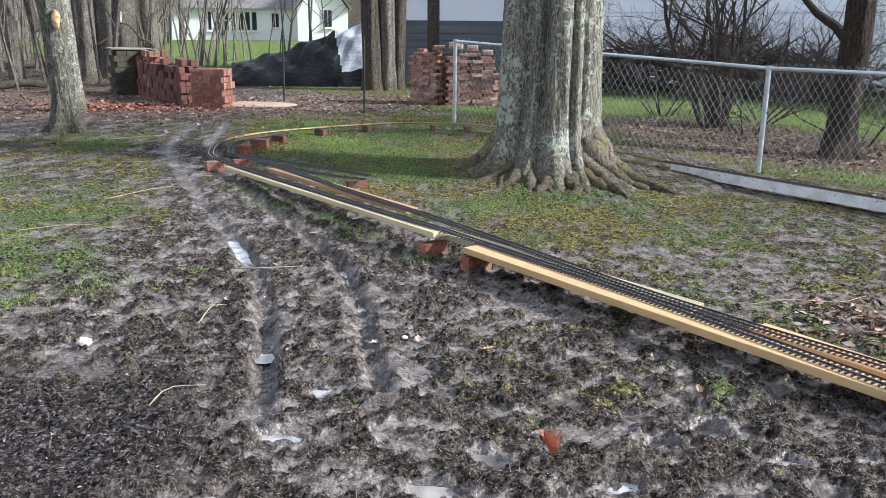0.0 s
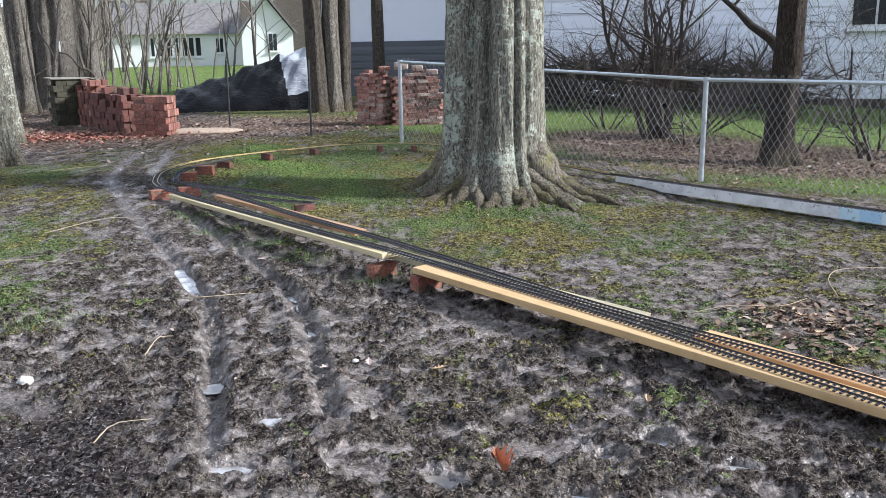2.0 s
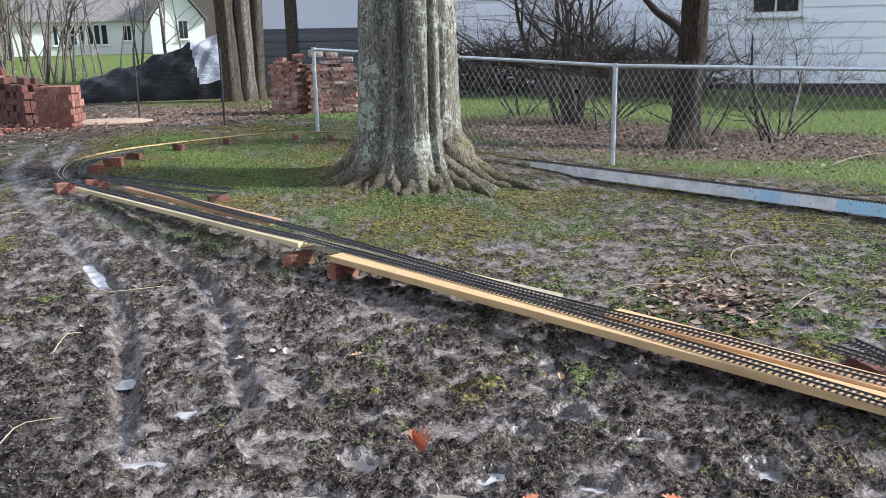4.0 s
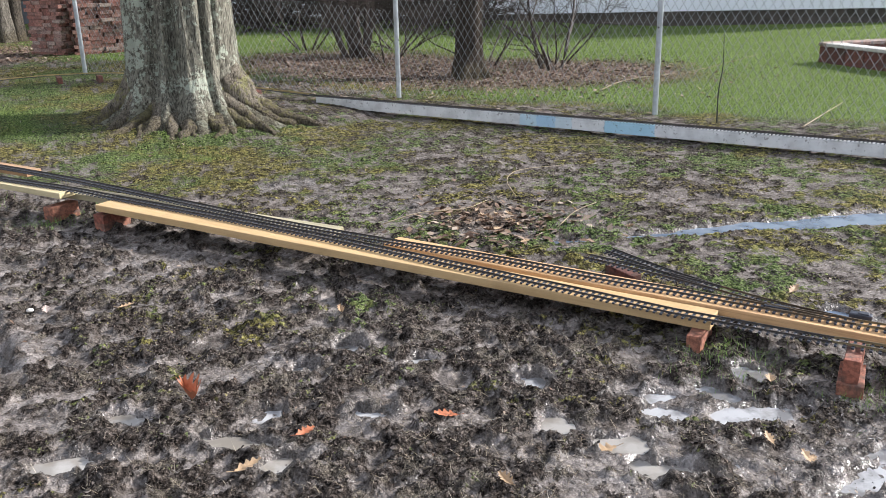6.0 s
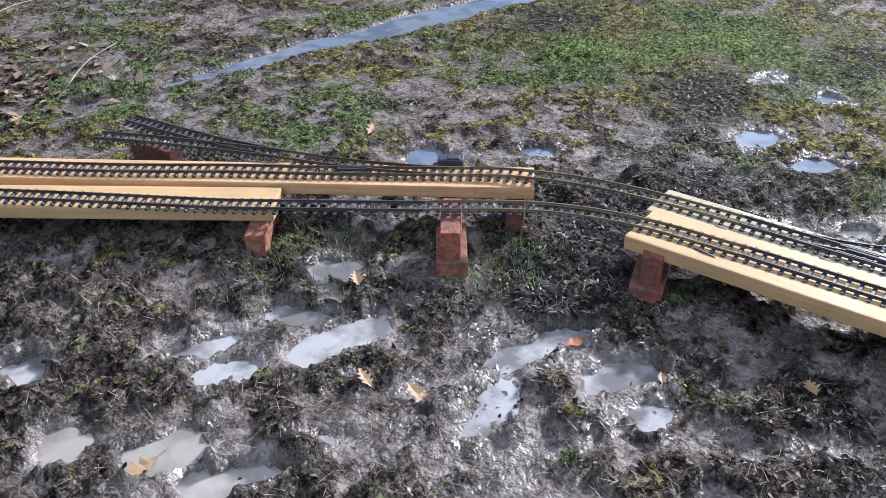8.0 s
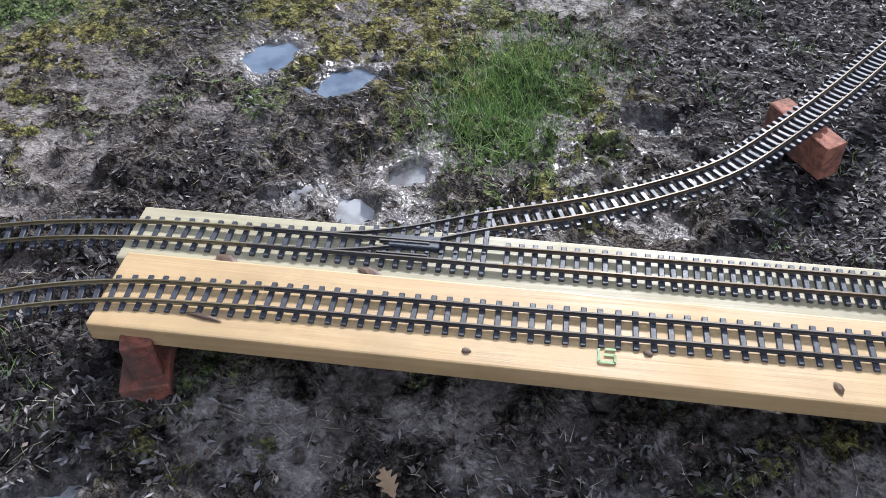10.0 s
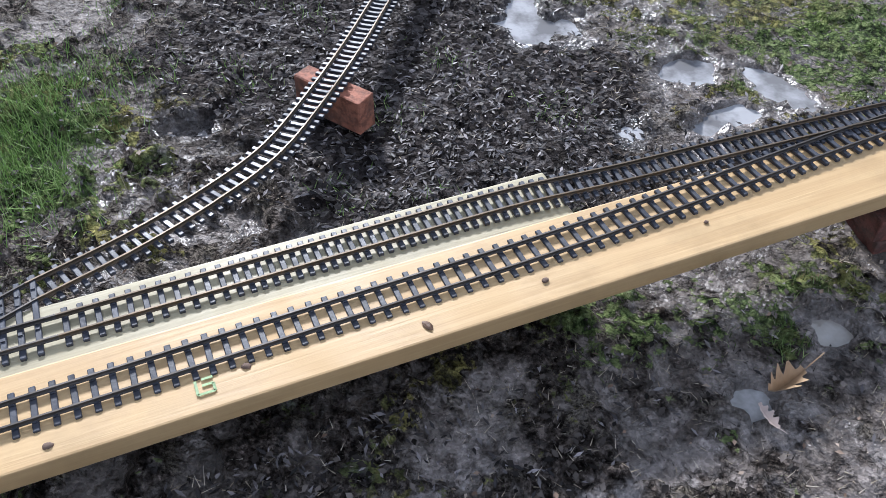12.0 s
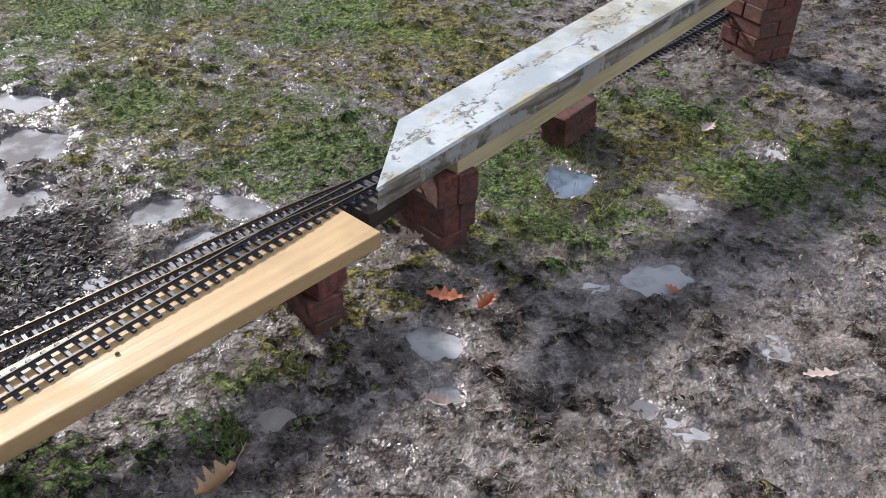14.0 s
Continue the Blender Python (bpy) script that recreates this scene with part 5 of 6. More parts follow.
DARK_TRACK = "black-sleepered model railway track with tarnished brass rails on pine boards"
for pts, mat in ((N1, M_RAIL), (N2, M_RAIL), (N3A, M_RAIL), (N4, M_RAIL), (N5, M_RAIL), (I1, M_RAIL), (I2, M_RAIL)):
    track(DARK_TRACK, pts, mat)
track("model railway track with worn yellow brass rails bridging between boards", N3, M_RAIL_WORN)
track("model railway track with worn yellow brass rails curving onto a board", I4, M_RAIL_WORN)
track("short length of track with brown rails beyond the points", I4B, M_RAIL_BROWN, 0.0275)
track("model railway track with close-set sleepers and brown rails", I5, M_RAIL_BROWN, 0.0215)
track("curved branch track with brown brass rails raised over bark mulch", BR, M_RAIL_BROWN, 0.0235)
points_track("black set of points on a pale board", T1, T1B, M_RAIL)
points_track("set of points with rusty brown rails and a black motor box", I3[::-1], T2B, M_RAIL_BROWN, 0.0285, (3.06, 2.10, 0.128, -58))
track("stub of black track with dark rails ending over a brick", STUB_A, M_RAIL)
track("second stub of dark track fanning from the points", STUB_B, M_RAIL, 0.03)
track("siding of dark track leaving the loop over bricks", T3B, M_RAIL)
track("second siding track beside the loop", T3C, M_RAIL)
# the far loop and the track along the fence
LOOP = [(-1.98, 8.72, 0.262), (-2.10, 9.05, 0.272), (-2.15, 9.55, 0.295), (-2.06, 9.98, 0.305), (-1.84, 10.40, 0.315), (-1.38, 10.86, 0.32), (-0.80, 11.30, 0.32), (-0.20, 11.65, 0.32),
        (0.40, 11.80, 0.31), (1.0, 11.70, 0.295), (1.75, 11.10, 0.25), (2.40, 10.20, 0.18), (2.90, 9.40, 0.15)]
LOOP_IN = [(-1.88, 9.0, 0.272), (-1.93, 9.3, 0.285), (-1.92, 9.65, 0.30), (-1.80, 10.03, 0.308), (-1.50, 10.5, 0.318)]
track("long curve of model railway track on low bricks", LOOP, M_RAIL_BRASS, 0.03, joined=True)
track("short inner curve of model railway track on bricks", LOOP_IN, M_RAIL, 0.03, joined=True)

# boards
board("pale sawn pine board on bricks beside the muddy ruts", (-1.83, 8.40, 0.24), (0.172, 5.709, 0.20), 0.125, 0.038, 1, M_PINE_SOFT)
board("pine board carrying the second line of track", (-1.36, 8.20, 0.25), (-0.02, 6.46, 0.207), 0.12, 0.038, 1, M_PINE_BROWN)
board("long thick yellow pine board carrying black track", (0.366, 5.445, 0.163), (2.53, 2.372, 0.118), 0.14, 0.042, 1, M_PINE)
board("pine board with track along its edge", (0.13, 5.95, 0.172), (1.505, 4.24, 0.136), 0.135, 0.038, 1, M_PINE_PALE)
board("orange pine board carrying the inner line of track", (1.705, 3.945, 0.130), (3.075, 1.79, 0.132), 0.14, 0.04, 1, M_PINE_ORANGE)
board("wide yellow pine board with track and green crayon mark", (2.945, 1.42, 0.158), (2.918, -1.095, 0.185), 0.185, 0.042, 1, M_PINE)
board("pale greenish pine board carrying points and brown track", (3.117, 1.44, 0.152), (3.108, -0.245, 0.158), 0.15, 0.03, 1, M_PINE_PALE)
# painted beam along the fence
BEAM_A, BEAM_B = Vector((2.93, 9.3, 0.14)), Vector((6.45, 3.67, 0.13))
board("long white painted plank on edge with blue patches and chipped paint", BEAM_A, BEAM_B, 0.12, 0.105, 1, M_BEAM, "painted_beam", "beams along the fence")
board("low weathered board following the painted beam", (6.53, 3.52, 0.10), (8.3, 0.7, 0.10), 0.15, 0.06, 1, M_PINE_OLD, "board", "beams along the fence")
bd = (BEAM_B - BEAM_A).normalized()
bn = Vector((-bd.y, bd.x, 0)) * 0.043
track("model railway track running along the painted beam", [BEAM_A + bn + bd * s for s in (-0.2, 1.6, 3.2, 4.8, 6.6)], M_RAIL, 0.03, joined=True)
track("model railway track running on along the fence", [Vector((6.6, 3.56, 0.1)), Vector((7.4, 2.28, 0.1)), Vector((8.4, 0.68, 0.1))], M_RAIL, 0.03, joined=True)

# slab bridge
def slanted_slab():
    """A painted plank with a mitred end, lying on the piers and rising away."""
    top = empty("painted_slab", Matrix(), "old plank with peeling pale paint and a mitred end, over the track", "painted plank", "slab bridge")
    bm = bmesh.new()
    near, far, n = (2.910, -1.08, 0.312), (3.092, -1.326, 0.334), 26
    rows = []
    for i in range(n + 1):
        t = i / n
        a, b = Vector(near).lerp(Vector((2.885, -4.4, 0.57)), t), Vector(far).lerp(Vector((3.10, -4.4, 0.565)), t)
        wob = 0.002 * noise.noise((i * 0.7, 1, 2))
        rows.append([bm.verts.new(v) for v in (a + Vector((0.004, 0, wob)), b + Vector((-0.004, 0, wob)), b + Vector((0, 0, -0.005)), b + Vector((0.0, 0, -0.052)),
                                               a + Vector((0.004 + wob, 0, -0.062)), a + Vector((-0.002, 0, -0.006)))])
    for r0, r1 in zip(rows, rows[1:]):
        for k in range(6):
            bm.faces.new((r0[k], r1[k], r1[(k + 1) % 6], r0[(k + 1) % 6]))
    bm.faces.new(rows[0])
    bm.faces.new(rows[-1][::-1])
    bmesh.ops.recalc_face_normals(bm, faces=bm.faces[:])
    for f in bm.faces:
        f.material_index = 0 if f.normal.z > 0.5 else 1
    ob = part("plank", bm, M_SLAB, top)
    ob.data.materials.append(M_SLAB_EDGE)
    rng = random.Random(4)
    for k in range(26):
        t = rng.random() ** 1.3
        y = -1.25 - 1.9 * t
        x = rng.uniform(2.93, 3.07)
        chip = bmesh.new()
        bmesh.ops.create_icosphere(chip, subdivisions=1, radius=rng.uniform(0.003, 0.009))
        for v in chip.verts:
            v.co.z *= 0.35
            v.co.x *= 1.5
        c = part("paint_flake", chip, M_GREY_WOOD, top)
        c.location = (x, y, 0.313 + (-1.08 - y) * 0.0775 + 0.006)
    return top


slanted_slab()
board("yellowed pine board on edge under the painted plank", (2.917, -1.36, 0.270), (2.894, -4.38, 0.505), 0.105, 0.055, 1, M_PINE_SOFT, "board", "slab bridge")
board("short dark board lying behind the pier", (3.02, -1.15, 0.16), (3.03, -1.30, 0.16), 0.12, 0.05, 1, M_SHADED_WOOD, "board", "slab bridge")

# brick piers
RED, DARK = "red brick pier standing in mud under the track", "dark wet brick pier standing in grass under the board"
pier(2.515, 2.415, 35, [("edge", 0, 0, 0)], BRICKS, "single red brick on edge under a board end")
pier(2.78, 1.887, 38, [("flat", 0, 0, 0), ("edge", -3, 0.012, 0)], BRICKS, RED)
pier(2.995, 1.352, 18, [("flat", 0, 0, 0), ("edge", 4, 0.02, 0)], BRICKS, RED)
pier(3.10, 1.87, 30, [("edge", 0, 0, 0)], BRICKS_DARK, RED)
pier(3.012, -0.935, -6, [("flat", 0, 0, 0), ("flat", -5, 0.004, 0.002), ("flat", 8, 0.012, -0.004)], BRICKS_DARK, DARK, -0.03)
pier(3.020, -1.39, -8, [("flat", 0, 0, 0.012), ("edges", 3, 0, 0), ("edges", -14, -0.012, -0.012)], BRICKS_DARK, DARK)
pier(2.97, -3.22, -20, [("two", 0, 0, 0), ("two", 90, 0, 0), ("two", 0, 0, 0), ("two", 90, 0, 0), ("two", 0, 0, 0)], BRICKS_DARK, DARK)
pier(3.09, -2.12, 95, [("flat", 0, 0, 0), ("flat", 0, 0.01, 0)], BRICKS_DARK, DARK)
pier(0.17, 5.83, 35, [("flat", 0, 0, 0), ("flat", 3, 0, 0)], BRICKS, RED)
pier(0.455, 5.475, 35, [("flat", 0, 0, 0), ("flat", 0, 0, 0)], BRICKS, RED)
pier(3.785, 0.035, 32, [("edge", 0, 0.0, 0)], BRICKS, "red brick on edge crossing under the branch track", 0.014)
pier(4.66, -0.62, 50, [("flat", 0, 0.0, 0)], BRICKS_DARK, "dark brick under the branch track")
pier(2.66, 3.14, 20, [("edge", 75, 0, 0)], BRICKS_DARK, "dark brick under the stub tracks")
pier(1.60, 4.18, 35, [("flat", 0, 0, 0)], BRICKS_DARK, "dark brick under a board joint")
pier(1.85, 3.92, 35, [("flat", 0, 0, 0)], BRICKS_DARK, "dark brick under a board joint")
for x, y, t, courses in ((-1.95, 8.58, 30, 2), (-1.70, 8.72, 20, 2), (-1.86, 9.52, 10, 2), (-1.74, 9.95, -10, 2), (-1.58, 10.38, -35, 1), (-1.14, 11.03, -50, 1), (-0.56, 11.44, -65, 1), (0.33, 11.76, -85, 1), (0.80, 11.74, 95, 1),
                         (-0.50, 8.05, 30, 1), (1.72, 11.12, 45, 1), (2.42, 10.18, 30, 1)):
    pier(x, y, t, [("edge" if courses == 1 else "flat", 0, 0, 0)] * courses, BRICKS if courses == 2 else BRICKS_DARK, "red brick under the curve of track")


# ---- marks and dirt on the boards ----
def knot(x, y, z, length, width, turn, label="dark knot in a pine board"):
    bm = bmesh.new()
    ring = [bm.verts.new((length * math.cos(a) * (1 + 0.15 * math.sin(3 * a)), width * math.sin(a), 0.0)) for a in [2 * math.pi * k / 18 for k in range(18)]]
    inner = [bm.verts.new((v.co.x * 0.45, v.co.y * 0.45, 0.0022)) for v in ring]
    for k in range(18):
        bm.faces.new((ring[k], ring[(k + 1) % 18], inner[(k + 1) % 18], inner[k]))
    bm.faces.new(inner)
    return bm, pose(x, y, z, 0, 0, turn)


def on_board(bm_pose, name, material, parent):
    bm, m = bm_pose
    ob = part(name, bm, material, parent)
    ob.matrix_basis = parent.matrix_basis.inverted() @ m
    return ob


PALE_BOARD, WIDE_BOARD = None, None
for ob in scene.objects:
    if ob.name.startswith("board") and "pale greenish" in ob.get("label", ""):
        PALE_BOARD = ob
    if ob.name.startswith("board") and "green crayon" in ob.get("label", ""):
        WIDE_BOARD = ob
on_board(knot(3.132, 0.935, 0.156, 0.030, 0.012, 60), "knot", M_KNOT, PALE_BOARD)
on_board(knot(3.128, 1.215, 0.156, 0.030, 0.016, 50), "knot", M_KNOT, PALE_BOARD)
on_board(knot(2.985, 1.21, 0.162, 0.035, 0.006, 80), "knot", M_KNOT, WIDE_BOARD)
on_board(knot(2.96, 0.13, 0.1735, 0.012, 0.007, 20), "knot", M_KNOT, WIDE_BOARD)
# a green crayon squiggle
for ax, ay, bx, by in ((2.995, 0.512, 2.967, 0.512), (2.967, 0.512, 2.967, 0.485), (2.967, 0.485, 2.983, 0.485), (2.983, 0.485, 2.983, 0.503), (2.995, 0.502, 2.995, 0.484)):
    d = math.hypot(bx - ax, by - ay)
    st = part("crayon_mark", box(d, 0.0045, 0.0008, (0, 0, 0)), M_GREEN_PAINT, WIDE_BOARD)
    st.matrix_basis = WIDE_BOARD.matrix_basis.inverted() @ pose((ax + bx) / 2, (ay + by) / 2, 0.1695, 0, 0, math.degrees(math.atan2(by - ay, bx - ax)))
rng_c = random.Random(6)
for x, y, z in ((2.965, 0.735, 0.166), (2.995, 0.43, 0.169), (2.975, -0.10, 0.176), (2.99, -0.45, 0.180), (3.05, -0.62, 0.19)):
    bm = bmesh.new()
    bmesh.ops.create_icosphere(bm, subdivisions=2, radius=rng_c.uniform(0.003, 0.007))
    for v in bm.verts:
        v.co *= 1 + 0.4 * noise.noise(v.co * 160 + Vector((x * 9, y * 9, 0)))
        v.co.z *= 0.6
        v.co.y *= 1.4
    ob = part("mud_lump", bm, M_MUD, smooth=True)
    ob.location = (x, y, z)
    tagged(ob, "small lump of dried brown mud on the pine board", "mud", "mud lumps")


# ---- fence ----
def build_fence():
    top = empty("fence", Matrix(), "galvanised chain-link fence with round posts and top rail", "fence")
    for x, y in FENCE[1:2] + FENCE[3:]:
        g = gz(x, y) - 0.05
        part("post", tube([(x, y, g), (x, y, g + 1.215)], 0.029, 14), M_STEEL, top, smooth=False)
        part("rail_loop", tube([(x, y, g + 1.205), (x, y, g + 1.258)], 0.034, 12), M_STEEL, top)
    run = [FENCE[i] for i in (1, 3, 4, 5, 6, 7)]
    for (ax, ay), (bx, by) in zip(run, run[1:]):
        a, b = Vector((ax, ay, gz(ax, ay))), Vector((bx, by, gz(bx, by)))
        part("top_rail", tube([a + Vector((0, 0, 1.18)), b + Vector((0, 0, 1.18))], 0.021, 12), M_STEEL, top)
        length = (b - a).length
        step, high = 0.084, 1.21
        count = int((length + high) / step)
        bm = bmesh.new()
        d = (b - a).normalized()
        n = Vector((-d.y, d.x, 0)) * 0.035
        for k in range(count):
            s = k * step - high
            for flip in (0, 1):
                u0, u1 = s, s + high * 0.62
                z0, z1 = (0.03, high + 0.03) if not flip else (high + 0.03, 0.03)
                if u1 <= 0 or u0 >= length:
                    continue
                f0, f1 = max(0, -u0 / (u1 - u0)), min(1, (length - u0) / (u1 - u0))
                pts = []
                for f in (f0, f1):
                    u = u0 + (u1 - u0) * f
                    pts.append(a + d * u + Vector((0, 0, (b.z - a.z) * u / length + z0 + (z1 - z0) * f)) + n * (1 + 0.1 * flip))
                tube(pts, 0.0021, 4, bm, False)
        tagged(part("mesh_wire", bm, M_WIRE, top, "diamond chain-link wire"), kind="stuff")
    return top


build_fence()


# ---- trees ----
def trunk_mesh(profile, sides=72, ridges=0.02, roots=(), groove=(), lean=(0, 0), seed=0, steps=70):
    """A trunk from (height, radius) rows. roots: (angle, reach, width) degrees; groove: (angle, depth, width)."""
    hs = [p[0] for p in profile]
    rs = [p[1] for p in profile]
    bm = bmesh.new()
    rings = []
    zmax = hs[-1]
    for i in range(steps + 1):
        z = hs[0] + (zmax - hs[0]) * (i / steps) ** 1.5
        r0 = float(np.interp(z, hs, rs))
        ring = []
        for k in range(sides):
            a = 2 * math.pi * k / sides
            r = r0
            for ra, reach, width in roots:
                da = (math.degrees(a) - ra + 180) % 360 - 180
                r += reach * math.exp(-(da / width) ** 2) * math.exp(-max(0, z) / 0.16) * (1.0 if z > -0.1 else 1.2)
            for ga, depth, width in groove:
                da = (math.degrees(a) - ga + 180) % 360 - 180
                r -= depth * math.exp(-(da / width) ** 2) * (0.35 + 0.65 * min(1, max(0.0, z + 0.3) / 1.0))
            p = Vector((math.cos(a), math.sin(a), 0))
            r += ridges * (noise.noise((p.x * 7 * r0 / 0.4, p.y * 7 * r0 / 0.4, z * 1.1 + seed)) + 0.6 * noise.noise((p.x * 17 * r0 / 0.4, p.y * 17 * r0 / 0.4, z * 2.5 + seed)))
            r += 0.06 * r0 * noise.noise((p.x * 1.5, p.y * 1.5, z * 0.9 + seed * 3))
            ring.append(bm.verts.new((p.x * r + lean[0] * z, p.y * r + lean[1] * z, z)))
        rings.append(ring)
    for a, b in zip(rings, rings[1:]):
        for k in range(sides):
            bm.faces.new((a[k], a[(k + 1) % sides], b[(k + 1) % sides], b[k]))
    bm.faces.new(rings[-1])
    return bm


def grow(bm, rng, start, way, length, radius, depth, spread=0.6, droop=0.0, sides=5, kinks=5, wob=0.22):
    """A limb with side twigs, added to a bmesh."""
    pts, p, d = [Vector(start)], Vector(start), Vector(way).normalized()
    for i in range(kinks):
        d = (d + Vector((rng.uniform(-1, 1), rng.uniform(-1, 1), rng.uniform(-1, 1) - droop)) * wob).normalized()
        p = p + d * (length / kinks)
        pts.append(p.copy())
    radii = [max(0.0022, radius * (1 - 0.75 * i / kinks)) for i in range(kinks + 1)]
    tube(pts, radii, sides, bm, False)
    if depth > 0:
        for _ in range(rng.randint(3, 5)):
            f = rng.uniform(0.25, 1.0) * kinks
            i = min(kinks - 1, int(f))
            q = pts[i].lerp(pts[i + 1], f - i)
            side = Vector((rng.uniform(-1, 1), rng.uniform(-1, 1), rng.uniform(-0.5, 0.9)))
            grow(bm, rng, q, d * 0.5 + side * spread, length * rng.uniform(0.4, 0.7), radii[i] * 0.55, depth - 1, spread, droop, max(3, sides - 1), max(3, kinks - 1))


def bare_tree(x, y, profile, material, label, limbs=6, crown_from=3.0, seed=0, lean=(0, 0), roots=(), groove=(), ridges=0.012, sides=28, steps=30, depth=2, reach=2.5, group="bare trees"):
    rng = random.Random(seed)
    top = empty("tree", pose(x, y, gz(x, y) - 0.03), label, "tree", group)
    part("trunk", trunk_mesh(profile, sides, ridges, roots, groove, lean, seed, steps), material, top, smooth=True)
    bm = bmesh.new()
    h1 = profile[-1][0]
    for i in range(limbs):
        z = crown_from + (h1 - crown_from) * (i + 0.5) / limbs
        a = rng.uniform(0, 2 * math.pi)
        r = float(np.interp(z, [p[0] for p in profile], [p[1] for p in profile]))
        grow(bm, rng, (lean[0] * z + 0.6 * r * math.cos(a), lean[1] * z + 0.6 * r * math.sin(a), z), (math.cos(a), math.sin(a), 0.7), reach * rng.uniform(0.7, 1.2), r * 0.45, depth)
    if limbs:
        part("crown", bm, material, top, smooth=True)
    return top


# the big tree with flaring roots
big_tree = bare_tree(*BIG, [(-0.25, 0.94), (0.0, 0.80), (0.08, 0.73), (0.2, 0.655), (0.35, 0.60), (0.6, 0.555), (1.0, 0.53), (1.5, 0.515), (2.2, 0.50), (3.2, 0.52), (4.4, 0.44), (6.5, 0.36)], M_BARK,
          "large old grey tree with lichen patches and flaring mossy roots", 7, 3.6, 5, (0.012, 0),
          ((182, 0.34, 15), (212, 0.14, 7), (246, 0.16, 7), (270, 0.14, 6), (292, 0.12, 6), (318, 0.34, 8), (336, 0.40, 8), (355, 0.2, 10), (30, 0.3, 14), (90, 0.3, 15), (140, 0.3, 14)),
          ((253, 0.13, 6), (229, 0.13, 8), (204, 0.04, 4), (287, 0.07, 3), (303, 0.05, 5), (60, 0.08, 12)), 0.015, 180, 140, 2, 3.5)


def root(a, reach, girth, rise, seed, bend=0.0):
    """A gnarled root running from the trunk out over the ground."""
    rng = random.Random(seed)
    pts, radii = [], []
    for r, z in ((0.46, rise * 1.25), (0.62, rise * 0.72), (0.78, rise * 0.32 + 0.02), (0.84 + 0.3 * reach, 0.03), (0.84 + 0.65 * reach, 0.005), (0.84 + reach, -0.07)):
        b = radians(a + 0.5 * bend * (r - 0.6) + rng.uniform(-2, 2))
        pts.append((r * math.cos(b), r * math.sin(b), z))
    line = smooth_line(pts, 0.035)
    n = len(line)
    radii = [girth * (1.25 - 0.95 * i / n) * (1 + 0.25 * noise.noise((i * 0.35, seed, 1))) for i in range(n)]
    bm = tube(line, radii, 16)
    for v in bm.verts:
        v.co += 0.022 * noise.noise_vector(v.co * 6 + Vector((seed, 0, 0))) + 0.014 * noise.noise_vector(v.co * 19) + 0.007 * noise.noise_vector(v.co * 45)
    return part("root", bm, M_ROOT, big_tree, "gnarled brown root with moss", smooth=True)


ROOTS = ((186, 0.30, 0.12, 0.36, -20), (204, 0.26, 0.09, 0.26, 20), (221, 0.42, 0.075, 0.20, -10), (226, 0.30, 0.06, 0.16, 40), (240, 0.22, 0.08, 0.22, -30), (247, 0.34, 0.07, 0.18, 20), (256, 0.20, 0.06, 0.12, 60),
         (266, 0.30, 0.075, 0.15, -40), (277, 0.26, 0.08, 0.16, 50), (288, 0.34, 0.07, 0.16, -50), (297, 0.24, 0.08, 0.2, 30), (308, 0.46, 0.085, 0.26, -20), (320, 0.40, 0.11, 0.36, 25), (331, 0.66, 0.12, 0.42, -6),
         (340, 0.48, 0.08, 0.3, 30), (350, 0.4, 0.10, 0.3, 20), (30, 0.4, 0.11, 0.3, 0), (150, 0.4, 0.11, 0.3, 0))
for k, (a, reach, girth, rise, bend) in enumerate(ROOTS):
    root(a, reach, girth, rise, k, bend)
# left tree with a scar
bare_tree(-4.36, 11.1, [(-0.15, 0.27), (0.0, 0.22), (0.15, 0.17), (0.5, 0.145), (1.2, 0.14), (2.0, 0.15), (3.5, 0.13), (6, 0.1)], M_BARK_MID,
          "slim grey tree with a broken branch scar", 5, 2.6, 8, (-0.06, 0), ((250, 0.2, 14), (320, 0.25, 14), (180, 0.2, 16)), (), 0.014, 64, 70, 2, 2.2)
scar = bmesh.new()
bmesh.ops.create_uvsphere(scar, u_segments=14, v_segments=10, radius=0.045)
for v in scar.verts:
    v.co.z *= 2.6
    v.co += 0.02 * noise.noise_vector(v.co * 22)
sc = part("wound", scar, M_PINE_ORANGE, bpy.data.objects["tree.001"], "raw orange wound where a branch broke off")
sc.location = (0.02, -0.135, 1.42)
# trunks behind
BACK_TRUNKS = ((-5.35, 13.9, 0.16, -0.05, M_BARK), (-5.62, 14.6, 0.12, -0.03, M_BARK_FAR), (-7.9, 21.6, 0.245, 0.0, M_BARK_FAR), (-8.24, 23.6, 0.20, 0.01, M_BARK_FAR), (-7.46, 22.8, 0.46, 0.015, M_BARK_FAR),
               (-7.43, 24.9, 0.38, -0.03, M_BARK_FAR), (-8.9, 20.0, 0.14, -0.04, M_BARK_FAR), (-0.80, 19.4, 0.20, -0.03, M_BARK_DARK), (-0.48, 19.5, 0.18, 0.0, M_BARK_FAR), (-0.25, 19.6, 0.14, 0.03, M_BARK_DARK),
               (0.62, 22.0, 0.15, 0.0, M_BARK_DARK), (2.62, 12.4, 0.035, 0.0, M_BARK_BLACK))
for i, (x, y, r, ln, mat) in enumerate(BACK_TRUNKS):
    bare_tree(x, y, [(-0.15, r * 1.7), (0.1, r * 1.25), (0.6, r * 1.03), (2, r), (5, r * 0.8), (8, r * 0.6)], mat, "tall bare grey-brown trunk at the edge of the yard", 5, 2.8, 20 + i, (ln, 0),
              groove=((240 + 9 * i, 0.2 * r, 12), (285 - 5 * i, 0.12 * r, 9)), ridges=0.06 * r + 0.004, sides=36, steps=34)
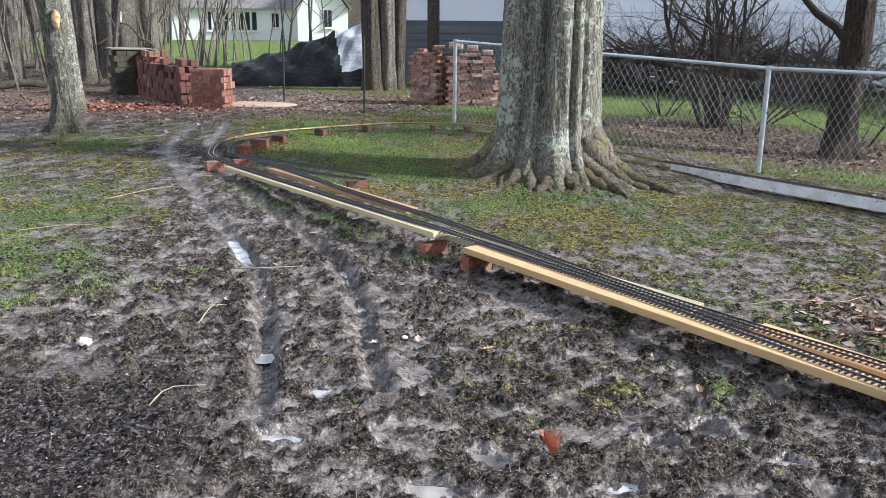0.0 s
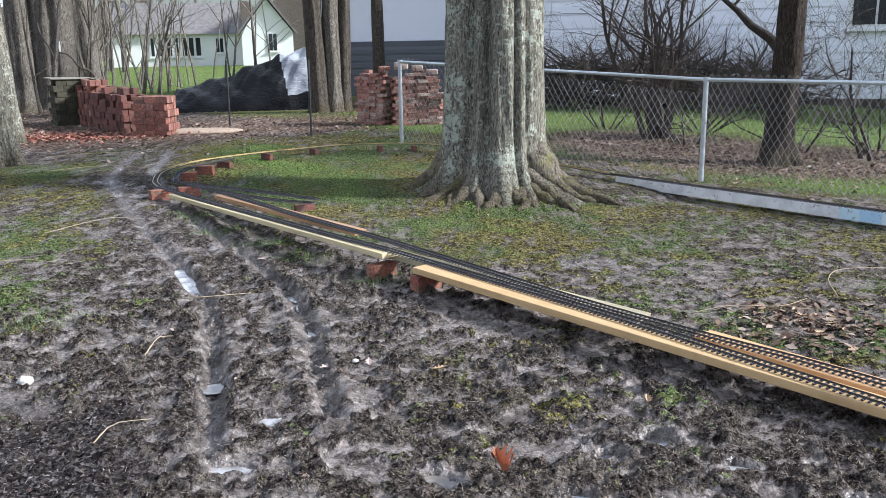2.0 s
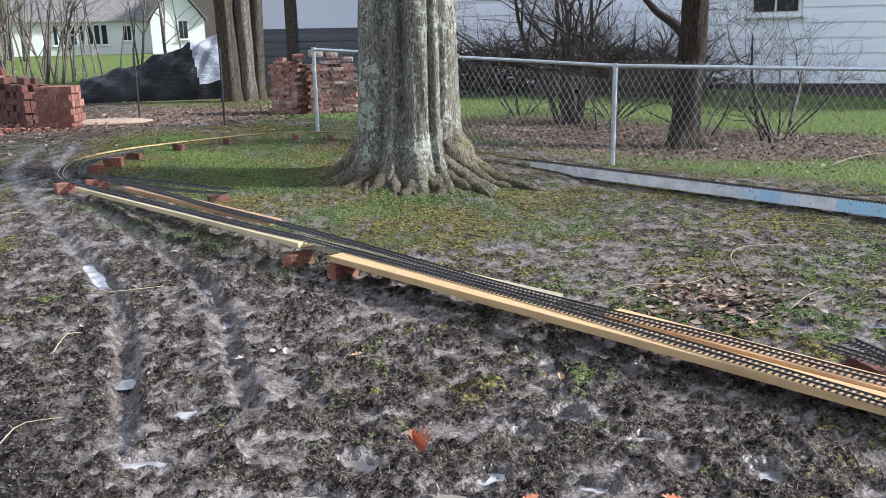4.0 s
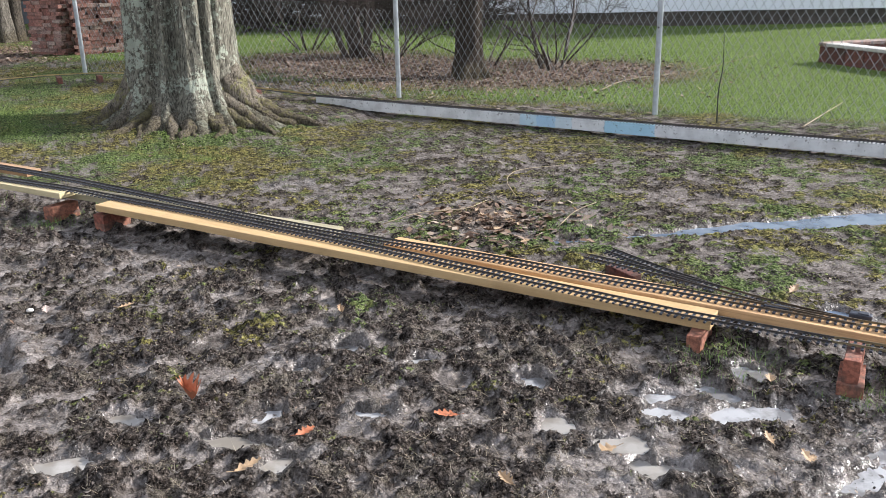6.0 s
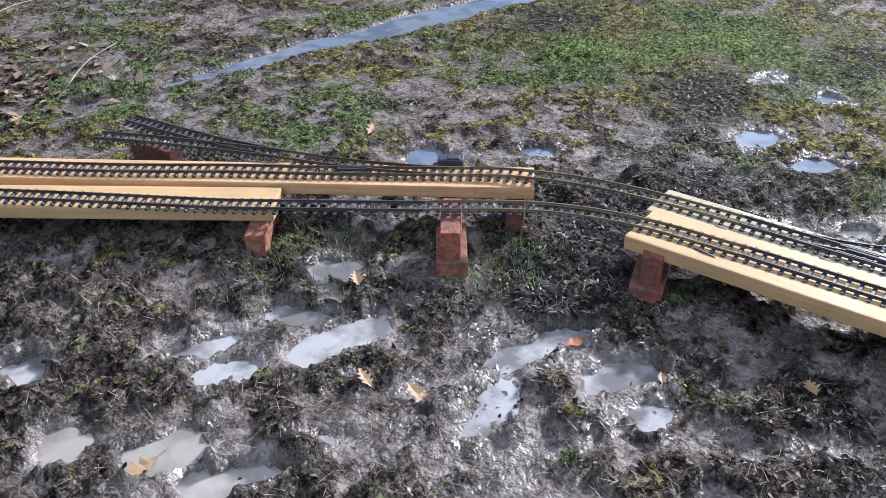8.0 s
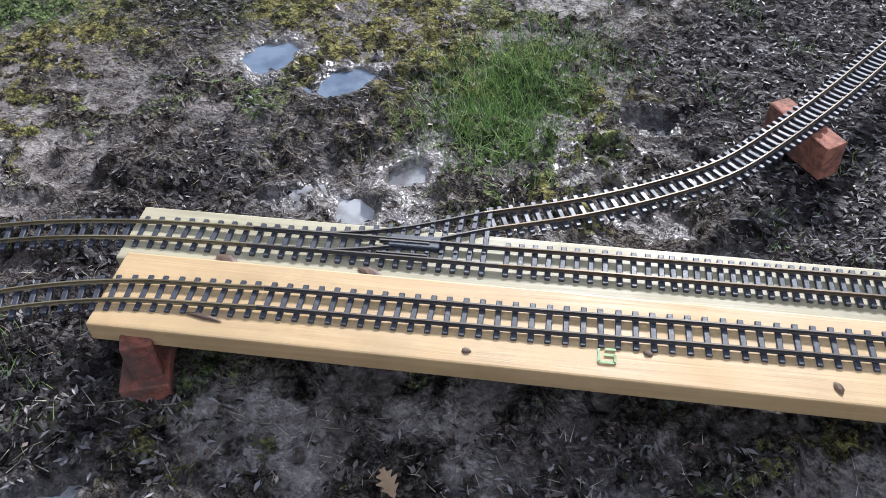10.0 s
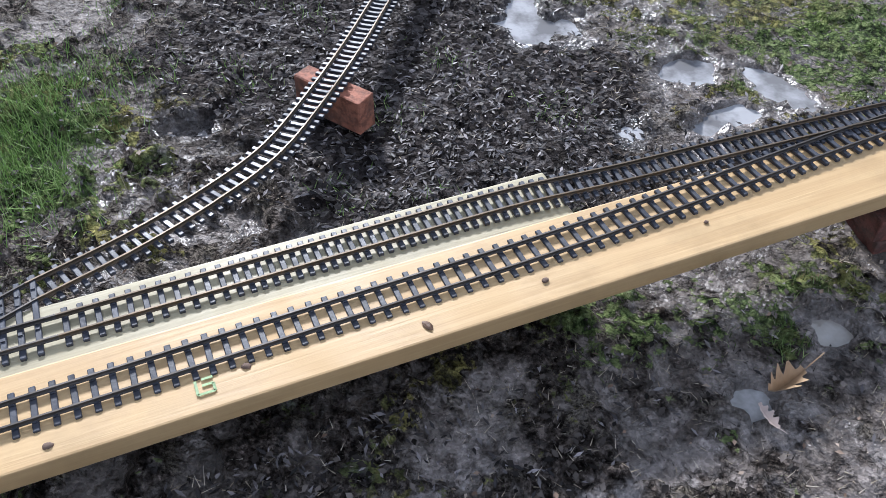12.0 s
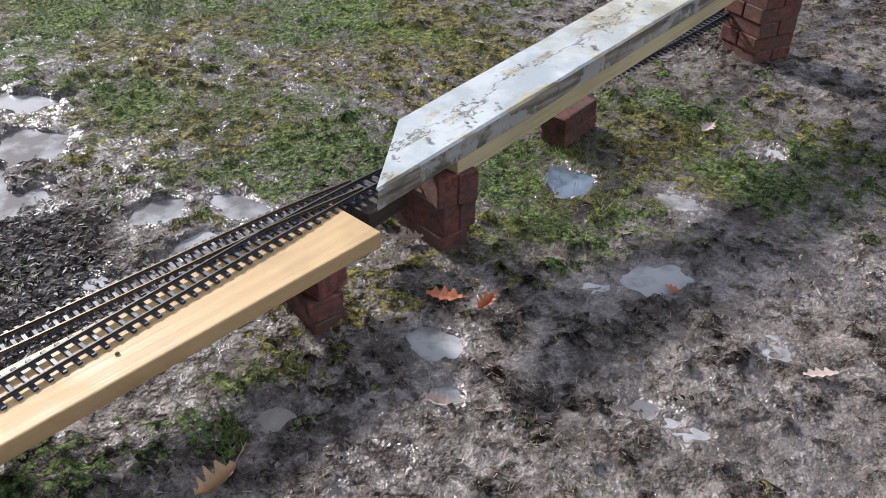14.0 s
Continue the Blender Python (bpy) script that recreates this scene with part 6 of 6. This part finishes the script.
tag = part("trail_marker", box(0.045, 0.012, 0.26, (0, 0, 0), 0.003), M_WHITE)
tag.matrix_basis = pose(-7.22, 22.30, gz(-7.3, 22.3) + 1.42, 0, 0, 12)
tagged(tag, "white painted strip on a thick trunk", "marker")


def shrub(x, y, stems, height, seed, label, material=M_TWIG, spread=0.35, girth=0.035):
    rng = random.Random(seed)
    top = empty("shrub", pose(x, y, gz(x, y) - 0.02), label, "shrub", "bare shrubs")
    for i in range(stems):
        a = 2 * math.pi * i / stems + rng.uniform(-0.4, 0.4)
        bm = bmesh.new()
        grow(bm, rng, (0.16 * math.cos(a), 0.16 * math.sin(a), 0), (spread * math.cos(a), spread * math.sin(a), 1), height * rng.uniform(0.7, 1.1), girth, 3, 0.9)
        part("stem", bm, material, top)
    return top


shrub(4.8, 13.3, 10, 2.8, 3, "dense leafless shrub with many grey stems behind the fence", M_TWIG, 0.32, 0.055)
bare_tree(5.62, 10.85, [(-0.15, 0.30), (0.05, 0.24), (0.3, 0.20), (0.8, 0.18), (2, 0.17), (4, 0.14), (6, 0.09)], M_BARK_BLACK, "dark bare tree with twisting twigs behind the fence", 14, 1.3, 13,
          (0.04, 0), ((230, 0.2, 20), (320, 0.15, 20)), (), 0.018, 48, 50, 3, 2.4)
for k, (x, y) in enumerate(((5.1, 12.7), (6.5, 12.0), (7.6, 11.7), (4.3, 14.4), (5.9, 14.0))):
    shrub(x, y, 7, 1.7, 40 + k, "sprawling leafless brush with thin drooping twigs", M_TWIG, 1.1, 0.016)
shrub(7.1, 11.0, 3, 1.9, 9, "thin leafless sapling in leaf litter", M_TWIG, 0.5)


# ---- brick piles, tarpaulin, stakes ----
def brick_stack(x, y, turn, cols, depth, courses, meshes, label, seed, gap=0.0, ragged=0.0, size=BRICK, name="brick_stack"):
    rng = random.Random(seed)
    top = empty(name, pose(x, y, gz(x, y) - 0.02, 0, 0, turn), label, "brick stack", "brick stacks")
    for c in range(courses):
        for d in range(depth):
            for k in range(cols):
                if c > courses - 4 and rng.random() < ragged * (c - courses + 4) / 2:
                    continue
                inner = 0 < k < cols - 1 and 0 < d < depth - 1 and c < courses - 3
                if inner:
                    continue
                off = (0.5 * (c % 2)) * size[0] * (0.5 if ragged else 0.2)
                lay(meshes, top, pose((k - cols / 2 + 0.5) * (size[0] + 0.006) + off + rng.uniform(-1, 1) * gap, (d - depth / 2 + 0.5) * (size[1] + 0.006) + rng.uniform(-1, 1) * gap,
                                      c * (size[2] + 0.002), 0, 0, rng.uniform(-60, 60) * gap * 2), rng.randrange(4))
    return top


BLOCK = (0.185, 0.1, 0.11)
BLOCKS = [brick_mesh(BLOCK, s, M_BRICK_STACK) for s in range(4)]
brick_stack(-3.36, 14.75, -8, 3, 5, 6, BLOCKS, "neat stack of orange-red bricks in rows", 1, 0.004, 0.12, BLOCK)
# darker brick paints the shade on the long stack's near face into its colour
BLOCKS_SHADED = [brick_mesh(BLOCK, s + 9, M_BRICK_DARK) for s in range(4)]
brick_stack(-4.42, 16.25, 122, 13, 4, 7, BLOCKS_SHADED, "long ragged stack of red bricks", 2, 0.02, 0.5, BLOCK)
brick_stack(-5.0, 17.2, 122, 6, 4, 8, BLOCKS, "tall end of a ragged red brick stack", 6, 0.02, 0.5, BLOCK)
brick_stack(0.36, 15.98, -55, 4, 3, 17, BRICKS_OLD, "ragged end of an old brick pile", 3, 0.015, 0.6)
brick_stack(1.08, 15.62, 3, 4, 3, 17, BRICKS_OLD, "crumbling pile of old red bricks with pale mortar", 4, 0.022, 0.6)
brick_stack(1.62, 15.7, 25, 2, 3, 9, BRICKS_OLD, "low tumbled end of an old brick pile", 8, 0.03, 0.6)


def rough_lump(name, x, y, sx, sy, sz, material, label, category, seed, boxy=0.5):
    bm = bmesh.new()
    bmesh.ops.create_cube(bm, size=2)
    bmesh.ops.subdivide_edges(bm, edges=bm.edges[:], cuts=7, use_grid_fill=True)
    for v in bm.verts:
        s = v.co.normalized() * 1.25
        v.co = v.co.lerp(s, 1 - boxy)
        v.co += noise.noise_vector(v.co * 2.3 + Vector((seed, 0, 0))) * 0.12
        v.co = Vector((v.co.x * sx / 2, v.co.y * sy / 2, (v.co.z + 1) * sz / 2))
    ob = part(name, bm, material, smooth=True)
    ob.location = (x, y, gz(x, y) - 0.04)
    return tagged(ob, label, category)


for k, (x, y, z, s) in enumerate(((0.55, 15.75, 0.98, 0.26), (0.85, 15.6, 1.03, 0.30), (1.15, 15.7, 1.0, 0.24), (1.42, 15.6, 0.93, 0.22), (1.62, 15.5, 0.5, 0.26))):
    ob = rough_lump("brick_lump", x, y, s * 0.8, s * 0.6, s * 0.42, M_BRICK_OLD, "lump of old bricks and mortar lying on the pile", "brick lump", 11 + k, 0.75)
    ob.location.z += z
BLOCKS_MOSSY = [brick_mesh(BLOCK, s + 20, M_MOSSY_STONE) for s in range(4)]
brick_stack(-5.62, 17.75, 30, 4, 6, 8, BLOCKS_MOSSY, "dark mossy old end of the brick stack", 7, 0.006, 0.15, BLOCK)
lid = part("board", box(0.8, 0.62, 0.025, (0, 0, 0), 0.004), M_GREY_WOOD)
lid.matrix_basis = pose(-5.62, 17.7, gz(-5.62, 17.75) + 0.885, 1, 1, 30)
tagged(lid, "short grey board lying on the mossy heap", "board")
rough_lump("dirt_mound", -2.75, 15.2, 1.3, 0.7, 0.085, M_SAND, "low heap of pale sandy dirt", "dirt", 5, 0.1)
n = 2200
rx, ry = RNG.normal(-4.6, 0.75, n), RNG.normal(14.7, 0.45, n)
flakes("rubble", rx, ry, RNG.uniform(0.02, 0.06, n), 0.015, M_RUBBLE, "red brick rubble and leaves at the foot of the stack", "rubble", 1.3)


def build_tarp():
    bm = bmesh.new()
    nx, ny = 110, 44
    grid = []
    for i in range(nx + 1):
        row = []
        for j in range(ny + 1):
            u, v = i / nx, j / ny
            x = -1.95 + 4.15 * u
            y = -0.9 + 1.8 * v
            crest = np.interp(u, [0, 0.05, 0.2, 0.35, 0.5, 0.66, 0.8, 0.9, 0.97, 1], [0.0, 0.5, 0.66, 0.80, 1.0, 1.24, 1.46, 1.44, 1.28, 0.0])
            ridge = 0.62 - 0.1 * u
            side = min(1.0, v / ridge) if v < ridge else min(1.0, (1 - v) / (1 - ridge))
            slope = side ** 0.62
            fold = abs(((x * 1.25 + y * 0.9 + 0.35 * noise.noise((x * 1.3, y * 1.3, 2))) % 1.0) - 0.5) - abs(((x * 2.3 - y * 1.7 + 0.3 * noise.noise((x, y, 7))) % 1.0) - 0.5) * 0.6
            z = crest * slope + 0.24 * fold * min(1.0, 3 * side) * min(1.0, crest) + 0.05 * noise.noise((x * 1.4, y * 1.4, 3)) * side
            row.append(bm.verts.new((x, y + 0.06 * noise.noise((x * 2, y, 1)), max(0.0, z))))
        grid.append(row)
    for i in range(nx):
        for j in range(ny):
            bm.faces.new((grid[i][j], grid[i + 1][j], grid[i + 1][j + 1], grid[i][j + 1]))
    bm.faces.ensure_lookup_table()
    top = empty("covered_heap", pose(-2.55, 21.2, gz(-2.55, 21.2) - 0.02, 0, 0, 4), "heap under a wrinkled black tarpaulin with a silver end", "tarpaulin")
    faces = [bm.faces[i * ny + j] for i in range(int(0.66 * nx), nx - 1) for j in range(3, ny) if i - 0.66 * nx > 0.22 * (ny - j) - 6]
    pale = bmesh.new()
    vmap = {}
    for f in faces:
        for v in f.verts:
            if v not in vmap:
                vmap[v] = pale.verts.new(v.co)
        pale.faces.new([vmap[v] for v in f.verts])
    bmesh.ops.delete(bm, geom=faces, context="FACES")
    part("black_cover", bm, M_TARP, top, smooth=True)
    part("silver_cover", pale, M_TARP_PALE, top, "silvery grey sheet", smooth=True)
    return top


build_tarp()
for x, y in ((-2.35, 16.3), (-0.72, 13.9)):
    g = gz(x, y)
    st = part("stake", tube([(0, 0, -0.1), (0.01, 0, 1.2)], 0.017, 8), M_STAKE)
    st.location = (x, y, g)
    tagged(st, "thin dark steel fence stake standing in the grass", "stake", "stakes")


# ---- houses ----
def siding_wall(parent, a, b, z0, z1, pitch, material, name="siding_board"):
    """Overlapping boards along a wall from a to b, proud at their lower edge."""
    a, b = Vector((*a, 0)), Vector((*b, 0))
    d = (b - a).normalized()
    n = Vector((d.y, -d.x, 0))
    length = (b - a).length
    z = z0
    while z < z1:
        bm = bmesh.new()
        rows = []
        for s in (0, length):
            q = a + d * s
            rows.append([bm.verts.new(q + n * o + Vector((0, 0, h))) for o, h in ((0.0, z), (0.032, z), (0.024, z + pitch * 0.6), (0.008, z + pitch), (0.0, z + pitch))])
        for k in range(5):
            bm.faces.new((rows[0][k], rows[1][k], rows[1][(k + 1) % 5], rows[0][(k + 1) % 5]))
        bm.faces.new(rows[0][::-1])
        bm.faces.new(rows[1])
        bmesh.ops.recalc_face_normals(bm, faces=bm.faces[:])
        part(name, bm, material, parent)
        z += pitch


def window(parent, at, turn, w, h, panes=2):
    ob = part("window", box(w + 0.16, 0.07, h + 0.16, (0, 0, -0.08), 0.006), M_WHITE, parent)
    ob.matrix_basis = pose(*at, 0, 0, turn)
    for k in range(panes):
        part("pane", box(w / panes - 0.05, 0.02, h - 0.04, ((k - panes / 2 + 0.5) * w / panes, -0.042, 0.02)), M_GLASS, ob)
    part("sill", box(w + 0.26, 0.14, 0.05, (0, -0.05, -0.13), 0.005), M_WHITE, ob)
    return ob


def build_side_house():
    a, b = Vector((4.6, 22.3)), Vector((19.0, 13.75))
    top = empty("house", Matrix(), "white clapboard house on a dark block foundation behind the fence", "house", "houses")
    d = (b - a).normalized()
    back = Vector((-d.y, d.x))
    z0 = 0.22
    base = (a + b) / 2 + back * 4
    length = (b - a).length
    t = math.degrees(math.atan2(d.y, d.x))
    f = part("foundation", box(length - 0.06, 7.9, 0.75, (0, 0, -0.3)), M_FOUND, top)
    f.matrix_basis = pose(base.x, base.y, z0 - 0.3, 0, 0, t)
    w = part("wall", box(length - 0.04, 7.96, 5.4, (0, 0, 0)), M_SIDING, top)
    w.matrix_basis = pose(base.x, base.y, z0 + 0.15, 0, 0, t)
    siding_wall(top, a, b, z0 + 0.13, 5.4, 0.34, M_SIDING)
    bm = bmesh.new()
    vs = [bm.verts.new(v) for v in ((-length / 2 - 0.3, -4.4, 0), (length / 2 + 0.3, -4.4, 0), (length / 2 + 0.3, 4.4, 0), (-length / 2 - 0.3, 4.4, 0), (-length / 2 - 0.3, 0, 2.4), (length / 2 + 0.3, 0, 2.4))]
    for q in ((0, 1, 5, 4), (2, 3, 4, 5), (0, 4, 3), (1, 2, 5), (0, 3, 2, 1)):
        bm.faces.new([vs[k] for k in q])
    r = part("roof", bm, M_ROOF, top)
    r.matrix_basis = pose(base.x, base.y, 5.5, 0, 0, t)
    for s, zz in ((8.0, 1.95), (11.3, 1.95)):
        q = a + d * s - back * 0.02
        window(top, (q.x, q.y, zz), t, 1.0, 1.3)
    return top


build_side_house()


def build_far_house():
    """The white house across the lawn, with a lower wing full of windows."""
    x, y = -13.4, 62.6
    g = gz(x, y)
    top = empty("house", pose(x, y, g, 0, 0, 9), "white country house with a low window-lined wing, across the lawn", "house", "houses")
    part("wall", box(3.6, 9, 2.5, (7.25, 4, -0.2)), M_CREAM, top)
    bm = bmesh.new()
    for yy in (-0.5, 8.5):
        for vx, vz in ((5.45, 2.3), (9.05, 2.3), (7.25, 4.6)):
            bm.verts.new((vx, yy, vz))
    bm.verts.ensure_lookup_table()
    v = bm.verts
    for q in ((0, 1, 2), (5, 4, 3), (0, 2, 5, 3), (1, 4, 5, 2), (0, 3, 4, 1)):
        bm.faces.new([v[k] for k in q])
    part("gable", bm, M_CREAM, top)
    for s in (-1, 1):
        rf = part("roof", box(3.2, 9.8, 0.14, (0, 0, 0)), M_ROOF, top)
        rf.matrix_basis = pose(7.25 + s * 1.02, 4, 3.42, 0, s * 51.9, 0)
    part("wing", box(9.0, 6, 2.5, (1.0, 4.5, -0.2)), M_CREAM, top)
    bm = bmesh.new()
    vs = [bm.verts.new(q) for q in ((-3.8, 1.1, 2.25), (5.6, 1.1, 2.25), (5.6, 4.5, 4.6), (-3.8, 4.5, 4.6), (-3.8, 7.9, 2.25), (5.6, 7.9, 2.25))]
    for q in ((0, 1, 2, 3), (3, 2, 5, 4), (0, 3, 4), (1, 5, 2), (0, 4, 5, 1)):
        bm.faces.new([vs[k] for k in q])
    part("roof", bm, M_ROOF, top)
    for wx, ww in ((-0.75, 0.26), (-0.17, 0.26), (0.33, 0.5), (0.9, 0.28), (1.45, 0.36), (1.92, 0.36), (2.4, 0.38)):
        window(top, (wx, 1.48, 0.72), 0, ww, 1.3, 1)
    window(top, (3.9, 1.48, 0.95), 0, 0.55, 1.0, 2)
    window(top, (7.6, -0.53, 1.0), 0, 0.6, 1.2, 2)
    return top


build_far_house()


def build_shed():
    a, b = Vector((-0.9, 26.0)), Vector((4.2, 24.6))
    top = empty("shed", Matrix(), "long outbuilding with dark grey boarded wall", "shed")
    d = (b - a).normalized()
    n = Vector((-d.y, d.x))
    c = (a + b) / 2 + n * 2
    t = math.degrees(math.atan2(d.y, d.x))
    w = part("wall", box((b - a).length, 3.9, 1.75, (0, 0, -0.2)), M_DARKWALL, top)
    w.matrix_basis = pose(c.x, c.y, gz(c.x, c.y), 0, 0, t)
    siding_wall(top, a, b, gz(c.x, c.y), 1.6, 0.2, M_DARKWALL, "wall_board")
    u = part("upper_wall", box((b - a).length + 0.1, 3.7, 2.4, (0, 0, 0)), M_SIDING, top)
    u.matrix_basis = pose(c.x, c.y, gz(c.x, c.y) + 1.56, 0, 0, t)
    return top


build_shed()


def build_raised_bed():
    top = empty("raised_bed", pose(10.85, 7.65, gz(10.85, 7.65) - 0.02, 0, 0, -8), "low block-edged planting bed with flat pale cap stones", "raised bed")
    for k in range(9):
        for sy in (0, 1):
            b = part("wall_block", box(0.36, 0.2, 0.26, (0, 0, 0), 0.01), M_BRICK_DARK, top)
            b.matrix_basis = pose(-0.05 + 0.38 * k, 1.7 * sy, 0)
            c = part("cap_stone", box(0.37, 0.26, 0.05, (0, 0, 0), 0.008), M_BRICK_OLD, top)
            c.matrix_basis = pose(-0.05 + 0.38 * k, 1.7 * sy, 0.262)
    for k in range(4):
        b = part("wall_block", box(0.2, 0.36, 0.26, (0, 0, 0), 0.01), M_BRICK_DARK, top)
        b.matrix_basis = pose(-0.15, 0.29 + 0.38 * k, 0)
        c = part("cap_stone", box(0.26, 0.37, 0.05, (0, 0, 0), 0.008), M_STONE, top)
        c.matrix_basis = pose(-0.15, 0.29 + 0.38 * k, 0.262)
    part("soil", box(3.1, 1.48, 0.16, (1.52, 0.85, 0)), M_CHIP, top)
    return top


build_raised_bed()


# ---- woods at the far edges ----
def far_woods():
    rng = random.Random(77)
    bm = bmesh.new()
    for _ in range(420):
        a = rng.uniform(-math.pi, math.pi)
        r = rng.uniform(30, 85)
        x, y = r * math.sin(a), r * math.cos(a)
        if y > 0 and -22 < x < 14 and y < 90 and r > 26 and -12 < x:
            continue
        if x > 3 and abs(a) < 1.4 and r < 40:
            continue
        h = rng.uniform(7, 13)
        g = gz(x, y)
        w = rng.uniform(0.08, 0.3)
        tube([(x, y, g - 0.2), (x + rng.uniform(-0.2, 0.2), y, g + h * 0.4), (x + rng.uniform(-0.6, 0.6), y, g + h)], [w, w * 0.8, w * 0.2], 6, bm, False)
        for _ in range(7):
            z = rng.uniform(0.8, h * 0.9)
            b = rng.uniform(0, 6.28)
            l = rng.uniform(0.8, 2.6)
            p = Vector((x, y, g + z))
            tube([p, p + Vector((math.cos(b) * l * 0.5, math.sin(b) * l * 0.5, l * 0.4)), p + Vector((math.cos(b) * l, math.sin(b) * l, l))], [0.04, 0.025, 0.008], 3, bm, False)
    ob = part("woods", bm, M_BARK_FAR)
    return tagged(ob, "distant bare grey-brown woods", "woods", "", "stuff")


far_woods()


def left_thicket():
    rng = random.Random(5)
    bm = bmesh.new()
    for _ in range(150):
        x = rng.uniform(-16, -6.3)
        y = rng.uniform(17, 36)
        g = gz(x, y)
        grow(bm, rng, (x, y, g), (rng.uniform(-0.2, 0.2), rng.uniform(-0.2, 0.2), 1), rng.uniform(2.5, 5), rng.uniform(0.02, 0.07), 1, 0.6, 0, 4, 4, 0.09)
    for _ in range(9):
        x = rng.uniform(-6, -2.2)
        y = rng.uniform(23, 32)
        grow(bm, rng, (x, y, gz(x, y)), (rng.uniform(-0.15, 0.15), 0, 1), rng.uniform(3, 5), rng.uniform(0.02, 0.05), 1, 0.6, 0, 4, 4, 0.09)
    return tagged(part("thicket", bm, M_BARK_FAR), "thin leafless saplings and brush", "brush", "", "stuff")


left_thicket()


def brush_pile():
    """A dark tangle of cut branches along the neighbour's yard."""
    rng = random.Random(31)
    bm = bmesh.new()
    for _ in range(760):
        t = rng.random()
        x, y = 4.0 + 5.2 * t + rng.gauss(0, 0.25), 19.6 - 2.3 * t + rng.gauss(0, 0.35)
        z = gz(x, y) + rng.uniform(0, 1.0) * (1 - 0.25 * t)
        a = rng.uniform(0, 6.28)
        grow(bm, rng, (x, y, z), (math.cos(a), math.sin(a), rng.uniform(-0.1, 0.7)), rng.uniform(0.6, 1.5), rng.uniform(0.012, 0.03), 1, 0.8, 0, 4, 4)
    return tagged(part("brush", bm, M_TWIG), "dark tangle of cut branches heaped behind the fence", "brush", "", "stuff")


brush_pile()


def distant_treeline():
    """The far edge of the woods all round, a ragged band of bare trees."""
    rng = random.Random(9)
    bm = bmesh.new()
    n, r = 700, 140.0
    low, high = [], []
    for k in range(n):
        a = 2 * math.pi * k / n
        h = 9 + 3.0 * noise.noise((math.cos(a) * 9, math.sin(a) * 9, 0)) + rng.uniform(-1.2, 1.2)
        rr = r + 6 * noise.noise((math.cos(a) * 4, math.sin(a) * 4, 5))
        low.append(bm.verts.new((rr * math.sin(a), rr * math.cos(a), -1)))
        high.append(bm.verts.new((rr * math.sin(a), rr * math.cos(a), h)))
    for k in range(n):
        bm.faces.new((low[k], low[(k + 1) % n], high[(k + 1) % n], high[k]))
    return tagged(part("backdrop", bm, M_DISTANCE), "far brown band of leafless woods", "woods", "", "structure")


distant_treeline()
